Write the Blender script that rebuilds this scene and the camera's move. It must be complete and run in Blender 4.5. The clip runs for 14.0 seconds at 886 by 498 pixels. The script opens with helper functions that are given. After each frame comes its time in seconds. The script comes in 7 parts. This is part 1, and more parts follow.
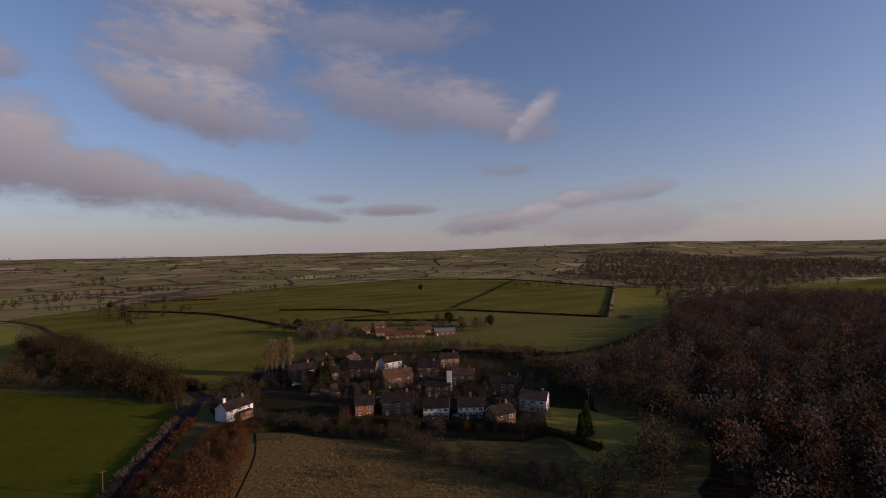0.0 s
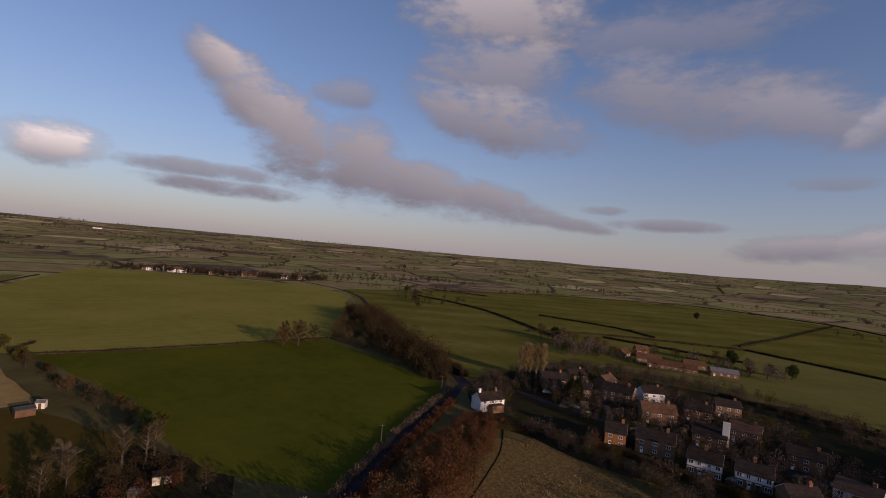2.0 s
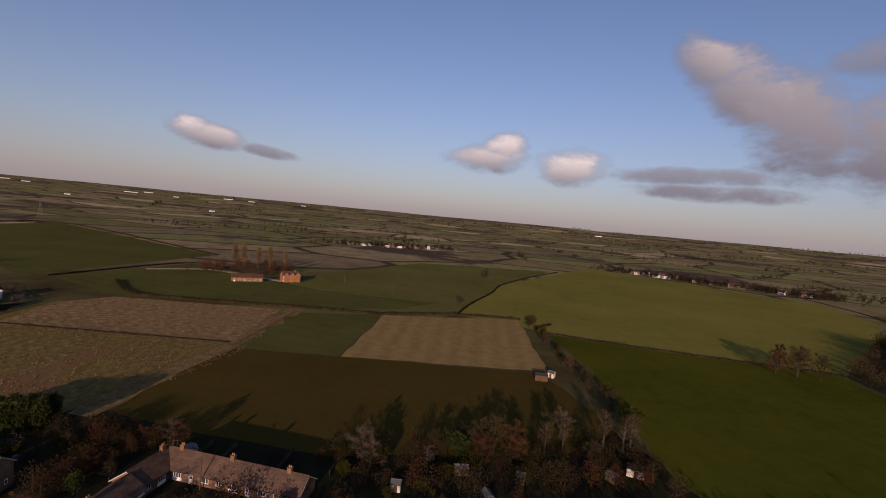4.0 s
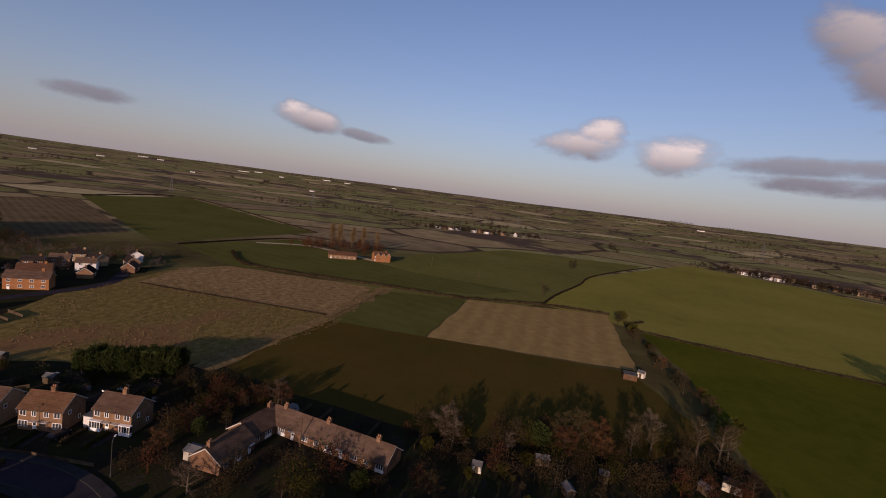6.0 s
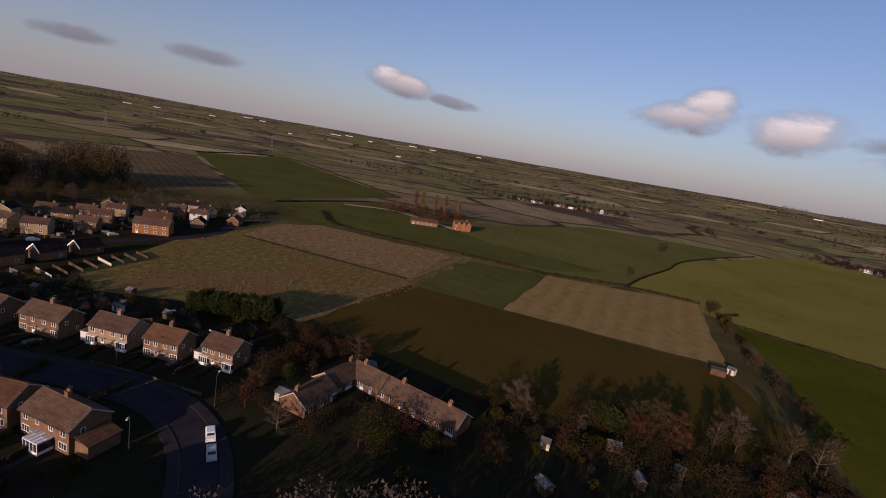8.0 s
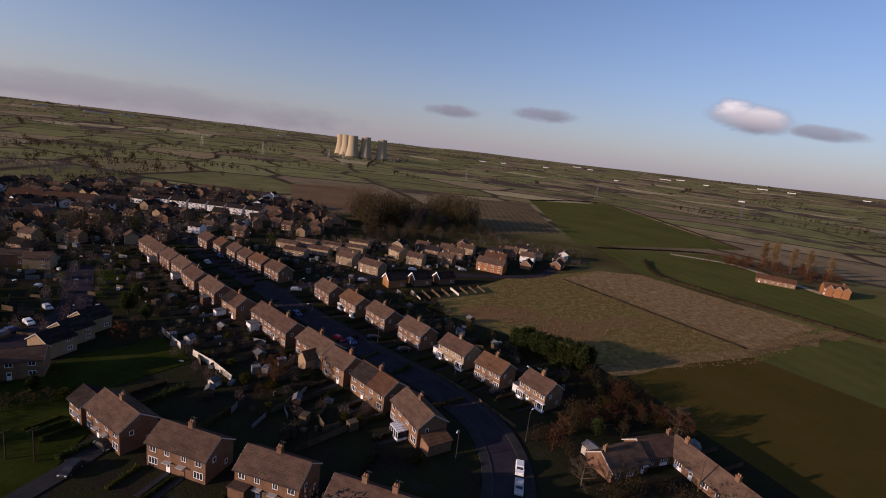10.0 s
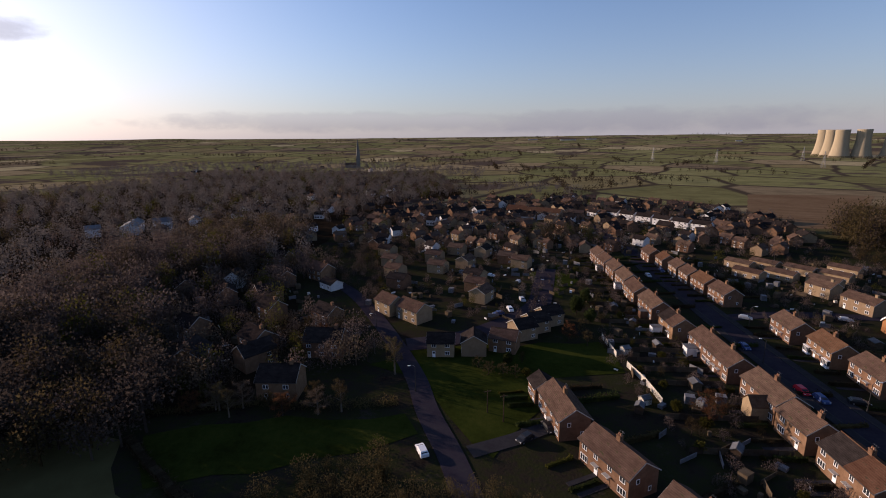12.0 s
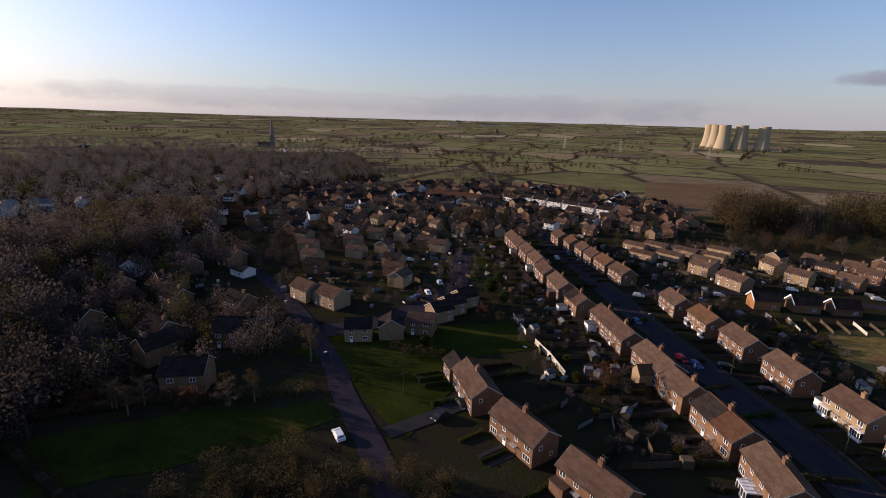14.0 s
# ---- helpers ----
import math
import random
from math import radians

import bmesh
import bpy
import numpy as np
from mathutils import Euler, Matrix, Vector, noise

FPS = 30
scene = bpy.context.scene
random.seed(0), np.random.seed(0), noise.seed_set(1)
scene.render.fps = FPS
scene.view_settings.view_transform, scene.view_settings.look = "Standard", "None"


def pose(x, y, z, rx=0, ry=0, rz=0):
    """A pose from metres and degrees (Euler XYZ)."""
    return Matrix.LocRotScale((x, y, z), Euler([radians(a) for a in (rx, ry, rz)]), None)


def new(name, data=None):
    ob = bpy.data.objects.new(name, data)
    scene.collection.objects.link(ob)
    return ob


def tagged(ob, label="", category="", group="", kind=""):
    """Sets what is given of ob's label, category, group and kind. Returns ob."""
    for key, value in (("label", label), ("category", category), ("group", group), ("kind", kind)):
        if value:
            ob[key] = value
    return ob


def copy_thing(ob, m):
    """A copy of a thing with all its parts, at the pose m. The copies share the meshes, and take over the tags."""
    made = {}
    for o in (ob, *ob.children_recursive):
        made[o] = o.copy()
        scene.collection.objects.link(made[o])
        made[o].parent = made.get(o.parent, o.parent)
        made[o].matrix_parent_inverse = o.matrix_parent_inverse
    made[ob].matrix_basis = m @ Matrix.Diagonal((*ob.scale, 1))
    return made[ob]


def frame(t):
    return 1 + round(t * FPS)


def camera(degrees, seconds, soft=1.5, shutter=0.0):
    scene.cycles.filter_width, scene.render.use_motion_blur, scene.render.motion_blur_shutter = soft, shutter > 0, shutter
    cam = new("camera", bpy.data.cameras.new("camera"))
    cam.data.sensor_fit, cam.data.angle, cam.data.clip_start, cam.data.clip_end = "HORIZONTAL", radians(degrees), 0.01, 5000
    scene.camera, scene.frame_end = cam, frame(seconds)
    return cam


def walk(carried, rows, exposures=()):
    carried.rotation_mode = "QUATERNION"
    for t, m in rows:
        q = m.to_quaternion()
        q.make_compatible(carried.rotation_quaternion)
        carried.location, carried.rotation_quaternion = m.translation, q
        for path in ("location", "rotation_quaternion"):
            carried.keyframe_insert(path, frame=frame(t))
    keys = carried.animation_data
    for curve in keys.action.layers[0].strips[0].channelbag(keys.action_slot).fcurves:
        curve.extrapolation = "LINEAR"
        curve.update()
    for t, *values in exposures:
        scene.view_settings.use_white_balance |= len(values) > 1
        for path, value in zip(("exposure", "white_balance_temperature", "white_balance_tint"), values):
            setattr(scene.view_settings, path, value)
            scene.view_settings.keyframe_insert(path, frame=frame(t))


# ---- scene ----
cam = camera(86.7, 14.0, soft=1.0)

# the hovering camera: seconds, then place (m) and turn (degrees)
PATH = [
    (0.0, 4.38, -2.52, 62.18, 90.61, 1.26, -3.95),
    (0.5, 4.78, -1.23, 61.92, 88.50, 0.45, 6.70),
    (1.0, 4.69, 0.24, 61.85, 88.98, 2.14, 14.64),
    (1.5, 4.45, 1.37, 61.55, 89.09, -0.48, 18.46),
    (2.0, 3.74, 2.43, 61.72, 90.80, -5.11, 27.58),
    (2.5, 2.75, 2.85, 61.20, 89.93, -4.19, 40.88),
    (3.0, 2.41, 3.86, 60.63, 90.83, -4.15, 56.27),
    (3.5, 2.12, 5.23, 60.88, 89.16, -2.67, 70.05),
    (4.0, 1.95, 5.71, 61.18, 86.34, -5.35, 82.52),
    (4.2, 1.95, 5.75, 61.20, 84.75, -5.9, 84.70),
    (6.3, 2.74, 3.85, 61.42, 82.60, -7.3, 94.45),
    (6.5, 2.74, 3.78, 61.44, 81.63, -7.36, 95.33),
    (7.0, 2.56, 3.63, 61.56, 80.66, -8.10, 96.41),
    (7.2, 2.52, 3.60, 61.58, 79.50, -8.8, 96.75),
    (9.3, 2.12, 2.05, 62.02, 77.30, -7.4, 125.1),
    (9.5, 2.08, 1.98, 62.06, 76.96, -6.31, 129.25),
    (10.0, 1.73, 1.56, 62.31, 78.25, -6.52, 141.32),
    (10.5, 0.95, 0.84, 62.74, 77.89, -5.94, 154.98),
    (11.0, -0.00, -0.00, 63.00, 76.28, -3.99, 170.32),
    (11.5, -0.02, -1.30, 63.05, 76.39, -0.97, 181.99),
    (12.0, 0.87, -2.10, 62.72, 76.91, 0.52, 191.54),
    (12.5, 1.21, -2.33, 62.99, 75.91, 0.72, 191.17),
    (13.0, 0.94, -1.81, 63.22, 75.20, 1.69, 188.73),
    (13.5, 0.34, -1.14, 63.73, 74.98, -2.29, 177.26),
    (14.0, -0.66, -0.85, 63.61, 74.95, -1.51, 182.22),
]
EXPOSURES = [(0.0, -0.05, 6650.0, 31.0), (2.5, -0.05, 6680.0, 31.0), (4.2, -0.15, 6780.0, 34.5), (7.2, -0.15, 6570.0, 33.0), (9.3, 0.0, 6250.0, 32.0), (11.0, 0.28, 6150.0, 28.0), (12.5, 0.36, 6150.0, 24.5), (13.0, 0.36, 6150.0, 24.0), (14.0, 0.46, 6150.0, 24.0)]
walk(cam, [(t, pose(*p)) for t, *p in PATH], EXPOSURES)

# ---------------------------------------------------------------- light
SUN_BEARING, SUN_HEIGHT = 105.0, 11.5          # degrees clockwise from +y, degrees up


def add_nodes(tree):
    """A short way to make a node: n(kind, {input: value or socket}, **settings)."""
    def n(kind, ins=None, **settings):
        nd = tree.nodes.new(kind)
        for key, value in settings.items():
            if key == "operation":
                nd.operation = value
            elif key == "data_type":
                nd.data_type = value
            elif key == "interpolation_type":
                nd.interpolation_type = value
            elif key == "voronoi_dimensions":
                nd.voronoi_dimensions = value
            elif key == "feature":
                nd.feature = value
        for key, value in (ins or {}).items():
            if isinstance(value, bpy.types.NodeSocket):
                tree.links.new(value, nd.inputs[key])
            else:
                nd.inputs[key].default_value = value
        return nd
    return n


def ramp(nd, stops):
    el = nd.color_ramp.elements
    while len(el) > 1:
        el.remove(el[-1])
    el[0].position, el[0].color = stops[0][0], (*stops[0][1], 1)
    for at, col in stops[1:]:
        e = el.new(at)
        e.color = (*col, 1)
    return nd


sun_data = bpy.data.lights.new("sun", "SUN")
sun_data.energy, sun_data.angle, sun_data.color = 5.0, radians(0.6), (1.0, 0.79, 0.55)
sun = new("sun", sun_data)
sb, sh = radians(SUN_BEARING), radians(SUN_HEIGHT)
to_sun = Vector((math.sin(sb) * math.cos(sh), math.cos(sb) * math.cos(sh), math.sin(sh)))
sun.matrix_world = Matrix.Translation((0, 0, 300)) @ to_sun.to_track_quat("Z", "Y").to_matrix().to_4x4()

# clouds: bearing, height, half width, half height (degrees), slant, cover, lit share
CLOUDS = [
    (-54, 17.8, 4.6, 3.2, -0.50, 1.0, 0.5), (-50.5, 15.0, 5.5, 4.6, -0.50, 1.0, 0.42), (-46, 12.0, 6.5, 5.8, -0.30, 1.0, 0.34), (-39, 10.2, 8.0, 5.4, -0.20, 1.0, 0.30),
    (-32, 8.4, 9.0, 3.8, -0.20, 1.0, 0.26), (-23, 7.0, 9.0, 2.4, -0.15, 0.95, 0.22), (-15, 5.2, 7.0, 1.0, -0.1, 0.8, 0.15), (-41, 17.5, 4.6, 2.0, 0.1, 0.7, 0.3), (-22, 16.6, 12, 4.0, -0.14, 0.95, 0.34),
    (-23, 22.0, 10, 5.0, 0.0, 0.8, 0.35), (-22, 27.0, 13, 4.4, 0.05, 0.95, 0.45), (0, 18.6, 15, 4.6, -0.16, 0.75, 0.3), (8, 16.5, 10, 3.2, -0.2, 0.75, 0.33),
    (-4, 25.5, 16, 3.0, 0.0, 0.5, 0.4), (15.5, 16.0, 3.4, 2.4, 0.7, 0.7, 0.6), (11.6, 9.9, 4.0, 0.8, 0.0, 0.45, 0.2), (9, 3.6, 7.0, 1.5, 0.08, 0.95, 0.28),
    (15.5, 4.6, 4.0, 1.7, 0.1, 0.9, 0.45), (20, 5.9, 4.2, 1.5, 0.1, 0.8, 0.4), (26, 6.6, 5.0, 1.4, 0.08, 0.6, 0.4), (24, 3.5, 14, 2.4, 0.0, 0.5, 0.5), (-2, 5.4, 7.0, 0.8, 0.0, 0.85, 0.15),
    (-9, 6.8, 3.0, 0.6, 0.0, 0.6, 0.15), (-53, 5.3, 9.0, 1.0, -0.02, 0.9, 0.12), (-68.0, 7.5, 4.8, 2.3, 0.0, 1.0, 1.0), (-77.6, 7.6, 5.6, 1.7, 0.02, 1.0, 0.75), (-75.9, 9.0, 2.8, 2.0, 0.1, 1.0, 0.95),
    (-56, 6.9, 9.0, 1.1, 0.0, 0.8, 0.2), (-109.4, 6.7, 4.0, 1.5, -0.08, 1.0, 0.75), (-111.0, 7.3, 2.2, 1.3, 0.0, 1.0, 0.95), (-103.2, 5.6, 3.4, 0.7, -0.1, 0.8, 0.2), (-129.8, 5.4, 4.0, 0.9, 0.0, 0.8, 0.1),
    (-140.8, 4.7, 3.4, 0.8, 0.0, 0.85, 0.1), (-172, 1.9, 24, 1.5, 0.0, 0.5, 0.2), (188, 1.9, 24, 1.5, 0.0, 0.5, 0.2), (158, 2.0, 24, 1.3, 0.0, 0.45, 0.6), (126, 9.4, 5.5, 1.3, 0.1, 0.55, 0.3),
]
world = bpy.data.worlds.new("winter_sky")
scene.world = world
world.use_nodes = True
wt = world.node_tree
wt.nodes.clear()
n = add_nodes(wt)
way = n("ShaderNodeTexCoord").outputs["Generated"]
sky = n("ShaderNodeTexSky")
sky.sky_type, sky.sun_disc, sky.sun_elevation, sky.sun_rotation = "NISHITA", False, radians(SUN_HEIGHT), radians(SUN_BEARING)
sky.air_density, sky.dust_density, sky.ozone_density = 1.0, 0.9, 3.0
xyz = n("ShaderNodeSeparateXYZ", {0: way})
bearing = n("ShaderNodeMath", {0: xyz.outputs[0], 1: xyz.outputs[1]}, operation="ARCTAN2").outputs[0]
bearing = n("ShaderNodeMath", {0: bearing, 1: 57.2958}, operation="MULTIPLY").outputs[0]
height = n("ShaderNodeMath", {0: xyz.outputs[2]}, operation="ARCSINE").outputs[0]
height = n("ShaderNodeMath", {0: height, 1: 57.2958}, operation="MULTIPLY").outputs[0]
stretch = n("ShaderNodeMapping", {0: way, 3: (1.0, 1.0, 2.3)}).outputs[0]
big = n("ShaderNodeTexNoise", {"Vector": stretch, "Scale": 8.0, "Detail": 5.0, "Roughness": 0.5}).outputs["Fac"]
fine = n("ShaderNodeTexNoise", {"Vector": stretch, "Scale": 30.0, "Detail": 5.0, "Roughness": 0.6}).outputs["Fac"]
rough = n("ShaderNodeMath", {0: n("ShaderNodeMath", {0: big, 1: 0.5}, operation="SUBTRACT").outputs[0], 1: 1.9}, operation="MULTIPLY").outputs[0]
rough2 = n("ShaderNodeMath", {0: n("ShaderNodeMath", {0: fine, 1: 0.5}, operation="SUBTRACT").outputs[0], 1: 1.15}, operation="MULTIPLY").outputs[0]
rough = n("ShaderNodeMath", {0: rough, 1: rough2}, operation="ADD").outputs[0]
cover, lit = None, None
for az, el, hw, hh, slant, amount, bright in CLOUDS:
    du = n("ShaderNodeMath", {0: bearing, 1: az}, operation="SUBTRACT").outputs[0]
    dv = n("ShaderNodeMath", {0: height, 1: el}, operation="SUBTRACT").outputs[0]
    dv = n("ShaderNodeMath", {0: du, 1: -slant, 2: dv}, operation="MULTIPLY_ADD").outputs[0]
    u = n("ShaderNodeMath", {0: du, 1: hw}, operation="DIVIDE").outputs[0]
    v = n("ShaderNodeMath", {0: dv, 1: hh}, operation="DIVIDE").outputs[0]
    uu = n("ShaderNodeMath", {0: u, 1: u}, operation="MULTIPLY").outputs[0]
    d2 = n("ShaderNodeMath", {0: v, 1: v, 2: uu}, operation="MULTIPLY_ADD").outputs[0]
    soft = n("ShaderNodeMath", {0: 1.0, 1: d2}, operation="SUBTRACT").outputs[0]
    soft = n("ShaderNodeMath", {0: soft, 1: rough}, operation="ADD").outputs[0]
    m = n("ShaderNodeMapRange", {0: soft, 1: -0.18, 2: 1.0, 3: 0.0, 4: min(amount, 1.0)}, interpolation_type="SMOOTHSTEP").outputs[0]
    top = n("ShaderNodeMapRange", {0: v, 1: -0.45 - 0.6 * bright, 2: 0.95 - 0.7 * bright, 3: 0.0, 4: bright}).outputs[0]
    top = n("ShaderNodeMath", {0: top, 1: m}, operation="MULTIPLY").outputs[0]
    cover = m if cover is None else n("ShaderNodeMath", {0: cover, 1: m}, operation="MAXIMUM").outputs[0]
    lit = top if lit is None else n("ShaderNodeMath", {0: lit, 1: top}, operation="MAXIMUM").outputs[0]
cloud_col = n("ShaderNodeMix", {0: lit, 6: (1.52, 1.58, 1.78, 1), 7: (6.1, 5.85, 5.3, 1)}, data_type="RGBA").outputs[2]
# pale winter haze that thickens towards the horizon
veil = n("ShaderNodeMath", {0: height, 1: -0.16}, operation="MULTIPLY").outputs[0]
veil = n("ShaderNodeMath", {0: veil}, operation="EXPONENT").outputs[0]
veil = n("ShaderNodeMath", {0: veil, 1: 0.8}, operation="MULTIPLY", ).outputs[0]
veil = n("ShaderNodeMath", {0: veil, 1: 0.85}, operation="MINIMUM").outputs[0]
hazed = n("ShaderNodeMix", {0: veil, 6: sky.outputs[0], 7: (2.7, 2.65, 2.72, 1)}, data_type="RGBA").outputs[2]
# the bright air round the low sun
near_sun = n("ShaderNodeVectorMath", {0: way, 1: tuple(to_sun)}, operation="DOT_PRODUCT").outputs["Value"]
near_sun = n("ShaderNodeMath", {0: near_sun, 1: 0.0}, operation="MAXIMUM").outputs[0]
near_sun = n("ShaderNodeMath", {0: near_sun, 1: 7.0}, operation="POWER").outputs[0]
low_air = n("ShaderNodeMath", {0: height, 1: -0.035}, operation="MULTIPLY").outputs[0]
low_air = n("ShaderNodeMath", {0: low_air}, operation="EXPONENT").outputs[0]
glow = n("ShaderNodeMath", {0: near_sun, 1: low_air}, operation="MULTIPLY").outputs[0]
glow = n("ShaderNodeMath", {0: glow, 1: 0.66}, operation="MULTIPLY").outputs[0]
glow = n("ShaderNodeMath", {0: glow, 1: 0.9}, operation="MINIMUM").outputs[0]
hazed = n("ShaderNodeMix", {0: glow, 6: hazed, 7: (7.6, 7.3, 7.0, 1)}, data_type="RGBA").outputs[2]
seen = n("ShaderNodeMix", {0: cover, 6: hazed, 7: cloud_col}, data_type="RGBA").outputs[2]
bg = n("ShaderNodeBackground", {0: seen, 1: 0.13})
wt.links.new(bg.outputs[0], n("ShaderNodeOutputWorld").inputs[0])

# ---------------------------------------------------------------- materials
def mat(name, cols, scale=1.0, rough=0.9, bump=0.0, bscale=None, metal=0.0, vary=0.0, islands=0.0, stripes=None, patch=None, squash=None, courses=0.0, thin=0.0):
    """A procedural surface: a slow and a fine noise run through cols; bump in metres; vary: share of change from thing to thing;
    stripes: (width m, bearing, amount); patch: (scale, colour, share); thin: share of light that passes through twigs and leaves."""
    m = bpy.data.materials.new(name)
    m.use_nodes = True
    t = m.node_tree
    t.nodes.clear()
    k = add_nodes(t)
    place = k("ShaderNodeTexCoord").outputs["Object"]
    if squash:
        place = k("ShaderNodeMapping", {0: place, 3: squash}).outputs[0]
    slow = k("ShaderNodeTexNoise", {"Vector": place, "Scale": scale, "Detail": 4.0, "Roughness": 0.6}).outputs["Fac"]
    quick = k("ShaderNodeTexNoise", {"Vector": place, "Scale": scale * 9.0, "Detail": 5.0, "Roughness": 0.7}).outputs["Fac"]
    both = k("ShaderNodeMath", {0: slow, 1: 0.62}, operation="MULTIPLY").outputs[0]
    both = k("ShaderNodeMath", {0: quick, 1: 0.38, 2: both}, operation="MULTIPLY_ADD").outputs[0]
    if stripes:
        turned = k("ShaderNodeMapping", {0: place, 2: (0, 0, radians(stripes[1]))}).outputs[0]
        wave = k("ShaderNodeTexWave", {"Vector": turned, "Scale": 0.314 / stripes[0], "Distortion": 1.5, "Detail": 2.0, "Detail Scale": 0.6}).outputs["Fac"]
        wave = k("ShaderNodeMath", {0: wave, 1: 0.5}, operation="SUBTRACT").outputs[0]
        both = k("ShaderNodeMath", {0: wave, 1: stripes[2], 2: both}, operation="MULTIPLY_ADD").outputs[0]
    if courses:
        zz = k("ShaderNodeSeparateXYZ", {0: k("ShaderNodeTexCoord").outputs["Object"]}).outputs[2]
        saw = k("ShaderNodeMath", {0: k("ShaderNodeMath", {0: zz, 1: courses}, operation="DIVIDE").outputs[0]}, operation="FRACT").outputs[0]
        saw = k("ShaderNodeMath", {0: saw, 1: 0.5}, operation="SUBTRACT").outputs[0]
        both = k("ShaderNodeMath", {0: saw, 1: 0.13, 2: both}, operation="MULTIPLY_ADD").outputs[0]
    step = 0.36 / max(1, len(cols) - 1)
    col = ramp(k("ShaderNodeValToRGB", {0: both}), [(0.32 + step * i, c) for i, c in enumerate(cols)]).outputs[0]
    if patch:
        blot = k("ShaderNodeTexNoise", {"Vector": place, "Scale": patch[0], "Detail": 3.0}).outputs["Fac"]
        blot = k("ShaderNodeMapRange", {0: blot, 1: 0.62 - patch[2], 2: 0.70 - patch[2]}, interpolation_type="SMOOTHSTEP").outputs[0]
        col = k("ShaderNodeMix", {0: blot, 6: col, 7: (*patch[1], 1)}, data_type="RGBA").outputs[2]
    if vary or islands:
        rnd = k("ShaderNodeObjectInfo").outputs["Random"] if vary else k("ShaderNodeNewGeometry").outputs["Random Per Island"]
        by = vary or islands
        val = k("ShaderNodeMapRange", {0: rnd, 3: 1.0 - by, 4: 1.0 + by}).outputs[0]
        hue = k("ShaderNodeMapRange", {0: rnd, 3: 0.5 - by * 0.04, 4: 0.5 + by * 0.04}).outputs[0]
        col = k("ShaderNodeHueSaturation", {"Hue": hue, "Value": val, "Color": col}).outputs[0]
    shader = k("ShaderNodeBsdfPrincipled", {"Base Color": col, "Roughness": rough, "Metallic": metal})
    shader.inputs["Specular IOR Level"].default_value = 0.0 if rough >= 0.9 else 0.25
    if bump:
        grain = k("ShaderNodeTexNoise", {"Vector": place, "Scale": bscale or scale * 9, "Detail": 4.0}).outputs["Fac"]
        t.links.new(k("ShaderNodeBump", {"Height": grain, "Distance": bump, "Strength": 1.0}).outputs[0], shader.inputs["Normal"])
    out = shader.outputs[0]
    if thin:
        out = k("ShaderNodeMixShader", {0: thin, 1: out, 2: k("ShaderNodeBsdfTranslucent", {"Color": col}).outputs[0]}).outputs[0]
    t.links.new(out, k("ShaderNodeOutputMaterial").inputs[0])
    return m


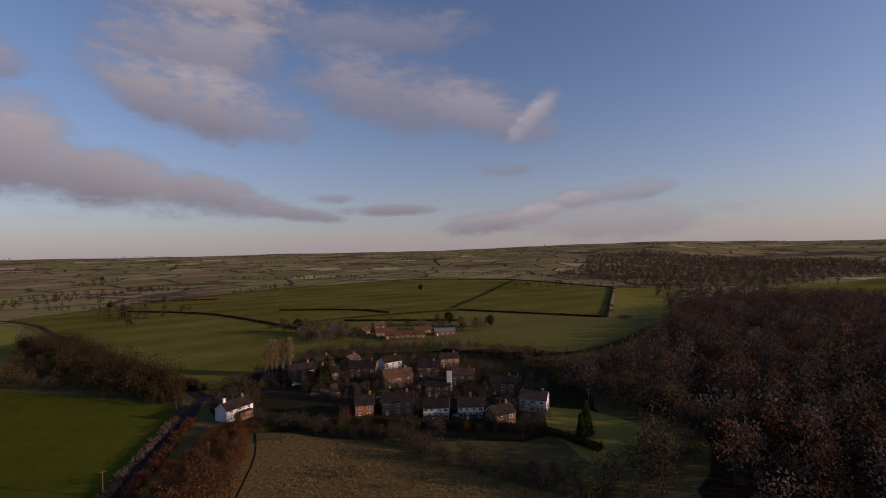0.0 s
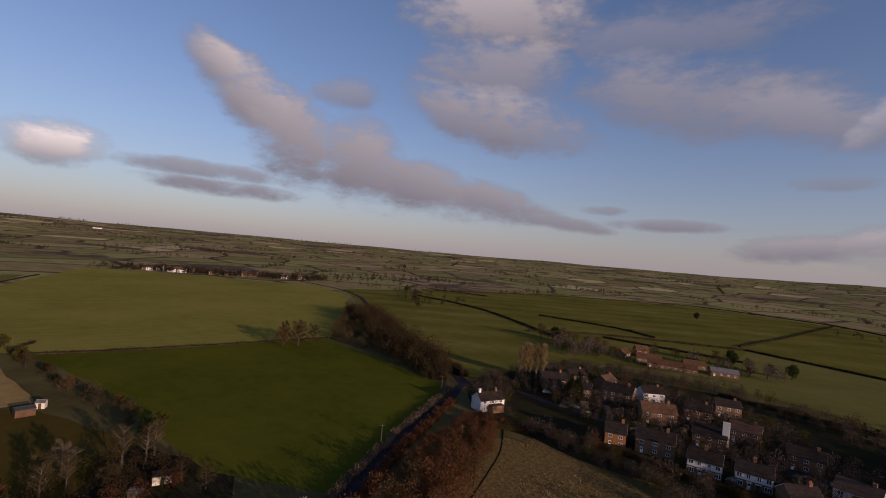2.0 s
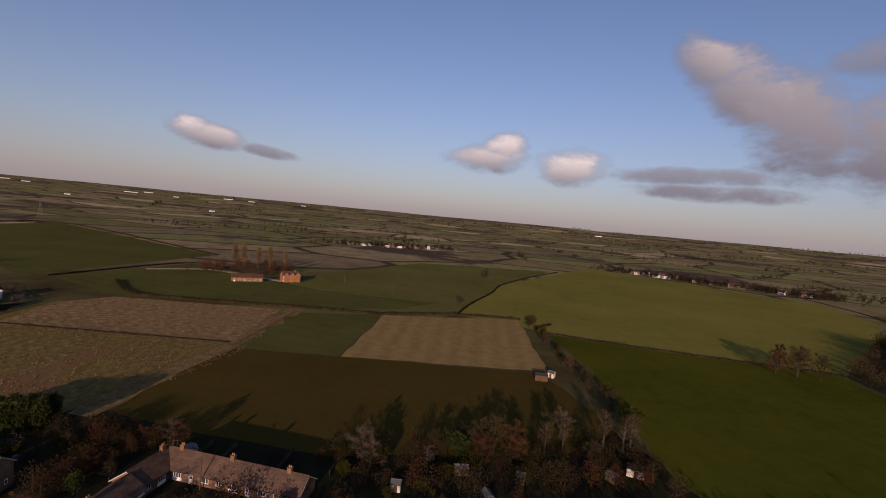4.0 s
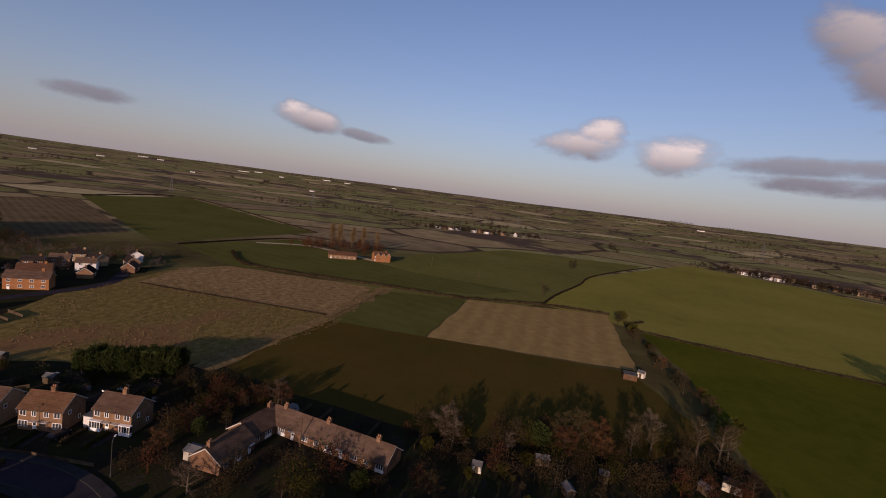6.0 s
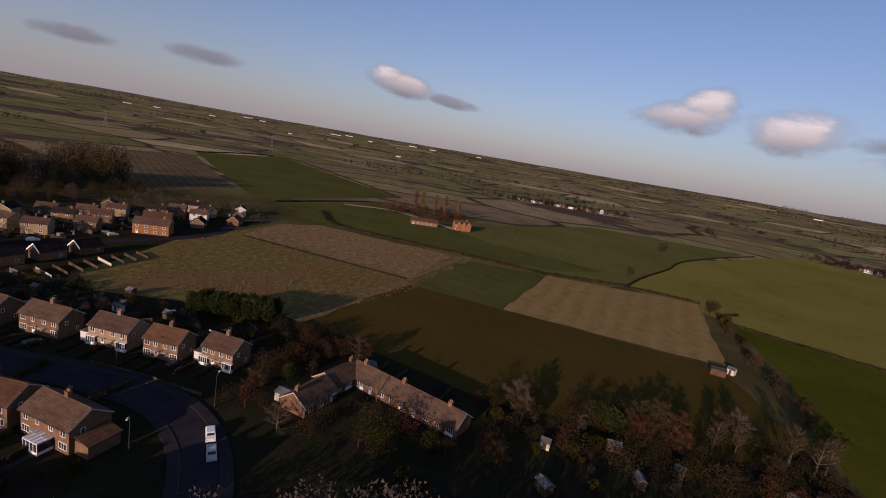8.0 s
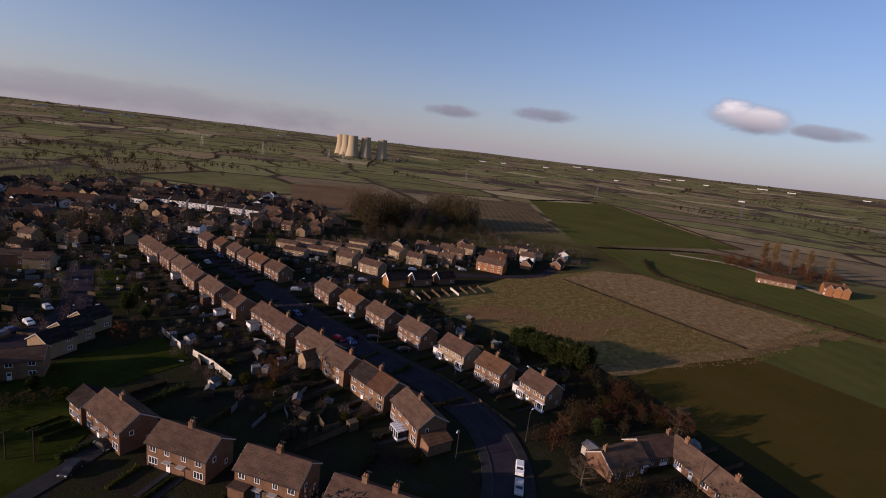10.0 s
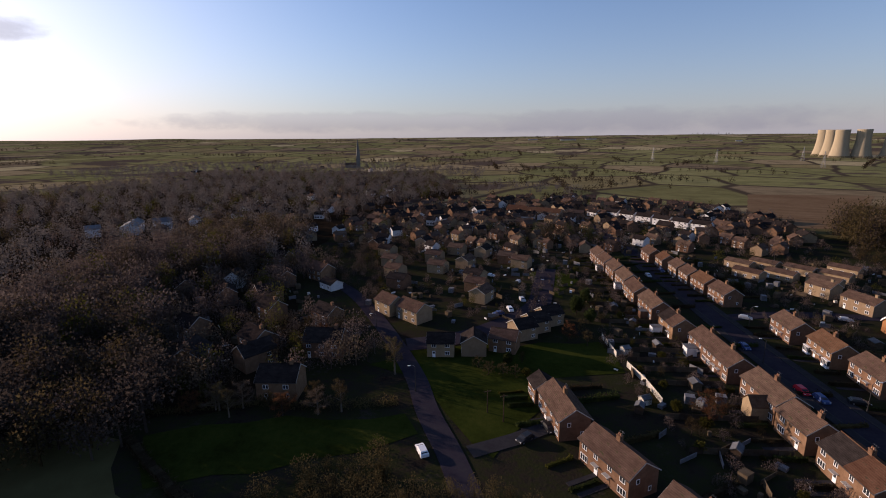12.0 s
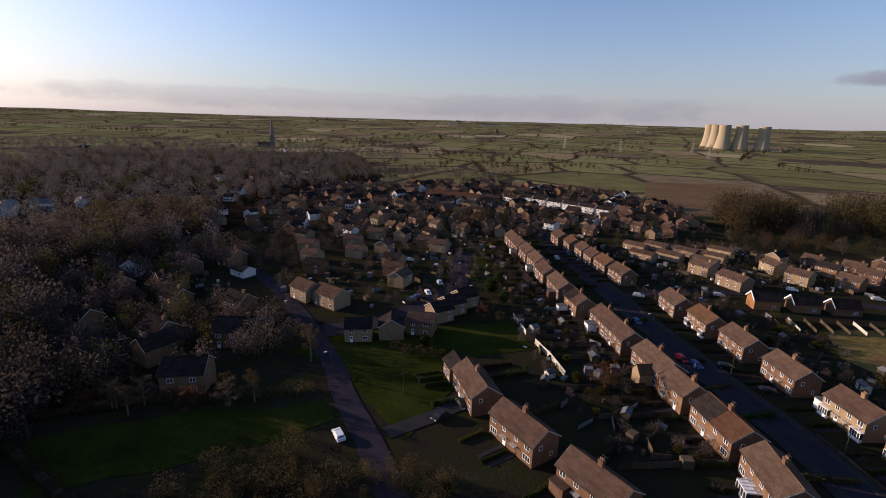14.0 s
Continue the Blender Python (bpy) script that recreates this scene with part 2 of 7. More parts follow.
def patchwork():
    """Far farmland: fields of many colours between dark hedges."""
    m = bpy.data.materials.new("farmland")
    m.use_nodes = True
    t = m.node_tree
    t.nodes.clear()
    k = add_nodes(t)
    place = k("ShaderNodeTexCoord").outputs["Object"]
    bend = k("ShaderNodeTexNoise", {"Vector": place, "Scale": 0.004, "Detail": 2.0}).outputs["Color"]
    bend = k("ShaderNodeVectorMath", {0: bend, 1: (0.5, 0.5, 0.5)}, operation="SUBTRACT").outputs[0]
    bend = k("ShaderNodeVectorMath", {0: bend, 1: (60, 60, 0)}, operation="MULTIPLY").outputs[0]
    at = k("ShaderNodeVectorMath", {0: place, 1: bend}, operation="ADD").outputs[0]
    at = k("ShaderNodeMapping", {0: at, 2: (0, 0, 0.5), 3: (1.0, 0.7, 0.0)}).outputs[0]
    cell = k("ShaderNodeTexVoronoi", {"Vector": at, "Scale": 0.0075, "Randomness": 0.9}, voronoi_dimensions="2D").outputs["Color"]
    edge = k("ShaderNodeTexVoronoi", {"Vector": at, "Scale": 0.0075, "Randomness": 0.9}, voronoi_dimensions="2D", feature="DISTANCE_TO_EDGE").outputs["Distance"]
    pick = k("ShaderNodeSeparateColor", {0: cell}).outputs[0]
    col = ramp(k("ShaderNodeValToRGB", {0: pick}), [
        (0.00, (0.194, 0.157, 0.075)), (0.16, (0.163, 0.155, 0.063)), (0.32, (0.241, 0.186, 0.102)), (0.44, (0.146, 0.134, 0.056)),
        (0.58, (0.202, 0.187, 0.081)), (0.70, (0.184, 0.139, 0.081)), (0.82, (0.180, 0.169, 0.070)), (0.93, (0.338, 0.276, 0.150))])
    col.color_ramp.interpolation = "CONSTANT"
    mottle = k("ShaderNodeTexNoise", {"Vector": place, "Scale": 0.03, "Detail": 6.0, "Roughness": 0.7}).outputs["Fac"]
    val = k("ShaderNodeMapRange", {0: mottle, 1: 0.3, 2: 0.7, 3: 0.65, 4: 1.3}).outputs[0]
    col = k("ShaderNodeHueSaturation", {"Value": val, "Color": col.outputs[0]}).outputs[0]
    hedge = k("ShaderNodeMapRange", {0: edge, 1: 0.02, 2: 0.06}).outputs[0]
    col = k("ShaderNodeMix", {0: hedge, 6: (0.060, 0.046, 0.032, 1), 7: col}, data_type="RGBA").outputs[2]
    wood = k("ShaderNodeTexNoise", {"Vector": place, "Scale": 0.0030, "Detail": 6.0, "Roughness": 0.65}).outputs["Fac"]
    wood = k("ShaderNodeMapRange", {0: wood, 1: 0.55, 2: 0.59}).outputs[0]
    col = k("ShaderNodeMix", {0: wood, 6: col, 7: (0.082, 0.061, 0.046, 1)}, data_type="RGBA").outputs[2]
    away = k("ShaderNodeVectorMath", {0: place}, operation="LENGTH").outputs["Value"]
    away = k("ShaderNodeMapRange", {0: away, 1: 380.0, 2: 520.0}, interpolation_type="SMOOTHSTEP").outputs[0]
    turf = k("ShaderNodeTexNoise", {"Vector": place, "Scale": 0.02, "Detail": 8.0, "Roughness": 0.7}).outputs["Fac"]
    turf = ramp(k("ShaderNodeValToRGB", {0: turf}), [(0.35, (0.052, 0.042, 0.018)), (0.5, (0.076, 0.064, 0.026)), (0.65, (0.104, 0.090, 0.038))]).outputs[0]
    col = k("ShaderNodeMix", {0: away, 6: turf, 7: col}, data_type="RGBA").outputs[2]
    shader = k("ShaderNodeBsdfPrincipled", {"Base Color": col, "Roughness": 0.95})
    shader.inputs["Specular IOR Level"].default_value = 0.0
    t.links.new(shader.outputs[0], k("ShaderNodeOutputMaterial").inputs[0])
    return m


FARMLAND = patchwork()
GREEN_WHEAT = mat("winter_wheat", [(0.040, 0.045, 0.006), (0.058, 0.065, 0.008), (0.081, 0.079, 0.010)], 0.02, 0.9, 0.06, 2.0)
OLIVE_PASTURE = mat("olive_pasture", [(0.125, 0.119, 0.027), (0.167, 0.151, 0.034), (0.202, 0.175, 0.047)], 0.012, 0.95, 0.05, 2.0, stripes=(9, 20, 0.05))
PASTURE = mat("pasture", [(0.080, 0.080, 0.024), (0.110, 0.105, 0.031), (0.137, 0.123, 0.041)], 0.012, 0.95, 0.05, 2.0)
# Wide ramp and broad bands paint slope light and shade on flat ground.
HILL_PASTURE = mat("slope_shaded_pasture", [(0.056, 0.055, 0.012), (0.088, 0.082, 0.018), (0.111, 0.102, 0.024), (0.148, 0.126, 0.041)], 0.008, 0.95, 0.05, 1.0, stripes=(60, 60, 0.10))
PADDOCK = mat("grazed_paddock", [(0.047, 0.037, 0.010), (0.062, 0.045, 0.011), (0.077, 0.052, 0.015)], 0.03, 0.95, 0.05, 2.0)
STUBBLE = mat("pale_stubble", [(0.180, 0.124, 0.047), (0.233, 0.158, 0.063), (0.287, 0.197, 0.081)], 0.2, 0.95, 0.05, 2.0, stripes=(10, 102, 0.09))
ROUGH_GRASS = mat("rough_grass", [(0.076, 0.062, 0.017), (0.146, 0.108, 0.036), (0.243, 0.180, 0.073)], 0.42, 0.95, 0.15, 1.0, patch=(0.026, (0.170, 0.098, 0.045), 0.05), squash=(0.7, 1.0, 1.0))
ROUGH_TAN = mat("tussocky_tan_grass", [(0.098, 0.060, 0.026), (0.208, 0.134, 0.062), (0.390, 0.276, 0.146)], 0.5, 0.95, 0.18, 1.2, squash=(1.0, 0.55, 1.0))
YOUNG_WHEAT = mat("young_wheat", [(0.059, 0.061, 0.017), (0.079, 0.079, 0.022), (0.100, 0.096, 0.028)], 0.02, 0.95, 0.05, 2.0, stripes=(12, 30, 0.06))
SCRUB = mat("dead_grass_scrub", [(0.060, 0.038, 0.014), (0.120, 0.080, 0.030), (0.215, 0.150, 0.062)], 0.9, 0.95, 0.2, 1.6, patch=(0.03, (0.110, 0.060, 0.024), -0.02))
BROWN_STUBBLE = mat("brown_stubble", [(0.075, 0.054, 0.030), (0.118, 0.086, 0.048), (0.160, 0.118, 0.068)], 0.03, 0.95, 0.08, 1.2, stripes=(7, 40, 0.12))
PLOUGHED = mat("ploughed_soil", [(0.107, 0.066, 0.037), (0.154, 0.098, 0.055), (0.184, 0.127, 0.075)], 0.02, 0.95, 0.08, 1.0, stripes=(8, 70, 0.12))
# Ramp widened at the dark end to paint tree shade between lit patches.
LAWN = mat("shade_mottled_grass", [(0.011, 0.014, 0.003), (0.025, 0.032, 0.006), (0.041, 0.044, 0.009)], 0.06, 0.95, 0.04, 3.0)
# Near black: the shade between the houses is mixed into the soil colour.
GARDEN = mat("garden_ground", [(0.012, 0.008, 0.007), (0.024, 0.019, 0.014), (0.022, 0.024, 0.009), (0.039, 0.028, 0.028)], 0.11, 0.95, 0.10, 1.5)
LEAF_LITTER = mat("leaf_litter", [(0.011, 0.007, 0.005), (0.019, 0.013, 0.008), (0.027, 0.018, 0.012)], 0.08, 0.95, 0.15, 1.0)
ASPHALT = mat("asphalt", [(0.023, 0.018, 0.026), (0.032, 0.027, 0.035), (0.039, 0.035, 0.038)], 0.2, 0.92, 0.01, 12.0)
# Paving and kerb concrete darkened to carry the shade lying on the street.
PAVING = mat("shaded_concrete_paving", [(0.025, 0.022, 0.025), (0.033, 0.031, 0.033), (0.042, 0.038, 0.040)], 0.4, 0.9, 0.01, 8.0)
KERB = mat("shaded_concrete_kerb", [(0.032, 0.032, 0.031), (0.043, 0.041, 0.038), (0.053, 0.052, 0.048)], 1.0, 0.9, 0.01, 20.0)
TRACK = mat("worn_track", [(0.075, 0.055, 0.024), (0.105, 0.077, 0.038), (0.140, 0.104, 0.058)], 0.2, 0.95, 0.05, 3.0)
MARGIN = mat("straw_margin", [(0.101, 0.068, 0.027), (0.169, 0.113, 0.049), (0.257, 0.182, 0.089)], 0.35, 0.95, 0.25, 1.2)
GRAVEL = mat("pale_gravel", [(0.230, 0.185, 0.130), (0.300, 0.245, 0.175), (0.360, 0.300, 0.220)], 0.3, 0.95, 0.03, 6.0)
BRICK = mat("red_brown_brick", [(0.110, 0.063, 0.038), (0.155, 0.091, 0.056), (0.201, 0.122, 0.078)], 0.8, 0.9, 0.012, 9.0, vary=0.16)
PALE_BRICK = mat("buff_brick", [(0.190, 0.134, 0.082), (0.240, 0.172, 0.106), (0.280, 0.208, 0.136)], 0.8, 0.9, 0.012, 9.0, vary=0.14)
ORANGE_BRICK = mat("orange_brick", [(0.191, 0.083, 0.036), (0.242, 0.111, 0.049), (0.278, 0.138, 0.066)], 0.8, 0.9, 0.012, 9.0, vary=0.08)
RENDER_WHITE = mat("white_painted_render", [(0.474, 0.459, 0.451), (0.566, 0.558, 0.554), (0.627, 0.620, 0.625)], 0.6, 0.8, 0.006, 10.0, vary=0.06)
TILE_BROWN = mat("brown_concrete_tile", [(0.044, 0.028, 0.022), (0.082, 0.052, 0.039), (0.130, 0.084, 0.064)], 0.45, 0.9, 0.03, 6.0, vary=0.16, squash=(1, 2, 2), courses=0.21, patch=(0.9, (0.050, 0.046, 0.024), 0.0))
TILE_RED = mat("red_clay_tile", [(0.056, 0.029, 0.018), (0.092, 0.049, 0.030), (0.132, 0.074, 0.047)], 0.45, 0.9, 0.03, 6.0, vary=0.15, squash=(1, 2, 2), courses=0.21, patch=(0.9, (0.050, 0.040, 0.024), 0.0))
TILE_DARK = mat("dark_slate", [(0.012, 0.010, 0.009), (0.024, 0.019, 0.018), (0.042, 0.033, 0.030)], 0.45, 0.93, 0.02, 6.0, vary=0.15, squash=(1, 2, 2), courses=0.18)
UPVC = mat("white_plastic_trim", [(0.66, 0.66, 0.66), (0.76, 0.76, 0.76), (0.80, 0.80, 0.80)], 1.0, 0.45)
GLASS = mat("window_glass", [(0.020, 0.022, 0.028), (0.030, 0.033, 0.040), (0.045, 0.048, 0.055)], 0.7, 0.08, vary=0.3)
GUTTER = mat("dark_gutter", [(0.025, 0.025, 0.026), (0.035, 0.035, 0.036), (0.05, 0.05, 0.05)], 2.0, 0.5)
VERGE_TRIM = mat("weathered_bargeboard", [(0.30, 0.28, 0.26), (0.38, 0.36, 0.33), (0.45, 0.43, 0.40)], 1.0, 0.6)
DOOR_PAINT = mat("door_paint", [(0.10, 0.045, 0.030), (0.13, 0.06, 0.04), (0.15, 0.075, 0.05)], 2.0, 0.5, vary=0.5)
POT = mat("clay_pot", [(0.26, 0.13, 0.075), (0.33, 0.17, 0.10), (0.38, 0.21, 0.13)], 3.0, 0.9)
BARK = mat("bark", [(0.024, 0.019, 0.014), (0.038, 0.029, 0.022), (0.052, 0.042, 0.032)], 2.0, 0.95, 0.03, 8.0, squash=(3, 3, 0.6))
PALE_BARK = mat("silver_birch_bark", [(0.075, 0.058, 0.042), (0.115, 0.095, 0.071), (0.144, 0.122, 0.095)], 1.5, 0.9, 0.02, 8.0)
TWIGS = mat("bare_twigs", [(0.045, 0.033, 0.016), (0.066, 0.049, 0.023), (0.087, 0.068, 0.032)], 0.5, 0.95, vary=0.30, thin=0.45)
TWIGS_RUST = mat("rust_brown_twigs", [(0.069, 0.030, 0.016), (0.099, 0.045, 0.022), (0.124, 0.061, 0.030)], 0.5, 0.95, vary=0.25, thin=0.45)
TWIGS_PALE = mat("pale_tan_twigs", [(0.067, 0.048, 0.034), (0.092, 0.068, 0.049), (0.113, 0.086, 0.064)], 0.5, 0.95, vary=0.2, thin=0.35)
# Tan twig colour raised to paint low sunlight onto the poplars.
SUNLIT_POPLAR_TWIGS = mat("sunlit_poplar_twigs", [(0.144, 0.098, 0.050), (0.200, 0.138, 0.070), (0.250, 0.177, 0.092)], 0.5, 0.95, vary=0.15, thin=0.45)
WOOD_TWIGS = mat("woodland_twigs", [(0.062, 0.047, 0.041), (0.094, 0.070, 0.061), (0.133, 0.100, 0.085)], 0.05, 0.95, islands=0.3, thin=0.3)
DARK_TWIGS = mat("dark_woodland_twigs", [(0.036, 0.029, 0.025), (0.058, 0.044, 0.036), (0.085, 0.065, 0.051)], 0.05, 0.95, islands=0.22, thin=0.3)
# Woodland twigs lightened so the haze over the southern woods sits in the colour.
HAZED_TWIGS = mat("haze_lightened_twigs", [(0.086, 0.075, 0.069), (0.120, 0.103, 0.094), (0.154, 0.135, 0.121)], 0.05, 0.95, islands=0.16, thin=0.3)
EVERGREEN = mat("evergreen_leaf", [(0.020, 0.027, 0.012), (0.037, 0.048, 0.015), (0.063, 0.071, 0.024)], 0.6, 0.9, vary=0.25, thin=0.45)
OLIVE_LEAF = mat("olive_leaf", [(0.034, 0.033, 0.008), (0.053, 0.050, 0.011), (0.076, 0.066, 0.018)], 0.6, 0.9, vary=0.25, thin=0.45)
HEDGE = mat("hedge_twigs", [(0.028, 0.021, 0.012), (0.042, 0.032, 0.019), (0.062, 0.047, 0.029)], 0.3, 0.95, islands=0.3, thin=0.35)
FAR_HEDGE = mat("far_hedge_twigs", [(0.024, 0.018, 0.011), (0.038, 0.028, 0.017), (0.054, 0.041, 0.025)], 0.05, 0.95, islands=0.25, thin=0.45)
STRAW = mat("dry_tussock", [(0.140, 0.094, 0.042), (0.205, 0.140, 0.066), (0.270, 0.192, 0.098)], 0.3, 0.95, islands=0.3, thin=0.45)
FENCE = mat("fence_wood", [(0.048, 0.034, 0.024), (0.070, 0.050, 0.034), (0.091, 0.070, 0.050)], 0.8, 0.9, vary=0.3)
PALE_FENCE = mat("pale_fence", [(0.40, 0.36, 0.30), (0.50, 0.46, 0.39), (0.58, 0.54, 0.47)], 0.8, 0.9)
STEEL = mat("galvanised_steel", [(0.100, 0.102, 0.105), (0.135, 0.138, 0.140), (0.165, 0.168, 0.170)], 1.0, 0.5, metal=0.6)
CONCRETE = mat("weathered_concrete", [(0.270, 0.218, 0.142), (0.330, 0.270, 0.180), (0.375, 0.312, 0.214)], 0.02, 0.9, 0.05, 0.2, squash=(3, 3, 0.4))
STONE = mat("church_stone", [(0.13, 0.115, 0.10), (0.17, 0.155, 0.135), (0.21, 0.195, 0.17)], 0.3, 0.9)
FELT = mat("grey_roof_felt", [(0.065, 0.065, 0.07), (0.10, 0.10, 0.105), (0.145, 0.145, 0.15)], 0.8, 0.85, vary=0.3)
TYRE = mat("tyre_rubber", [(0.012, 0.012, 0.012), (0.018, 0.018, 0.018), (0.025, 0.025, 0.025)], 5.0, 0.85)
CHROME = mat("wheel_alloy", [(0.35, 0.35, 0.36), (0.42, 0.42, 0.43), (0.5, 0.5, 0.5)], 5.0, 0.35, metal=0.8)
LENS = mat("lamp_lens", [(0.55, 0.55, 0.52), (0.65, 0.65, 0.62), (0.7, 0.7, 0.68)], 5.0, 0.2)


def paint(name, c):
    return mat(name, [tuple(x * 0.92 for x in c), c, tuple(min(1, x * 1.06) for x in c)], 0.8, 0.3)


CAR_PAINTS = {"white": paint("white_car_paint", (0.74, 0.74, 0.74)), "silver": paint("silver_car_paint", (0.38, 0.39, 0.40)), "red": paint("red_car_paint", (0.48, 0.02, 0.035)),
              "blue": paint("blue_car_paint", (0.035, 0.06, 0.16)), "black": paint("black_car_paint", (0.018, 0.018, 0.02))}


# ---------------------------------------------------------------- mesh helpers
class Geo:
    """Vertices, faces and a material slot for each face."""

    def __init__(self):
        self.v, self.f, self.s = [], [], []

    def add(self, pts, faces, slot=0):
        b = len(self.v)
        self.v.extend(pts)
        self.f.extend(tuple(b + i for i in q) for q in faces)
        self.s.extend([slot] * len(faces))

    def box(self, x0, y0, z0, x1, y1, z1, slot=0):
        self.add([(x0, y0, z0), (x1, y0, z0), (x1, y1, z0), (x0, y1, z0), (x0, y0, z1), (x1, y0, z1), (x1, y1, z1), (x0, y1, z1)],
                 [(0, 3, 2, 1), (4, 5, 6, 7), (0, 1, 5, 4), (1, 2, 6, 5), (2, 3, 7, 6), (3, 0, 4, 7)], slot)

    def tube(self, p, q, r0, r1, sides=5, slot=0):
        p, q = Vector(p), Vector(q)
        d = (q - p).normalized()
        a = d.orthogonal().normalized()
        b = d.cross(a)
        ring = [(math.cos(6.28319 * i / sides), math.sin(6.28319 * i / sides)) for i in range(sides)]
        pts = [tuple(p + (a * c + b * s) * r0) for c, s in ring] + [tuple(q + (a * c + b * s) * r1) for c, s in ring]
        self.add(pts, [(i, (i + 1) % sides, sides + (i + 1) % sides, sides + i) for i in range(sides)] + [tuple(range(sides))[::-1], tuple(range(sides, 2 * sides))], slot)

    def lathe(self, rings, sides=16, slot=0, x=0.0, y=0.0):
        pts = [(x + r * math.cos(6.28319 * i / sides), y + r * math.sin(6.28319 * i / sides), z) for r, z in rings for i in range(sides)]
        faces = [(k * sides + i, k * sides + (i + 1) % sides, (k + 1) * sides + (i + 1) % sides, (k + 1) * sides + i) for k in range(len(rings) - 1) for i in range(sides)]
        self.add(pts, faces, slot)


def mesh_of(name, geo, mats, smooth=False):
    me = bpy.data.meshes.new(name)
    me.from_pydata(geo.v, [], geo.f)
    for m in (mats if isinstance(mats, (list, tuple)) else [mats]):
        me.materials.append(m)
    if any(geo.s):
        me.polygons.foreach_set("material_index", geo.s)
    if smooth:
        me.polygons.foreach_set("use_smooth", [True] * len(me.polygons))
    me.update()
    return me


def part(name, geo, material, parent, label="", smooth=False):
    """One mesh under a thing or a part. geo: a Geo, or a finished mesh to share."""
    me = geo if isinstance(geo, bpy.types.Mesh) else mesh_of(name, geo, material, smooth)
    o = new(name, me)
    o.parent = parent
    return tagged(o, label) if label else o


def thing(name, label, category, group="", kind=""):
    return tagged(new(name), label, category, group, kind)


def smooth01(x):
    x = min(1.0, max(0.0, x))
    return x * x * (3 - 2 * x)


def land(x, y):
    """Height of the ground: level round the village, rising to low hills far off."""
    r = math.hypot(x, y)
    if r < 1150:
        return 0.0
    s = smooth01((r - 1150) / 3600)
    az = math.degrees(math.atan2(x, y))
    north = math.exp(-((az - 20) / 38) ** 2)
    rim = 84 + 14 * north + 26 * math.exp(-((az - 26) / 13) ** 4)
    roll = noise.noise((x * 0.0011, y * 0.0011, 3.0)) * 26 + noise.noise((x * 0.003, y * 0.003, 8.0)) * 9
    return s * rim + roll * smooth01((r - 1150) / 1500) * (0.45 + 0.55 * north)


# ---------------------------------------------------------------- ground
def build_ground():
    g = Geo()
    rings = [0, 60, 150, 300, 500, 750, 1000, 1150] + [1150 + 3800 * (i / 44) ** 1.15 for i in range(1, 45)]
    around = 180
    g.v.append((0, 0, 0))
    for r in rings[1:]:
        for i in range(around):
            a = 6.283185 * i / around
            x, y = r * math.sin(a), r * math.cos(a)
            g.v.append((x, y, land(x, y)))
    for i in range(around):
        g.f.append((0, 1 + (i + 1) % around, 1 + i))
    for k in range(len(rings) - 2):
        for i in range(around):
            a, b = 1 + k * around, 1 + (k + 1) * around
            g.f.append((a + i, a + (i + 1) % around, b + (i + 1) % around, b + i))
    g.s = [0] * len(g.f)
    me = mesh_of("ground", g, FARMLAND, True)
    return tagged(new("ground", me), "winter farmland running out to low hills", "ground", kind="structure")


LAID = [0]


def field(name, label, corners, material, wobble=0.8):
    """A sheet of one crop or surface with slightly uneven edges, a hand's breadth above the ground; each lies a little above the last."""
    LAID[0] += 1
    z = 0.012 + 0.004 * LAID[0]
    pts = []
    for (x0, y0), (x1, y1) in zip(corners, corners[1:] + corners[:1]):
        d = math.hypot(x1 - x0, y1 - y0)
        cuts = max(1, int(d / 9))
        for i in range(cuts):
            u = i / cuts
            x, y = x0 + (x1 - x0) * u, y0 + (y1 - y0) * u
            s = wobble if i else 0
            pts.append((x + noise.noise((x * 0.1, y * 0.1, 1)) * s * 2, y + noise.noise((x * 0.1, y * 0.1, 5)) * s * 2, 0))
    bm = bmesh.new()
    for p in pts:
        bm.verts.new((p[0], p[1], z + land(p[0], p[1])))
    low = bm.faces.new(bm.verts)
    bmesh.ops.triangulate(bm, faces=[low])
    for f in bm.faces:
        if f.normal.z < 0:
            f.normal_flip()
    me = bpy.data.meshes.new(name)
    bm.to_mesh(me)
    bm.free()
    me.materials.append(material)
    return tagged(new(name, me), label, "field" if "field" in name else "ground", kind="structure")


def resample(line, step):
    """Points every step metres along a line of corners, rounded."""
    pts = [Vector((x, y, 0)) for x, y in line]
    dense = []
    for i in range(len(pts) - 1):
        p0, p1, p2, p3 = pts[max(i - 1, 0)], pts[i], pts[i + 1], pts[min(i + 2, len(pts) - 1)]
        cuts = max(1, int((p2 - p1).length / step))
        for k in range(cuts):
            u = k / cuts
            dense.append(0.5 * ((2 * p1) + (p2 - p0) * u + (2 * p0 - 5 * p1 + 4 * p2 - p3) * u * u + (3 * p1 - p0 - 3 * p2 + p3) * u ** 3))
    return dense + [pts[-1]]


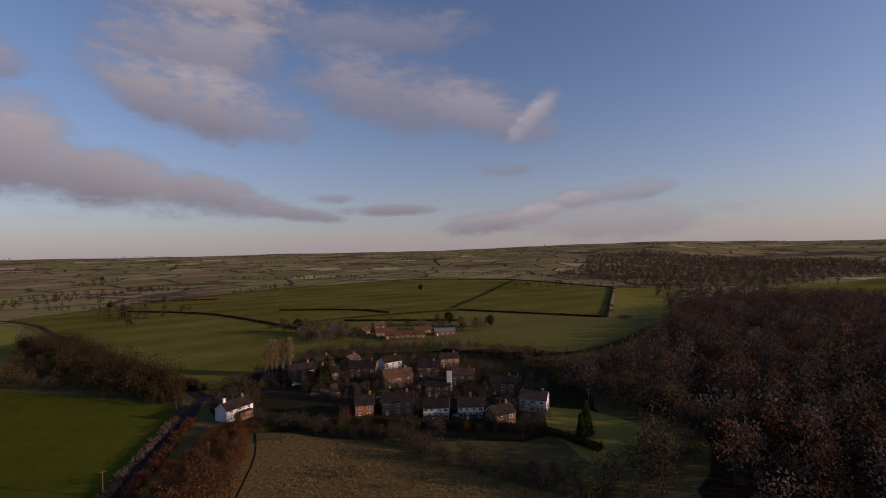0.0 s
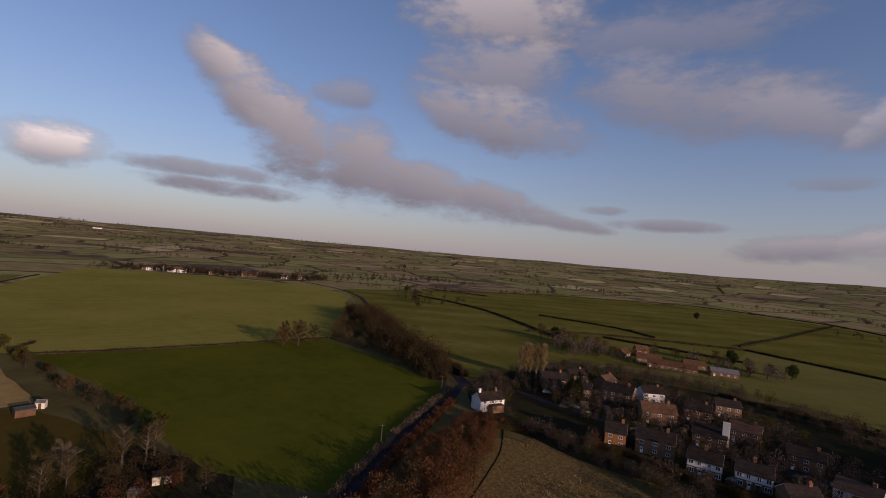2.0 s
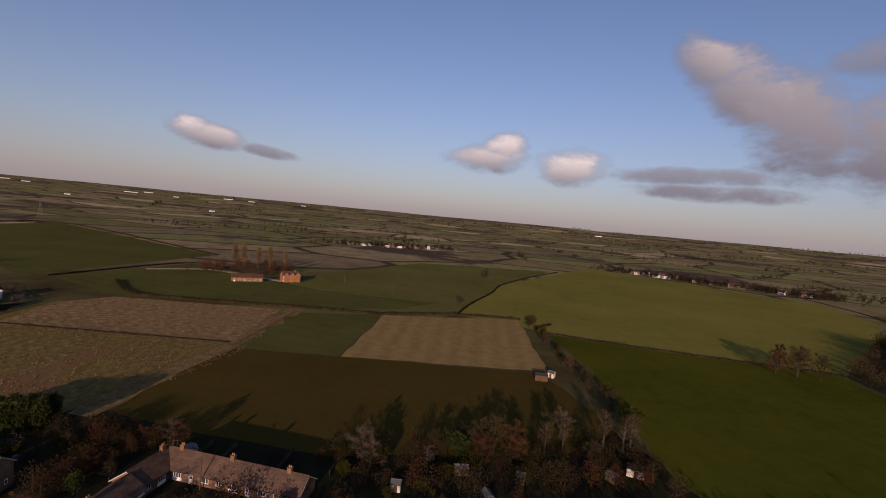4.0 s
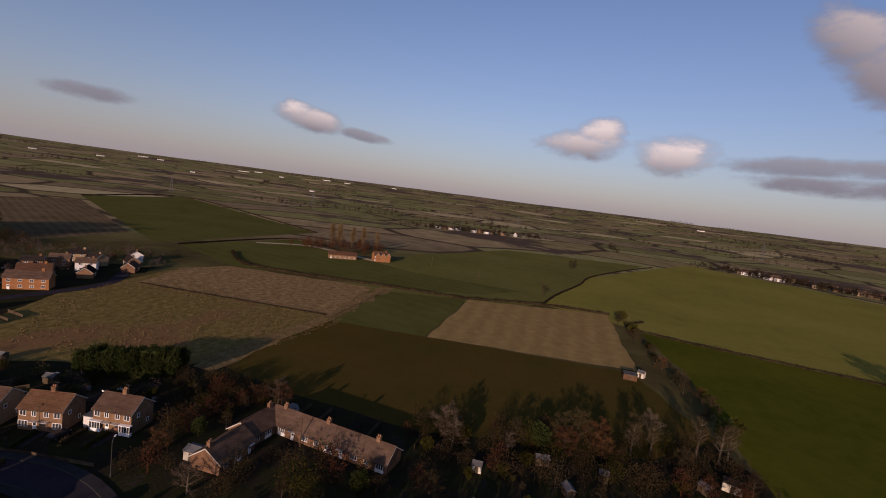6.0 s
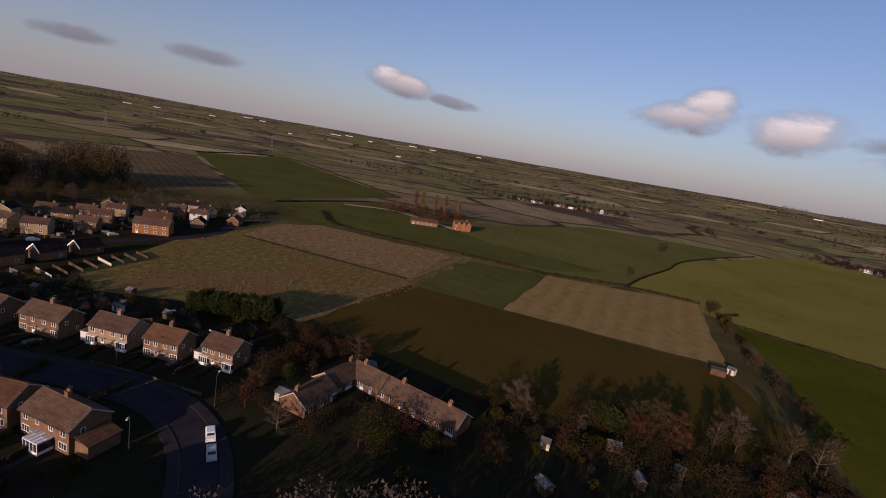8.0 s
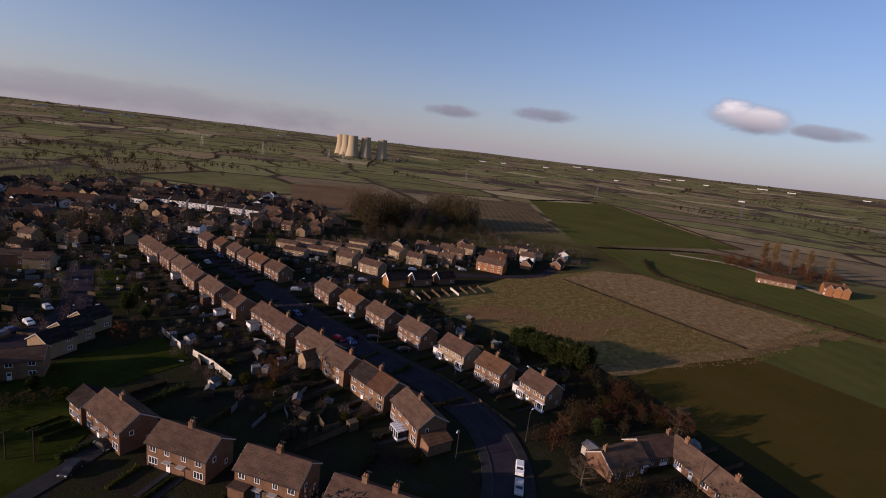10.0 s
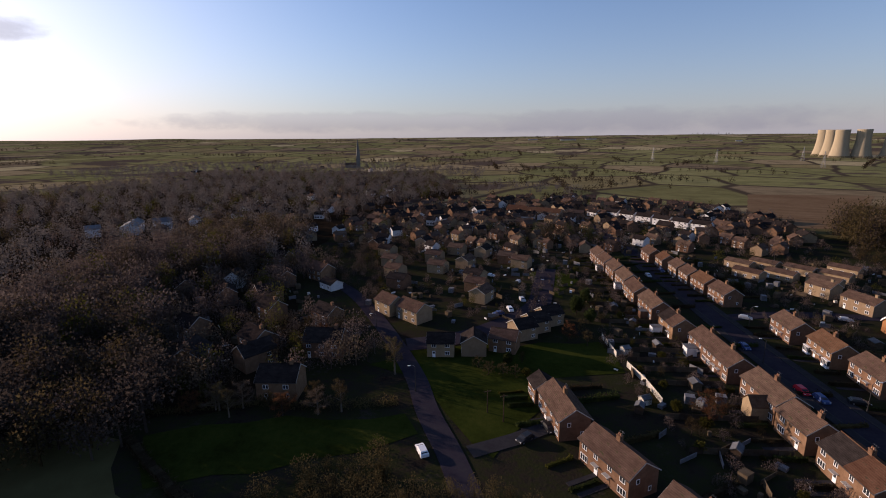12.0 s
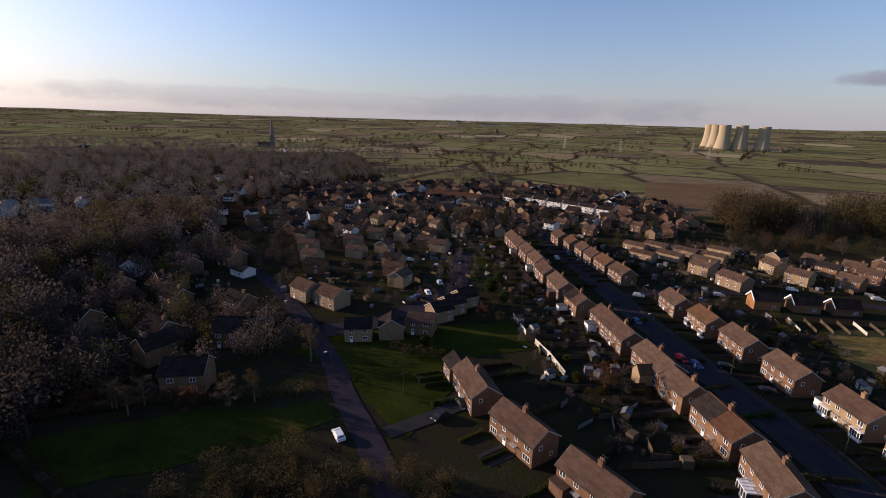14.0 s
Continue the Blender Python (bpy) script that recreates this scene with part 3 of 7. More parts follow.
def strip(name, label, line, width, material, z=0.08, off=0.0, category="road"):
    """A band along a line: a road, a path, a kerb."""
    LAID[0] += 1
    z += 0.09 + 0.004 * (LAID[0] % 12)
    pts = resample(line, 4.0)
    g = Geo()
    for i, p in enumerate(pts):
        d = (pts[min(i + 1, len(pts) - 1)] - pts[max(i - 1, 0)]).normalized()
        side = Vector((d.y, -d.x, 0))
        a, b = p + side * (off - width / 2), p + side * (off + width / 2)
        ha, hb = land(a.x, a.y), land(b.x, b.y)
        g.v += [(a.x, a.y, ha + z), (b.x, b.y, hb + z), (a.x, a.y, ha - 0.02), (b.x, b.y, hb - 0.02)]
    for i in range(len(pts) - 1):
        k = 4 * i
        g.f += [(k, k + 1, k + 5, k + 4), (k + 2, k, k + 4, k + 6), (k + 1, k + 3, k + 7, k + 5)]
    g.s = [0] * len(g.f)
    return tagged(new(name, mesh_of(name, g, material)), label, category, kind="structure")


build_ground()
field("garden_ground", "gardens and soil between the houses, colour darkened for shade", [(-140, -60), (-60, -30), (20, -58), (75, -62), (130, -110), (150, -240), (110, -420), (-40, -470), (-150, -420), (-235, -215), (-255, -165), (-180, -160), (-122, -148)], GARDEN, 3.0)
field("garden_ground", "gardens and yards round the hamlet, colour darkened for shade", [(-90, 215), (-60, 172), (-10, 158), (40, 150), (75, 172), (90, 230), (60, 300), (-20, 300), (-80, 262)], GARDEN, 3.0)
field("garden_ground", "back gardens behind the bungalows, colour darkened for shade", [(-140, -62), (-132, 84), (-100, 92), (-60, 60), (-55, -30)], GARDEN, 2.0)
field("wheat_field", "dark green winter wheat field", [(-282, 118), (-256, 112), (-204, 245), (-97, 206), (-80, 160), (-74, 122), (-72, 96), (-104, 86), (-142, 93), (-191, 104), (-256, 108)], GREEN_WHEAT)
field("pasture_field", "yellow-green pasture beyond the wheat", [(-258, 114), (-297, 60), (-316, 61), (-461, 134), (-762, 367), (-485, 543), (-380, 480), (-294, 380), (-204, 247)], OLIVE_PASTURE)
field("pasture_field", "green pasture crossed by wooden poles", [(-262, -62), (-278, 40), (-297, 58), (-461, 134), (-640, 250), (-619, 64), (-452, -40), (-320, -75)], PASTURE)
field("stubble_field", "pale striped stubble field", [(-281, 12), (-292, 100), (-188, 82), (-194, -6)], STUBBLE)
field("paddock_field", "olive brown grazed paddock", [(-198, -51), (-194, -7), (-185, 78), (-133, 86), (-116, 60), (-113, -1), (-124, -40), (-138, -69)], PADDOCK)
field("paddock_field", "green grass paddock beside the stubble", [(-270, -46), (-281, 11), (-194.5, -7), (-199, -50)], YOUNG_WHEAT)
field("rough_field", "rough tussocky brown grass field", [(-114, -130), (-123, -147), (-181, -162), (-261, -157), (-284, -140), (-279, -47), (-199, -51), (-139, -70), (-125, -79), (-122, -108)], ROUGH_GRASS)
field("rough_field", "tan tussocky grass beyond a low hedge", [(-214, -152), (-261, -156), (-283, -140), (-278, -48), (-207, -53), (-211, -104)], ROUGH_TAN, 2.0)
field("rough_margin", "pale straw margin along the paddock fence", [(-130, -66), (-160, -59), (-200, -49), (-284, -35), (-284, -42), (-201, -56), (-160, -68), (-132, -73)], MARGIN, 2.2)
field("wheat_field", "long green wheat field beyond a dark hedge", [(-336, -206), (-448, -158), (-392, -90), (-351, -33), (-332, 50), (-300, 20), (-289, -30), (-286, -142)], YOUNG_WHEAT)
field("wheat_field", "large green wheat field on the plain", [(-597, -506), (-800, -486), (-524, -165), (-330, -222)], YOUNG_WHEAT)
field("stubble_field", "brown stubble field beside a wood", [(-465, -499), (-558, -475), (-360, -263), (-270, -271)], BROWN_STUBBLE)
field("ploughed_field", "reddish ploughed field below the cooling towers", [(-228, -586), (-352, -588), (-215, -369), (-146, -370)], PLOUGHED)
field("pasture_field", "broad hill pasture with dark hedges", [(-266, 378), (-440, 546), (-389, 678), (-250, 1008), (42, 1140), (226, 1020), (335, 755), (189, 431), (205, 362), (102, 278), (60, 312), (-3, 331), (-60, 330), (-92, 224)], HILL_PASTURE)
field("pasture_field", "sunlit sloping pasture strip", [(196, 435), (340, 748), (420, 720), (300, 480), (260, 420)], OLIVE_PASTURE)
field("pasture_field", "darker green meadow below the hill fields", [(-3, 335), (60, 318), (102, 284), (200, 366), (187, 424), (56, 508), (40, 420)], PASTURE)
field("scrub_field", "brown dead grass scrub field", [(-62, 150), (-40, 168), (-6, 153), (24, 128), (60, 100), (60, 40), (-20, 30), (-66, 90)], SCRUB)
field("meadow_field", "small green meadow beside trees", [(56, 183), (72, 177), (98, 140), (57, 128), (50, 156)], OLIVE_PASTURE)
field("meadow_field", "rough meadow behind the hamlet", [(82, 262), (112, 242), (122, 194), (72, 214)], PADDOCK, 3.0)
field("meadow_field", "green hillside meadow above the wood", [(520, 640), (1159, 945), (760, 590), (560, 545)], HILL_PASTURE)
field("wood_floor", "brown leaf litter under bare trees", [(96, 200), (125, 252), (205, 362), (254, 437), (402, 556), (520, 500), (420, 200), (200, -10), (90, 20), (62, 60), (75, 108), (99, 144)], LEAF_LITTER, 4.0)
field("wood_floor", "dark leaf litter under the southern woods", [(70, -92), (140, -60), (330, -120), (620, -420), (560, -760), (200, -820), (90, -560), (108, -425), (140, -240), (120, -190), (80, -150)], LEAF_LITTER, 4.0)
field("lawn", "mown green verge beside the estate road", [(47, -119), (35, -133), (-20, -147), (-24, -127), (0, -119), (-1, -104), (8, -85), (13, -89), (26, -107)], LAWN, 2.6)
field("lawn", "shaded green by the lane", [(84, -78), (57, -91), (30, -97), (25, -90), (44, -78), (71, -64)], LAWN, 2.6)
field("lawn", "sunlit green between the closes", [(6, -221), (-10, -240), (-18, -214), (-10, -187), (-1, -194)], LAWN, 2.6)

# roads
MAIN = [(-40, -34), (-56, -42), (-68, -53), (-75, -68), (-75, -88), (-71, -110), (-67, -137), (-63, -169), (-59, -204), (-53, -243), (-48, -300), (-30, -380)]
LANE = [(8, -66), (16, -83), (25, -99), (34, -118), (57, -154), (78, -181), (112, -213), (150, -260)]
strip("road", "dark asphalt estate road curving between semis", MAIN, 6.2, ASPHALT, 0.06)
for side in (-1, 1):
    strip("kerb", "concrete kerb in a shade-darkened tone", MAIN, 0.3, KERB, 0.16, side * 3.25, "kerb")
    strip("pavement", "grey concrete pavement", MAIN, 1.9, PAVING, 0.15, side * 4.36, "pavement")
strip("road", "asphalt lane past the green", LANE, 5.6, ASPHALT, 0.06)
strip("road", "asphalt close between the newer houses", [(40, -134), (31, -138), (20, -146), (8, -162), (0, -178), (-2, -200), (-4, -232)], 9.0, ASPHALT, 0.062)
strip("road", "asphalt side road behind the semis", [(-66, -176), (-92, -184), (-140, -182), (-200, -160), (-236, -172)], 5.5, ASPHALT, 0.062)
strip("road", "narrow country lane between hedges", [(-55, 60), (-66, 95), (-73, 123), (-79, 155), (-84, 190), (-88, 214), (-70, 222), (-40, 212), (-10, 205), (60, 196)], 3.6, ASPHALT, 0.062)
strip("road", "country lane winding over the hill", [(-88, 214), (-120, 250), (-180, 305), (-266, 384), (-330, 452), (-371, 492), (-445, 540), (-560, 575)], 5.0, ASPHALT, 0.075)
strip("drive", "pale gravel farm drive", [(-395, -175), (-416, -136), (-398, -95), (-380, -66)], 5.5, GRAVEL, 0.08)
strip("footpath", "worn path through the scrub field", [(-52, 169), (-46, 150), (-43, 130), (-40, 104), (-36, 70)], 0.55, LEAF_LITTER, 0.02)
strip("track", "worn pale track across the paddock", [(-196, -52), (-192, -28), (-190, -6), (-184, 36), (-179, 74)], 2.6, TRACK, -0.07)
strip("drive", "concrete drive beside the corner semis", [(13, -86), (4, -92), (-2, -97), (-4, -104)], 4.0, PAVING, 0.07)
strip("road", "farm road to the hamlet barns", [(-40, 212), (-44, 250), (-46, 300), (-30, 330), (40, 345)], 4.0, TRACK, 0.08)


# ---------------------------------------------------------------- houses
CACHE = {}


def window_mesh(w, h, panes=2):
    """White frame and mullions round recessed dark glass, facing -y, in one skin; the trim alone, the glass alone, and both."""
    key = ("window", w, h, panes)
    if key not in CACHE:
        b = 0.085
        xs = [-w / 2]
        for i in range(panes):
            x0 = -w / 2 + b / 2 + (w - b) * i / panes
            xs += [x0 + b / 2, x0 + (w - b) / panes - b / 2]
        xs.append(w / 2)
        zs = [-h / 2, -h / 2 + b, h / 2 - b, h / 2]
        out, deep = -0.07, -0.02
        nx = len(xs)
        both = Geo()
        both.v = [(x, out, z) for z in zs for x in xs] + [(x, deep, z) for z in zs for x in xs] + [(x, 0.03, z) for z in (zs[0], zs[3]) for x in (xs[0], xs[-1])]
        at = lambda i, k: k * nx + i
        low = lambda i, k: 4 * nx + k * nx + i
        for k in range(3):
            for i in range(nx - 1):
                if k == 1 and i % 2 == 1:
                    for (i0, k0), (i1, k1) in (((i, k), (i + 1, k)), ((i + 1, k), (i + 1, k + 1)), ((i + 1, k + 1), (i, k + 1)), ((i, k + 1), (i, k))):
                        both.f.append((at(i0, k0), low(i0, k0), low(i1, k1), at(i1, k1)))
                        both.s.append(0)
                    both.f.append((low(i, k), low(i + 1, k), low(i + 1, k + 1), low(i, k + 1)))
                    both.s.append(1)
                else:
                    both.f.append((at(i, k), at(i + 1, k), at(i + 1, k + 1), at(i, k + 1)))
                    both.s.append(0)
        c = 8 * nx
        for q in ((at(0, 0), c, c + 1, at(nx - 1, 0)), (at(nx - 1, 0), c + 1, c + 3, at(nx - 1, 3)), (at(nx - 1, 3), c + 3, c + 2, at(0, 3)), (at(0, 3), c + 2, c, at(0, 0))):
            both.f.append(q)
            both.s.append(0)
        trim = Geo()
        trim.v = both.v
        trim.f = [f for f, s in zip(both.f, both.s) if s == 0]
        trim.s = [0] * len(trim.f)
        p = Geo()
        p.box(-w / 2 + b * 0.8, -0.03, -h / 2 + b * 0.8, w / 2 - b * 0.8, 0.015, h / 2 - b * 0.8)
        CACHE[key] = (mesh_of("window", trim, UPVC), mesh_of("pane", p, GLASS), mesh_of("window", both, [UPVC, GLASS]))
    return CACHE[key]


def window(house, x, y, z, w, h, turn=0.0, panes=2, fine=True):
    trim, pane, joined = window_mesh(w, h, panes)
    o = part("window", trim if fine else joined, None, house)
    o.matrix_basis = pose(x, y, z, 0, 0, turn)
    if fine:
        part("pane", pane, None, o)
    return o


def door(house, x, y, turn=0.0, white=False, canopy=True):
    key = ("door", white)
    if key not in CACHE:
        g = Geo()
        g.box(-0.45, -0.07, 0, 0.45, 0.02, 2.05)
        g.box(-0.32, -0.085, 1.2, 0.32, -0.07, 1.85, 1)
        c = Geo()
        c.box(-0.8, -0.9, 2.25, 0.8, 0.02, 2.37)
        CACHE[key] = (mesh_of("door", g, [UPVC if white else DOOR_PAINT, GLASS]), mesh_of("canopy", c, VERGE_TRIM))
    o = part("door", CACHE[key][0], None, house)
    o.matrix_basis = pose(x, y, 0, 0, 0, turn)
    if canopy:
        part("canopy", CACHE[key][1], None, o)


def gable_roof(house, L, D, eave, ridge, roof, over=0.35, x0=None, trim=True, halves=None, side_over=0.25, plain=False):
    """Two sloping slabs with a ridge cap, gutters and white bargeboards."""
    rise = (ridge - eave) / (D / 2)
    yo, zo = D / 2 + over, eave - rise * over
    xe = L / 2 + side_over
    th = 0.16
    for sgn in (-1, 1):
        spans = [(-xe, xe, roof)] if not (halves and sgn in halves) else [(-xe, 0, halves[sgn]), (0, xe, roof)]
        for a, b, m in spans:
            g = Geo()
            g.add([(a, sgn * yo, zo), (b, sgn * yo, zo), (b, 0, ridge), (a, 0, ridge), (a, sgn * yo, zo + th), (b, sgn * yo, zo + th), (b, 0, ridge + th), (a, 0, ridge + th)],
                  [(0, 1, 2, 3), (4, 7, 6, 5), (0, 4, 5, 1), (1, 5, 6, 2), (3, 7, 4, 0), (2, 6, 7, 3)])
            part("roof_slope", g, m, house)
        if plain:
            continue
        g = Geo()
        g.box(-xe, sgn * (yo + 0.05) - 0.06, zo - 0.06, xe, sgn * (yo + 0.05) + 0.06, zo + 0.05)
        part("gutter", g, GUTTER, house)
    if not plain:
        g = Geo()
        g.tube((-xe, 0, ridge + th), (xe, 0, ridge + th), 0.13, 0.13, 6)
        part("ridge_cap", g, roof, house)
    if trim:
        for sx in (-1, 1):
            for sgn in (-1, 1):
                if plain and sx < 0:
                    continue
                g = Geo()
                a, b = sx * xe, sx * (xe + 0.03)
                g.add([(a, sgn * yo, zo - 0.12), (b, sgn * yo, zo - 0.12), (b, 0, ridge - 0.12), (a, 0, ridge - 0.12), (a, sgn * yo, zo + 0.13), (b, sgn * yo, zo + 0.13), (b, 0, ridge + 0.13), (a, 0, ridge + 0.13)],
                      [(0, 1, 2, 3), (4, 7, 6, 5), (0, 4, 5, 1), (1, 5, 6, 2), (3, 7, 4, 0), (2, 6, 7, 3)])
                part("bargeboard", g, VERGE_TRIM if trim is True else trim, house)


def gable_body(L, D, eave, ridge, slot=0, g=None, top=True):
    g = g or Geo()
    g.box(-L / 2, -D / 2, 0, L / 2, D / 2, eave, slot)
    if top:
        k = 0.02
        for sx in (-1, 1):
            a, b = sx * L / 2, sx * (L / 2 - 0.25)
            g.add([(a, -D / 2, eave), (a, D / 2, eave), (a, 0, ridge - k), (b, -D / 2, eave), (b, D / 2, eave), (b, 0, ridge - k)],
                  [(0, 1, 2), (5, 4, 3), (0, 3, 4, 1), (1, 4, 5, 2), (2, 5, 3, 0)], slot)
    return g


def chimney(house, x, y, base, top, pots=2, material=None, w=0.95):
    g = Geo()
    g.box(x - w / 2, y - 0.4, base, x + w / 2, y + 0.4, top)
    g.box(x - w / 2 - 0.06, y - 0.46, top, x + w / 2 + 0.06, y + 0.46, top + 0.14)
    stack = part("chimney", g, material or BRICK, house)
    for i in range(pots if pots > 1 else 0):
        p = Geo()
        px = x + (i - (pots - 1) / 2) * 0.42
        p.lathe([(0.0, top + 0.14), (0.15, top + 0.14), (0.12, top + 0.5), (0.15, top + 0.56), (0.09, top + 0.56), (0.09, top + 0.2)], 7, 0, px, y)
        part("chimney_pot", p, POT, stack)


def aerial(house, x, y, z):
    g = Geo()
    g.tube((x, y, z), (x, y, z + 1.8), 0.03, 0.025, 4)
    g.tube((x - 0.6, y, z + 1.7), (x + 0.6, y, z + 1.7), 0.02, 0.02, 4)
    for i in range(5):
        u = x - 0.5 + i * 0.25
        g.tube((u, y - 0.25, z + 1.7), (u, y + 0.25, z + 1.7), 0.015, 0.015, 3)
    part("aerial", g, STEEL, house)


def pair(L=12.6, D=7.0, eave=4.9, ridge=7.3, wall=BRICK, roof=TILE_BROWN, units=2, fine=True, upper=None, trim=True, halves=None, bay=False, label="", group="semis along the estate road", gable_windows=True, stacks=None):
    """A two-storey pair or terrace: the ridge runs along x, fronts look to -y."""
    house = thing("house", label, "house", group)
    part("wall", gable_body(L, D, eave, ridge), wall, house)
    if upper:
        for sgn in (-1, 1):
            g = Geo()
            g.box(-L / 2 + 0.01, sgn * (D / 2 + 0.03) - 0.03, 2.65, L / 2 - 0.01, sgn * (D / 2 + 0.03) + 0.03, eave - 0.05)
            part("cladding", g, upper, house)
    gable_roof(house, L, D, eave, ridge, roof, trim=trim, halves=halves)
    w = L / units
    for i in range(units):
        x = -L / 2 + w * (i + 0.5)
        flip = 1 if i % 2 else -1
        yo = D / 2 + (0.07 if upper else 0.01)
        for dx, ww in ((-0.27 * w, 1.35), (0.22 * w, 1.05)):
            window(house, x - flip * dx, -yo, 3.85, ww, 1.25, 0, 2, fine)
        window(house, x + flip * 0.27 * w, -yo, 1.45, 2.0, 1.4, 0, 3, fine)
        door(house, x - flip * 0.26 * w, -D / 2 - 0.01, 0, white=(i % 2 == 0), canopy=fine)
        if bay and fine:
            bx = x + flip * 0.27 * w
            solid = lambda *b: (lambda q: (q.box(*b), q)[1])(Geo())
            low = part("bay_window", solid(bx - 1.3, -D / 2 - 0.75, 0, bx + 1.3, -D / 2, 0.75), UPVC, house)
            part("bay_roof", solid(bx - 1.4, -D / 2 - 0.85, 2.25, bx + 1.4, -D / 2, 2.4), UPVC, low)
            part("pane", solid(bx - 1.25, -D / 2 - 0.7, 0.75, bx + 1.25, -D / 2, 2.25), GLASS, low)
            for k in range(5):
                u = bx - 1.28 + 0.62 * k
                part("mullion", solid(u - 0.04, -D / 2 - 0.74, 0.75, u + 0.04, -D / 2 - 0.66, 2.25), UPVC, low)
        window(house, x - 0.23 * w, yo, 3.85, 1.3, 1.2, 180, 2, fine)
        window(house, x + 0.25 * w, yo, 3.85, 0.8, 1.0, 180, 1, fine)
        window(house, x - 0.2 * w, yo, 1.4, 1.6, 1.2, 180, 2, fine)
        door(house, x + 0.3 * w, D / 2 + 0.01, 180, white=True, canopy=False)
    if gable_windows and fine:
        for sx in (-1, 1):
            window(house, sx * (L / 2 + 0.01), -1.4, 3.8, 0.8, 1.0, 90 * sx, 1, fine)
            window(house, sx * (L / 2 + 0.01), 1.6, 1.5, 0.7, 1.0, 90 * sx, 1, fine)
    for cx in (stacks if stacks is not None else [0.0] if units == 2 else [-L / 4, L / 4]):
        chimney(house, cx, 0.25, ridge - 0.9, ridge + 1.15, 2 if fine else 1, wall if wall is not RENDER_WHITE else BRICK)
        if fine:
            aerial(house, cx + 0.55, 0.2, ridge + 0.6)
    return house


def put(house, x, y, bearing, z=0.0):
    """Stand a thing with its x axis along a compass bearing."""
    house.matrix_basis = pose(x, y, z + land(x, y), 0, 0, 90 - bearing)
    return house


def annex(house, x, y, w, d, h, wall, roofed=None, name="extension", label=""):
    """A small lean-to or flat-roofed extension against a wall."""
    g = Geo()
    g.box(x - w / 2, y - d / 2, 0, x + w / 2, y + d / 2, h)
    e = part(name, g, wall, house, label)
    r = Geo()
    r.box(x - w / 2 - 0.15, y - d / 2 - 0.15, h, x + w / 2 + 0.15, y + d / 2 + 0.15, h + 0.14)
    part("flat_roof", r, roofed or FELT, e)
    return e


def conservatory(house, x, y, w, d):
    solid = lambda *b: (lambda q: (q.box(*b), q)[1])(Geo())
    c = part("conservatory", solid(x - w / 2, y - d / 2, 0, x + w / 2, y + d / 2, 0.6), UPVC, house, "white framed conservatory")
    part("pane", solid(x - w / 2 + 0.06, y - d / 2 + 0.06, 0.6, x + w / 2 - 0.06, y + d / 2 - 0.06, 2.16), GLASS, c)
    part("glazed_roof", solid(x - w / 2, y - d / 2, 2.16, x + w / 2, y + d / 2, 2.3), UPVC, c)
    k = int(w / 0.8)
    for i in range(k + 1):
        u = x - w / 2 + w * i / k
        part("post", solid(u - 0.05, y - d / 2 - 0.02, 0.6, u + 0.05, y - d / 2 + 0.08, 2.16), UPVC, c)
        part("rafter", solid(u - 0.05, y - d / 2, 2.3, u + 0.05, y + d / 2, 2.45), UPVC, c)


BRICK_L = "red-brown brick semi-detached pair with brown tiled roof"
# near row facing north-east
put(pair(label="brick semi with brown tiled roof beside a gravel drive", L=13.5, roof=TILE_BROWN), -6.2, -100.5, -19)
put(pair(label="brick semi-detached pair with brown tiles and tall aerial", L=13.0), -15.4, -84.7, -35)
h = pair(label="brick semi-detached pair with a lean-to porch", L=12.6)
annex(h, -4.6, -4.5, 3.2, 1.7, 2.5, BRICK, TILE_BROWN, "porch")
put(h, -26.5, -70.1, -36)
put(pair(label="long brick terrace with two chimneys and brown roof", L=15.8, units=2, stacks=[-2.5, 3.0]), -37.0, -53.9, -34)
h = pair(label="small brick house with a dark roof behind the drive", L=5.4, D=5.4, eave=4.4, ridge=6.2, units=1, roof=TILE_DARK, stacks=[])
put(h, -1.6, -110.0, -19)
# west row of the main road, gardens to the east
h = pair(label="brick semi with a white conservatory on a corner plot", L=12.4, D=7.4, roof=TILE_BROWN)
conservatory(h, 0.6, -5.0, 3.6, 2.6)
g = Geo()
g.box(6.3, -2.8, 0, 9.6, 3.0, 2.6)
e = part("garage", g, BRICK, h)
g = Geo()
g.add([(6.2, -3.0, 3.3), (9.9, -3.0, 2.5), (9.9, 3.2, 2.5), (6.2, 3.2, 3.3), (6.2, -3.0, 3.45), (9.9, -3.0, 2.65), (9.9, 3.2, 2.65), (6.2, 3.2, 3.45)],
      [(0, 3, 2, 1), (4, 5, 6, 7), (0, 1, 5, 4), (1, 2, 6, 5), (2, 3, 7, 6), (3, 0, 4, 7)])
part("garage_roof", g, TILE_RED, e)
put(h, -59.3, -73.0, 6)
put(pair(label="brick pair with half its roof retiled dark", L=13.4, D=7.6, roof=TILE_RED, halves={-1: TILE_DARK}), -58.6, -88.9, -7)
h = pair(label="brick semi with a gabled rear wing", L=13.6, D=7.6, roof=TILE_BROWN)
wing = Geo()
wing.box(1.2, -7.6, 0, 5.0, -3.5, 3.4)
wing.add([(1.2, -7.6, 3.4), (5.0, -7.6, 3.4), (3.1, -7.6, 5.2), (1.2, -2.2, 3.4), (5.0, -2.2, 3.4), (3.1, -2.2, 5.2)], [(0, 1, 2), (0, 2, 5, 3), (1, 4, 5, 2), (3, 5, 4)])
e = part("rear_wing", wing, PALE_BRICK, h)
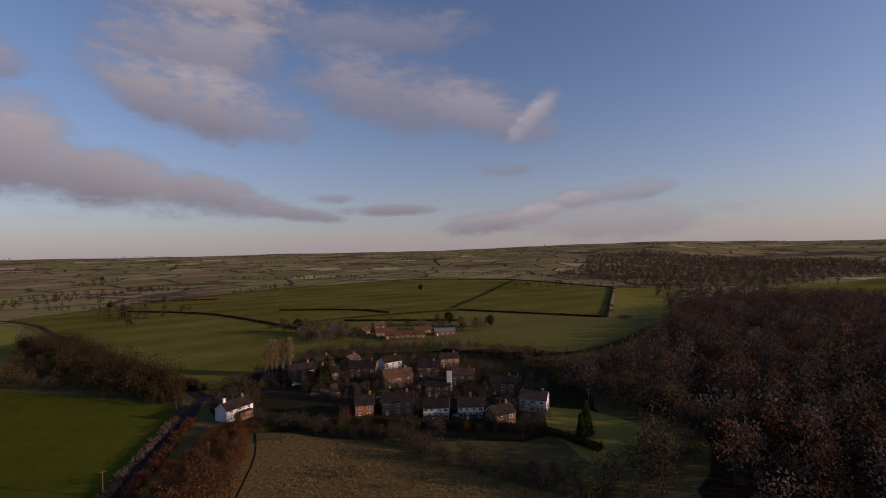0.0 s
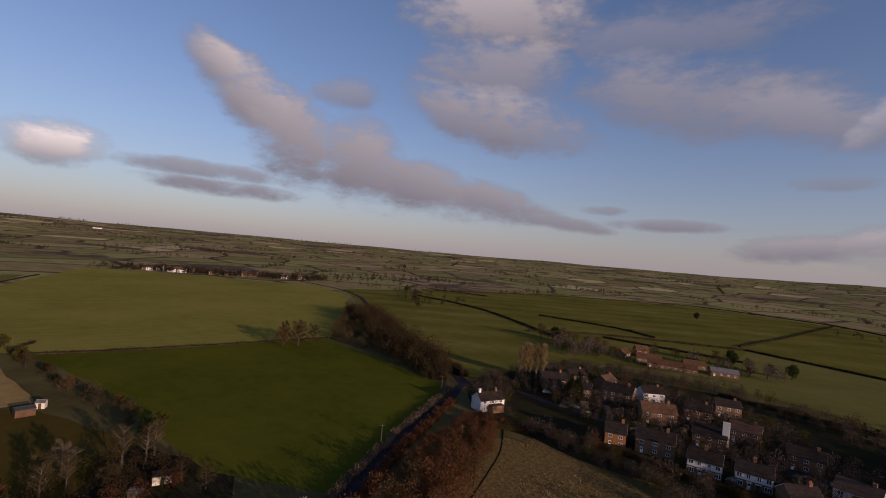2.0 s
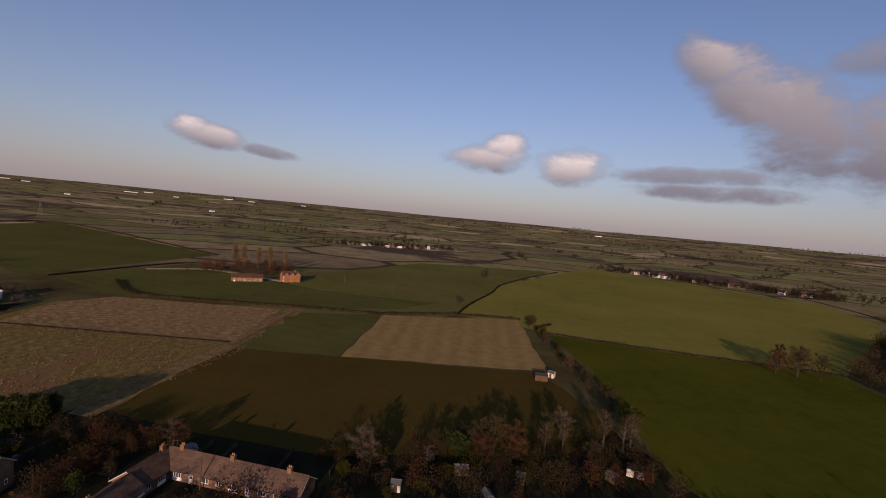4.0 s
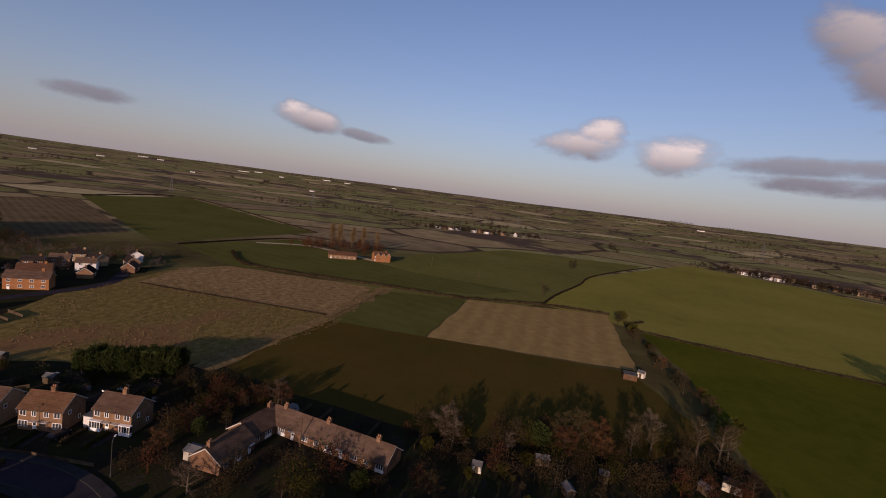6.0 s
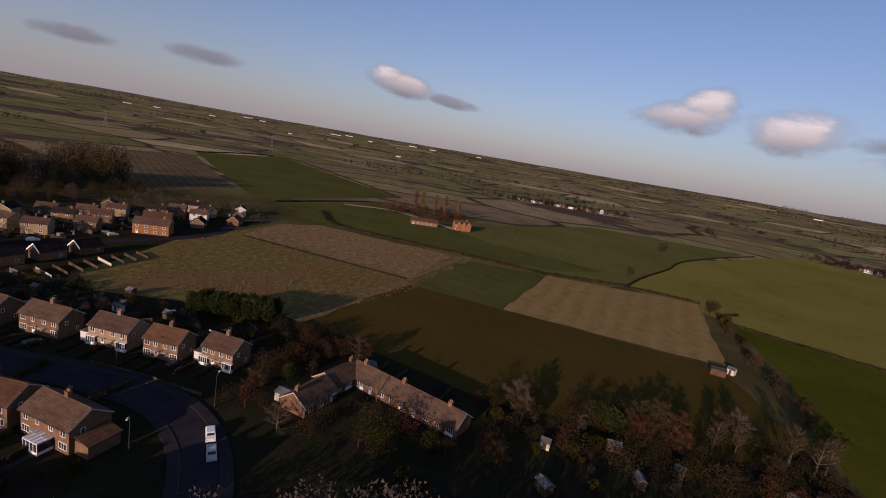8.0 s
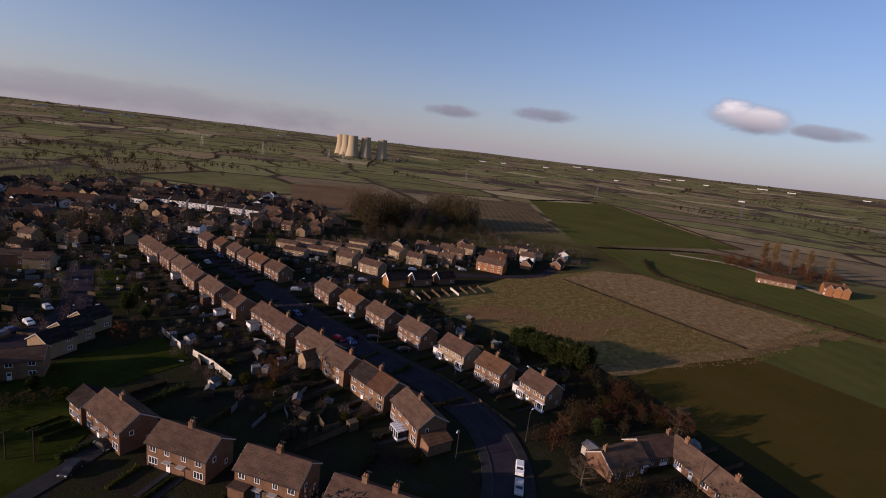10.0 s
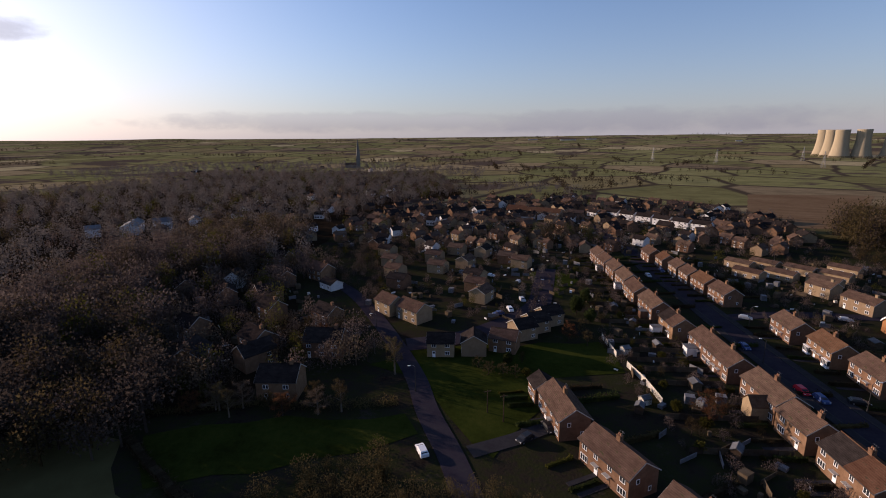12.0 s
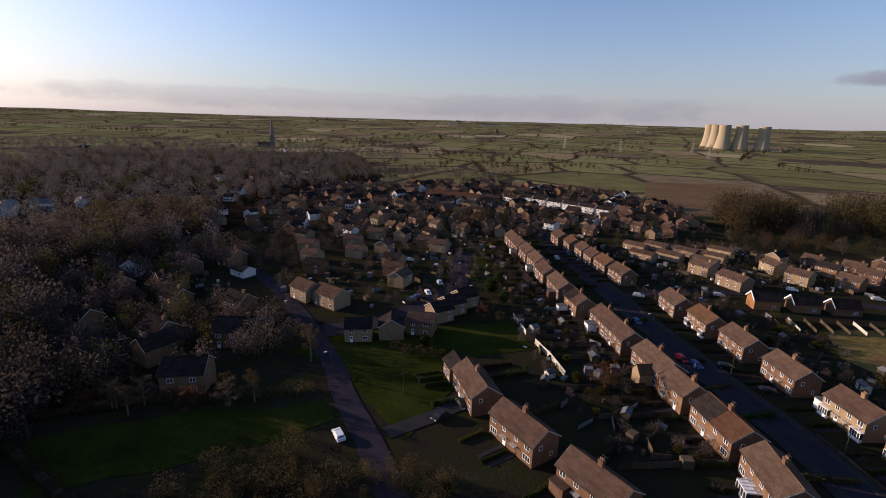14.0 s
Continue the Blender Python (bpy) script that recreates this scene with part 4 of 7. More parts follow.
for sg in (-1, 1):
    r = Geo()
    r.add([(3.1 + sg * 2.2, -7.8, 3.12), (3.1, -7.8, 5.25), (3.1, -1.6, 5.25), (3.1 + sg * 2.2, -1.6, 3.12), (3.1 + sg * 2.2, -7.8, 3.27), (3.1, -7.8, 5.4), (3.1, -1.6, 5.4), (3.1 + sg * 2.2, -1.6, 3.27)],
          [(0, 1, 2, 3), (7, 6, 5, 4), (0, 4, 5, 1), (1, 5, 6, 2), (2, 6, 7, 3), (3, 7, 4, 0)])
    part("wing_roof", r, TILE_RED, e)
put(h, -54.8, -115.2, -8)
put(pair(label="short brick house with a brown tiled roof", L=9.0, units=1, roof=TILE_BROWN, stacks=[2.5]), -55.8, -102.6, -11)
h = pair(label="terrace of four brick houses with brown tiles", L=22.4, units=4, roof=TILE_BROWN)
annex(h, -6.2, -5.2, 3.0, 3.0, 2.7, RENDER_WHITE, FELT)
put(h, -50.5, -137.2, -8)
h = pair(label="small brick house with white gabled bay", L=10.5, units=1, roof=TILE_BROWN, stacks=[0], halves={-1: TILE_DARK})
annex(h, -1.0, -6.0, 2.2, 3.2, 2.6, RENDER_WHITE, FELT)
put(h, -44.4, -157.6, -10)
B_SPOTS = [(-41.6, -175.5, -7, 14.6), (-38.9, -192.2, -7, 13.0), (-37.8, -208.5, -7, 13.4), (-35.7, -223.5, -7, 13.4), (-33.2, -237.0, -9, 12.6), (-31.2, -250.5, -9, 12.6)]
for i, (x, y, b, L) in enumerate(B_SPOTS):
    h = pair(label=BRICK_L, L=L, fine=i < 2, roof=TILE_BROWN)
    if i % 2 == 0:
        annex(h, 3.0, -4.9, 2.6, 2.6, 2.6, RENDER_WHITE if i else BRICK, FELT)
    put(h, x, y, b)
# east row of the main road
C_SPOTS = [(-96.1, -67.8, 2, 10.2, 0), (-92.6, -81.6, -5, 10.4, 1), (-91.3, -96.0, -4, 12.4, 2), (-87.9, -113.2, -3, 13.2, 0), (-85.4, -130.4, -2, 13.6, 0), (-82.6, -145.6, -2, 13.0, 1),
           (-79.6, -161.4, -3, 13.2, 0), (-71.2, -194.1, -10, 13.0, 0), (-68.6, -208.2, -9, 13.2, 1), (-66.2, -219.5, -5, 11.5, 0), (-64.6, -231.0, -5, 11.5, 0), (-61.7, -244.4, -5, 11.0, 1), (-57.9, -257.6, -7, 14.0, 0)]
for i, (x, y, b, L, style) in enumerate(C_SPOTS):
    L *= 0.89
    h = pair(label=("buff-fronted pair with pale tiles and a bay window" if style == 2 else BRICK_L), L=L, D=7.0, wall=PALE_BRICK if style == 2 else BRICK, roof=(TILE_BROWN, TILE_RED, TILE_BROWN)[style],
             fine=i < 8, bay=i in (0, 2, 5))
    if i in (0, 2):
        annex(h, -L / 2 - 1.2, -1.5, 2.6, 3.4, 2.5, RENDER_WHITE, FELT, "side_porch")
    put(h, x, y, b)


# bungalow terrace at the paddock's edge
def bungalow(L, label, stacks, white_from=-99):
    h = thing("bungalow_terrace", label, "bungalow", "bungalows at the paddock")
    D, eave, ridge = 7.0, 2.6, 5.0
    part("wall", gable_body(L, D, eave, ridge), BRICK, h)
    gable_roof(h, L, D, eave, ridge, TILE_BROWN, 0.45, trim=True)
    k = max(2, int(L / 3.1))
    for i in range(k):
        x = -L / 2 + L * (i + 0.5) / k
        if i % 4 == 2:
            door(h, x, -D / 2 - 0.01, 0, white=True)
        else:
            window(h, x, -D / 2 - 0.01, 1.45, 1.8 if i % 2 else 1.2, 1.25, 0, 3 if i % 2 else 2)
        if i % 2:
            window(h, x, D / 2 + 0.01, 1.45, 1.4, 1.15, 180, 2)
        if i % 4 == 1:
            g = Geo()
            g.box(x - 1.1, -D / 2 - 0.035, 0.1, x + 1.1, -D / 2 - 0.005, 0.78)
            part("white_panel", g, UPVC, h)
    for cx in stacks:
        chimney(h, cx, 0.0, ridge - 0.5, ridge + 1.0, 2)
    return h


put(bungalow(33.5, "long brick bungalow terrace with brown tiles and white windows", [-13.5, -1.0, 12.5]), -100.8, -20.6, 19)
put(bungalow(10.5, "stepped brick bungalow with brown tiled roof", [4.0]), -100.8, -38.6, -72)
put(bungalow(11.0, "lower brick bungalow with white bargeboard at the step", [-4.5]), -89.6, -40.6, -78)


# ---------------------------------------------------------------- other buildings
def plain_house(L, D, eave, ridge, wall, roof, label, group="village houses", stack=True, fine=False, trim=True, name="house", small=False):
    """A smaller house seen from afar, with windows and doors all round."""
    h = thing(name, label, "house", group)
    part("wall", gable_body(L, D, eave, ridge), wall, h)
    if small:
        g = Geo()
        e, o = 0.3, D / 2 + 0.3
        z = eave - (ridge - eave) / (D / 2) * 0.3
        for x in (-L / 2 - e, L / 2 + e):
            g.v += [(x, -o, z), (x, 0, ridge), (x, o, z), (x, -o, z + 0.18), (x, 0, ridge + 0.18), (x, o, z + 0.18)]
        g.f = [(0, 6, 7, 1), (1, 7, 8, 2), (3, 4, 10, 9), (4, 5, 11, 10), (0, 3, 9, 6), (2, 8, 11, 5), (0, 1, 4, 3), (1, 2, 5, 4), (6, 9, 10, 7), (7, 10, 11, 8)]
        g.s = [0] * 10
        part("roof", g, roof, h)
    else:
        gable_roof(h, L, D, eave, ridge, roof, 0.3, trim=trim, plain=not fine)
    floors = [1.4] if eave < 4 else [1.4, 3.8] if eave < 6.5 else [1.5, 4.1, 6.6]
    k = max(2, int(L / 3.4))
    for z in floors:
        for i in range(k):
            x = -L / 2 + L * (i + 0.5) / k
            if z < 2 and i == 0:
                door(h, x, -D / 2 - 0.01, 0, white=True, canopy=False)
            else:
                window(h, x, -D / 2 - 0.01, z, 1.4, 1.15, 0, 2, fine)
            if i % 2 == 0 and not (small and z < 2):
                window(h, x, D / 2 + 0.01, z, 1.2, 1.1, 180, 2, fine)
    if stack:
        chimney(h, L * 0.3, 0.1, ridge - 0.7, ridge + 0.9, 1 if not fine else 2, BRICK if wall is RENDER_WHITE else wall)
    return h


# close of newer buff houses on the green
put(plain_house(8.0, 6.6, 4.5, 6.5, PALE_BRICK, TILE_DARK, "buff brick house with sunlit gable and dark roof", "houses on the close", False, True), 28.2, -130.6, -98)
put(plain_house(6.6, 7.4, 4.5, 6.7, PALE_BRICK, TILE_DARK, "buff brick house with white bargeboards", "houses on the close", False, True), 18.6, -132.6, -8)
put(plain_house(8.2, 7.0, 4.5, 6.5, BRICK, TILE_BROWN, "brick house with brown roof on the close", "houses on the close", False, True), 9.6, -136.8, -80)
for x, y, b in ((4.6, -147.0, 55), (0.4, -153.5, 55), (-4.0, -160.5, 55)):
    put(plain_house(7.2, 7.0, 4.3, 6.4, PALE_BRICK, TILE_DARK, "stepped buff brick house with pale gable", "houses on the close", False, True), x, y, b)
put(plain_house(9.6, 7.4, 4.7, 7.0, PALE_BRICK, TILE_BROWN, "buff brick pair with brown roof by the lane", "houses on the close", False, True), 54.2, -161.5, -53)
put(plain_house(11.6, 7.4, 4.7, 7.0, PALE_BRICK, TILE_BROWN, "buff brick block with brown roof by the lane", "houses on the close", False, True), 43.6, -156.2, -55)
for i, (x, y, b) in enumerate(((60, -192, 105), (66.5, -208, 112), (74, -226, 105), (83, -247, 112), (22, -180, 20), (25.5, -192, 108), (28, -205, 112), (36, -229, 20), (45, -256, 105), (30, -254, 20), (16, -241, 100), (8.5, -234, 110), (68, -271, 15), (54, -238, 100), (48, -218, 105), (94, -262, 20))):
    put(plain_house(8.6, 7.0, 4.4, 6.3, PALE_BRICK if i % 5 else BRICK, TILE_BROWN if i % 3 else TILE_DARK, "buff brick close house with shallow brown roof", "houses on the close"), x, y, b)
# stepped terrace with white gables beyond the road
for x, top in ((-115.5, 6.2), (-129.0, 5.8), (-142.5, 5.4)):
    # Orange brick on the first unit stands in for its sunlit east gable.
    h = plain_house(9.0, 6.0, top - 2.4, top, ORANGE_BRICK if x > -120 else BRICK, TILE_DARK, "stepped terrace house with a white-edged gable", "stepped gabled terrace", False, True)
    for sgn in (-1, 1):
        g = Geo()
        g.add([(u, sgn * v, w) for u in (4.86, 4.98) for v, w in ((3.35, top - 2.95), (3.35, top - 2.35), (0, top + 0.28), (0, top - 0.32))],
              [(0, 1, 2, 3), (7, 6, 5, 4), (0, 4, 5, 1), (1, 5, 6, 2), (2, 6, 7, 3), (3, 7, 4, 0)])
        part("bargeboard", g, UPVC, h)
    put(h, x, -169.5 - (x + 115.5) * 0.11, 96)
for i, (x, y, b, L) in enumerate(((-148.3, -216, -5, 11.0), (-150, -201, -33, 10.5), (-112.7, -209.7, -28, 11.0), (-117, -192, -20, 14.0))):
    put(plain_house(L * 0.88, 7.0, 4.5, 6.5, PALE_BRICK, TILE_BROWN, "pale brick semi with brown roof behind the main road", "houses behind the road"), x, y, b)
for i, (x, y) in enumerate(((-109, -252), (-120, -242.5), (-130, -234), (-108, -233), (-121, -224.5), (-94.5, -233), (-140, -246), (-97, -250))):
    put(plain_house(12.0, 6.0, 3.2, 4.4, PALE_BRICK, TILE_BROWN, "pale rendered terrace block with shallow brown roof", "pale terraces", False), x, y, -40)
put(plain_house(15.5, 7.5, 4.9, 7.4, ORANGE_BRICK, TILE_BROWN, "long orange brick block with brown roof by the field", "orange brick blocks", True, True), -185, -177, -26)
put(plain_house(12.5, 7.5, 4.9, 7.4, ORANGE_BRICK, TILE_RED, "orange brick block with red tiles", "orange brick blocks"), -198, -187, -34)
for i, (x, y, b, c) in enumerate(((-214, -176, 60, 1), (-226, -186, -30, 0), (-240, -192, 20, 0), (-236, -170, 70, 1), (-216, -205, -30, 1), (-200, -214, -30, 0), (-250, -180, 40, 1), (-184, -206, -40, 1), (-262, -186, 50, 0), (-190, -222, -35, 1), (-172, -214, -30, 1), (-168, -196, -28, 1), (-206, -196, 55, 1), (-228, -202, -30, 1), (-244, -206, -30, 0), (-178, -232, -30, 1), (-160, -232, 60, 0), (-206, -226, 50, 1))):
    put(plain_house(8.8, 6.4, 2.8 if i % 3 == 0 else 4.4, 5.2 if i % 3 == 0 else 6.4, RENDER_WHITE if i in (1, 8) else PALE_BRICK if c == 0 else BRICK, TILE_BROWN if i % 2 else TILE_DARK, "mixed brick and render house at the field's end", "houses at the field end"), x, y, b)
# long white-fronted rows far across the estate
for i in range(6):
    u = i / 5
    put(plain_house(12.5, 7.0, 4.8, 7.0, RENDER_WHITE, TILE_DARK, "white-fronted terrace block far across the estate", "white terraces", False), -58 - 52 * u, -400 + 50 * u, -46)
put(plain_house(34, 12, 5.0, 7.5, PALE_BRICK, TILE_RED, "long pale school building with orange roof", "school", False), -2, -396, -68)
put(plain_house(18, 10, 5.0, 8.0, ORANGE_BRICK, TILE_RED, "orange roofed hall beside the school", "school", False), 18, -404, -68)
# lane houses to the south-east
put(plain_house(9.0, 6.0, 2.9, 4.4, RENDER_WHITE, TILE_DARK, "low white garage building beside the lane", "lane houses", False, True), 88.5, -184.5, -57)
put(plain_house(11.0, 8.0, 5.0, 7.8, BRICK, TILE_BROWN, "brick house with brown roof beside the lane", "lane houses", True, True), 99.6, -198, -60)
put(plain_house(11.5, 8.0, 5.2, 8.0, BRICK, TILE_DARK, "dark brick house with slate roof behind trees", "lane houses", True, True), 62.5, -124.3, -95)
put(plain_house(10.0, 8.0, 5.2, 8.0, BRICK, TILE_DARK, "shaded brick house behind birch trees", "lane houses", True, True), 63.5, -100.5, -100)
put(plain_house(10.0, 8.0, 5.2, 8.0, BRICK, TILE_DARK, "shaded slate-roofed house in the trees", "lane houses", True, True), 96.0, -108, -20)
put(plain_house(10.0, 8.0, 5.2, 8.0, BRICK, TILE_DARK, "shaded brick house with white gable trim", "lane houses", True, True), 84.0, -122, -60)
put(plain_house(44.0, 9.0, 5.2, 8.0, BRICK, TILE_DARK, "long shaded brick row beyond the lane", "lane houses", False), 148, -217, -86)
put(plain_house(9.0, 7.0, 5.0, 7.5, BRICK, TILE_DARK, "dark brick gabled house beyond the lane", "lane houses"), 110, -186, -30)
put(plain_house(9.0, 7.0, 5.0, 7.5, RENDER_WHITE, TILE_DARK, "white gabled house among trees", "lane houses"), 132, -180, -20)
for x, y, b, L, D, e in ((284, -280, -35, 22, 11, 6.0), (270, -293, 50, 12, 9, 6.8), (296, -296, -30, 10, 8, 5.0), (254, -306, -40, 16, 8, 6.2), (300, -264, 40, 9, 8, 5.6)):
    put(plain_house(L, D, e, e + 2.4, RENDER_WHITE, FELT, "large white house on the wooded slope", "white houses in the wood", False), x, y, b)
for x, y, b in ((95, -148, -60), (79, -113, 30), (112, -128, -70), (122, -160, -40), (106, -164, 40), (118, -100, -20), (138, -135, 60), (146, -165, -50), (72, -146, -60)):
    put(plain_house(9.6, 7.2, 5.0, 7.6, BRICK, TILE_DARK, "shaded brick house with dark roof and white gable trim", "lane houses", True), x, y, b)
# hamlet to the north
h = plain_house(12.0, 6.6, 4.6, 7.0, RENDER_WHITE, TILE_DARK, "white cottage with a dark roof beside the lane", "hamlet", True, True)
chimney(h, -4.6, 0.1, 6.2, 8.4, 1, RENDER_WHITE)
annex(h, 1.0, -4.6, 6.0, 2.6, 2.8, BRICK, TILE_BROWN)
put(h, -65.8, 187.5, 32)
put(plain_house(7.0, 9.0, 5.0, 7.6, ORANGE_BRICK, TILE_DARK, "brick cottage with sunlit white gable", "hamlet", True, True), -14.9, 184.4, 85)
put(plain_house(12.4, 8.0, 5.0, 7.6, BRICK, TILE_DARK, "grey-fronted hamlet house with dormer gable", "hamlet", True, True), -2.0, 185.6, 88)
for x, b in ((13.0, 96), (26.0, 96)):
    put(pair(L=9.6, wall=BRICK, upper=RENDER_WHITE, roof=TILE_DARK, label="semi with white boarded upper storey", group="hamlet"), x, 177.0 - (x - 13) * 0.05, b)
put(plain_house(8.5, 6.8, 5.0, 7.4, BRICK, TILE_DARK, "tall brick house with sunlit orange gable and dark roof", "hamlet", True, True), 35.5, 166.0, 65)
h = plain_house(11.0, 7.0, 5.0, 7.6, BRICK, TILE_DARK, "house with a tall white chimney wall", "hamlet", False, True)
chimney(h, 5.0, -2.0, 2.0, 10.6, 1, RENDER_WHITE, 2.2)
put(h, 15.5, 206, 98)
put(plain_house(14.0, 8.0, 5.0, 7.8, BRICK, TILE_DARK, "brick house with white gable end", "hamlet", True, True), -21.1, 243.6, 98)
put(plain_house(13.5, 8.0, 5.0, 7.8, BRICK, TILE_RED, "brick house with red roof behind the hamlet", "hamlet", True, True), -3.3, 223.1, 74)
put(plain_house(12.0, 8.0, 5.0, 7.8, BRICK, TILE_DARK, "dark brick house by the poplars", "hamlet", True, True), -52.9, 243.0, 60)
for i, (x, y, b) in enumerate(((-38, 236, 80), (-30, 262, 20), (-8, 255, 60), (12, 240, 90), (28, 222, 100), (44, 205, 100), (-46, 262, 40), (52, 181, 115), (24, 258, 80))):
    put(plain_house(10.5, 7.5, 4.9, 7.4, (BRICK, BRICK, RENDER_WHITE, BRICK, BRICK)[i % 5], (TILE_DARK, TILE_BROWN, TILE_DARK)[i % 3], "hamlet cottage of dark brick and tile", "hamlet"), x, y, b)
# barns and farm beyond
for x, y, L, D, b, wl, rf, e, r in ((-1, 352, 30, 7.5, 86, BRICK, TILE_RED, 2.8, 5.2), (-16, 362, 16, 7, 80, BRICK, TILE_RED, 3.4, 6.2), (-23, 384, 9, 7, 60, ORANGE_BRICK, TILE_RED, 5.2, 8.2), (-34, 372, 13, 7, 10, BRICK, TILE_RED, 3.0, 5.6), (29, 360, 16, 8, 82, BRICK, FELT, 3.0, 5.0), (12, 372, 14, 7, 80, BRICK, TILE_RED, 3.0, 5.4)):
    put(plain_house(L, D, e, r, wl, rf, "old low brick farm building with red clay roof", "farm buildings", False, False, GUTTER, "barn"), x, y, b)
# brick mansion by the poplars
put(plain_house(13, 8, 5.2, 7.8, ORANGE_BRICK, TILE_RED, "tall orange brick farmhouse with gables", "mansion", True), -386, -63, -27)
for d in (-4.4, 0.0, 4.4):
    put(plain_house(4.0, 3.9, 5.2, 7.4, ORANGE_BRICK, TILE_RED, "gabled wing of the orange farmhouse", "mansion", False), -386 - 0.454 * d + 5.2 * 0.891, -63 + 0.891 * d + 5.2 * 0.454, 63)
put(plain_house(22, 8, 3.2, 5.6, BRICK, TILE_RED, "low brick outbuilding with red roof", "mansion", False, name="barn"), -372, -92, -20)

# ---------------------------------------------------------------- trees
rng = random.Random(11)


def sliver(g, p, d, length, width, slot=0):
    """One thin twig spray: a narrow bent blade."""
    d = d.normalized()
    side = d.cross(Vector((rng.uniform(-1, 1), rng.uniform(-1, 1), rng.uniform(-1, 1)))).normalized() * width * 0.5
    q = p + d * length
    g.add([tuple(p - side), tuple(p + side), tuple(q)], [(0, 1, 2)], slot)


def rand_dir(up=0.0):
    v = Vector((rng.gauss(0, 1), rng.gauss(0, 1), rng.gauss(0, 1) + up))
    return v.normalized() if v.length > 0 else Vector((0, 0, 1))


def bare_tree(height=12.0, spread=4.5, twigs=900, width=0.075, lean=0.5, trunk_share=0.25, column=False):
    """Trunk with tapering limbs, and a see-through crown of many fine sprays."""
    wood, crown = Geo(), Geo()
    base = height * trunk_share
    wood.tube((0, 0, -0.2), (0, 0, base), height * 0.028, height * 0.02, 7)
    tip = Vector((rng.uniform(-0.4, 0.4), rng.uniform(-0.4, 0.4), height * 0.92))
    wood.tube((0, 0, base), tuple(tip), height * 0.02, height * 0.004, 5)
    ends = []
    limbs = 16
    for i in range(limbs):
        u = i / (limbs - 1)
        start = Vector((0, 0, base)).lerp(tip, u * 0.8)
        a = 2.4 * i + rng.uniform(-0.4, 0.4)
        reach = spread * (1.0 - 0.55 * u) * rng.uniform(0.7, 1.1)
        rise = height * (0.16 if not column else 0.3) * rng.uniform(0.7, 1.3) * (1.1 - 0.5 * u)
        mid = start + Vector((math.cos(a) * reach * 0.5, math.sin(a) * reach * 0.5, rise * 0.6))
        end = start + Vector((math.cos(a) * reach, math.sin(a) * reach, rise * rng.uniform(0.9, 1.3)))
        wood.tube(tuple(start), tuple(mid), height * 0.009, height * 0.006, 4)
        wood.tube(tuple(mid), tuple(end), height * 0.006, height * 0.002, 3)
        ends += [(start, mid), (mid, end)]
        for k in range(3):
            s = mid.lerp(end, rng.uniform(0, 0.9))
            e2 = s + (rand_dir(0.6) * reach * 0.4)
            wood.tube(tuple(s), tuple(e2), height * 0.0035, height * 0.001, 3)
            ends.append((s, e2))
    ends.append((Vector((0, 0, base)).lerp(tip, 0.5), tip))
    for i in range(int(twigs * 1.7)):
        a, b = rng.choice(ends)
        p = a.lerp(b, rng.uniform(0.3, 1.0)) + rand_dir() * height * 0.07 * rng.random()
        out = Vector((p.x, p.y, 0)) * 0.2 + rand_dir(lean + (1.2 if column else 0.0)) * 1.4
        sliver(crown, p, out, height * rng.uniform(0.03, 0.075), width * height / 12 * rng.uniform(0.9, 1.9))
    return wood, crown


def leafy(height, spread, clumps, size, shape="round"):
    """An evergreen: short trunk, crown of many small leaf clumps with gaps."""
    wood, crown = Geo(), Geo()
    wood.tube((0, 0, -0.2), (0, 0, height * 0.6), height * 0.03, height * 0.012, 6)
    for i in range(clumps):
        if shape == "cone":
            u = rng.random() ** 0.7
            z = height * (0.06 + 0.94 * (1 - u))
            r = spread * (0.12 + 0.88 * u) * math.sqrt(rng.uniform(0.35, 1.0))
            a = rng.uniform(0, 6.2832)
            p = Vector((r * math.cos(a), r * math.sin(a), z))
        else:
            d = rand_dir()
            bulge = 0.8 + 0.35 * noise.noise(d * 1.7)
            p = Vector((d.x * spread, d.y * spread, height * 0.56 + d.z * height * 0.46)) * 1.0
            p = Vector((0, 0, height * 0.55)).lerp(p, bulge * rng.uniform(0.6, 1.0))
        for k in range(3):
            d = (rand_dir(0.3) + Vector((p.x, p.y, 0)).normalized() * 0.6)
            sliver(crown, p, d, size * rng.uniform(0.7, 1.5), size * rng.uniform(0.5, 0.9))
    return wood, crown


def tree_kind(name, geos, bark, twig, label, category="tree", group="trees"):
    t = thing(name, label, category, group)
    part("trunk", geos[0], bark, t)
    part("crown", geos[1], twig, t)
    return t


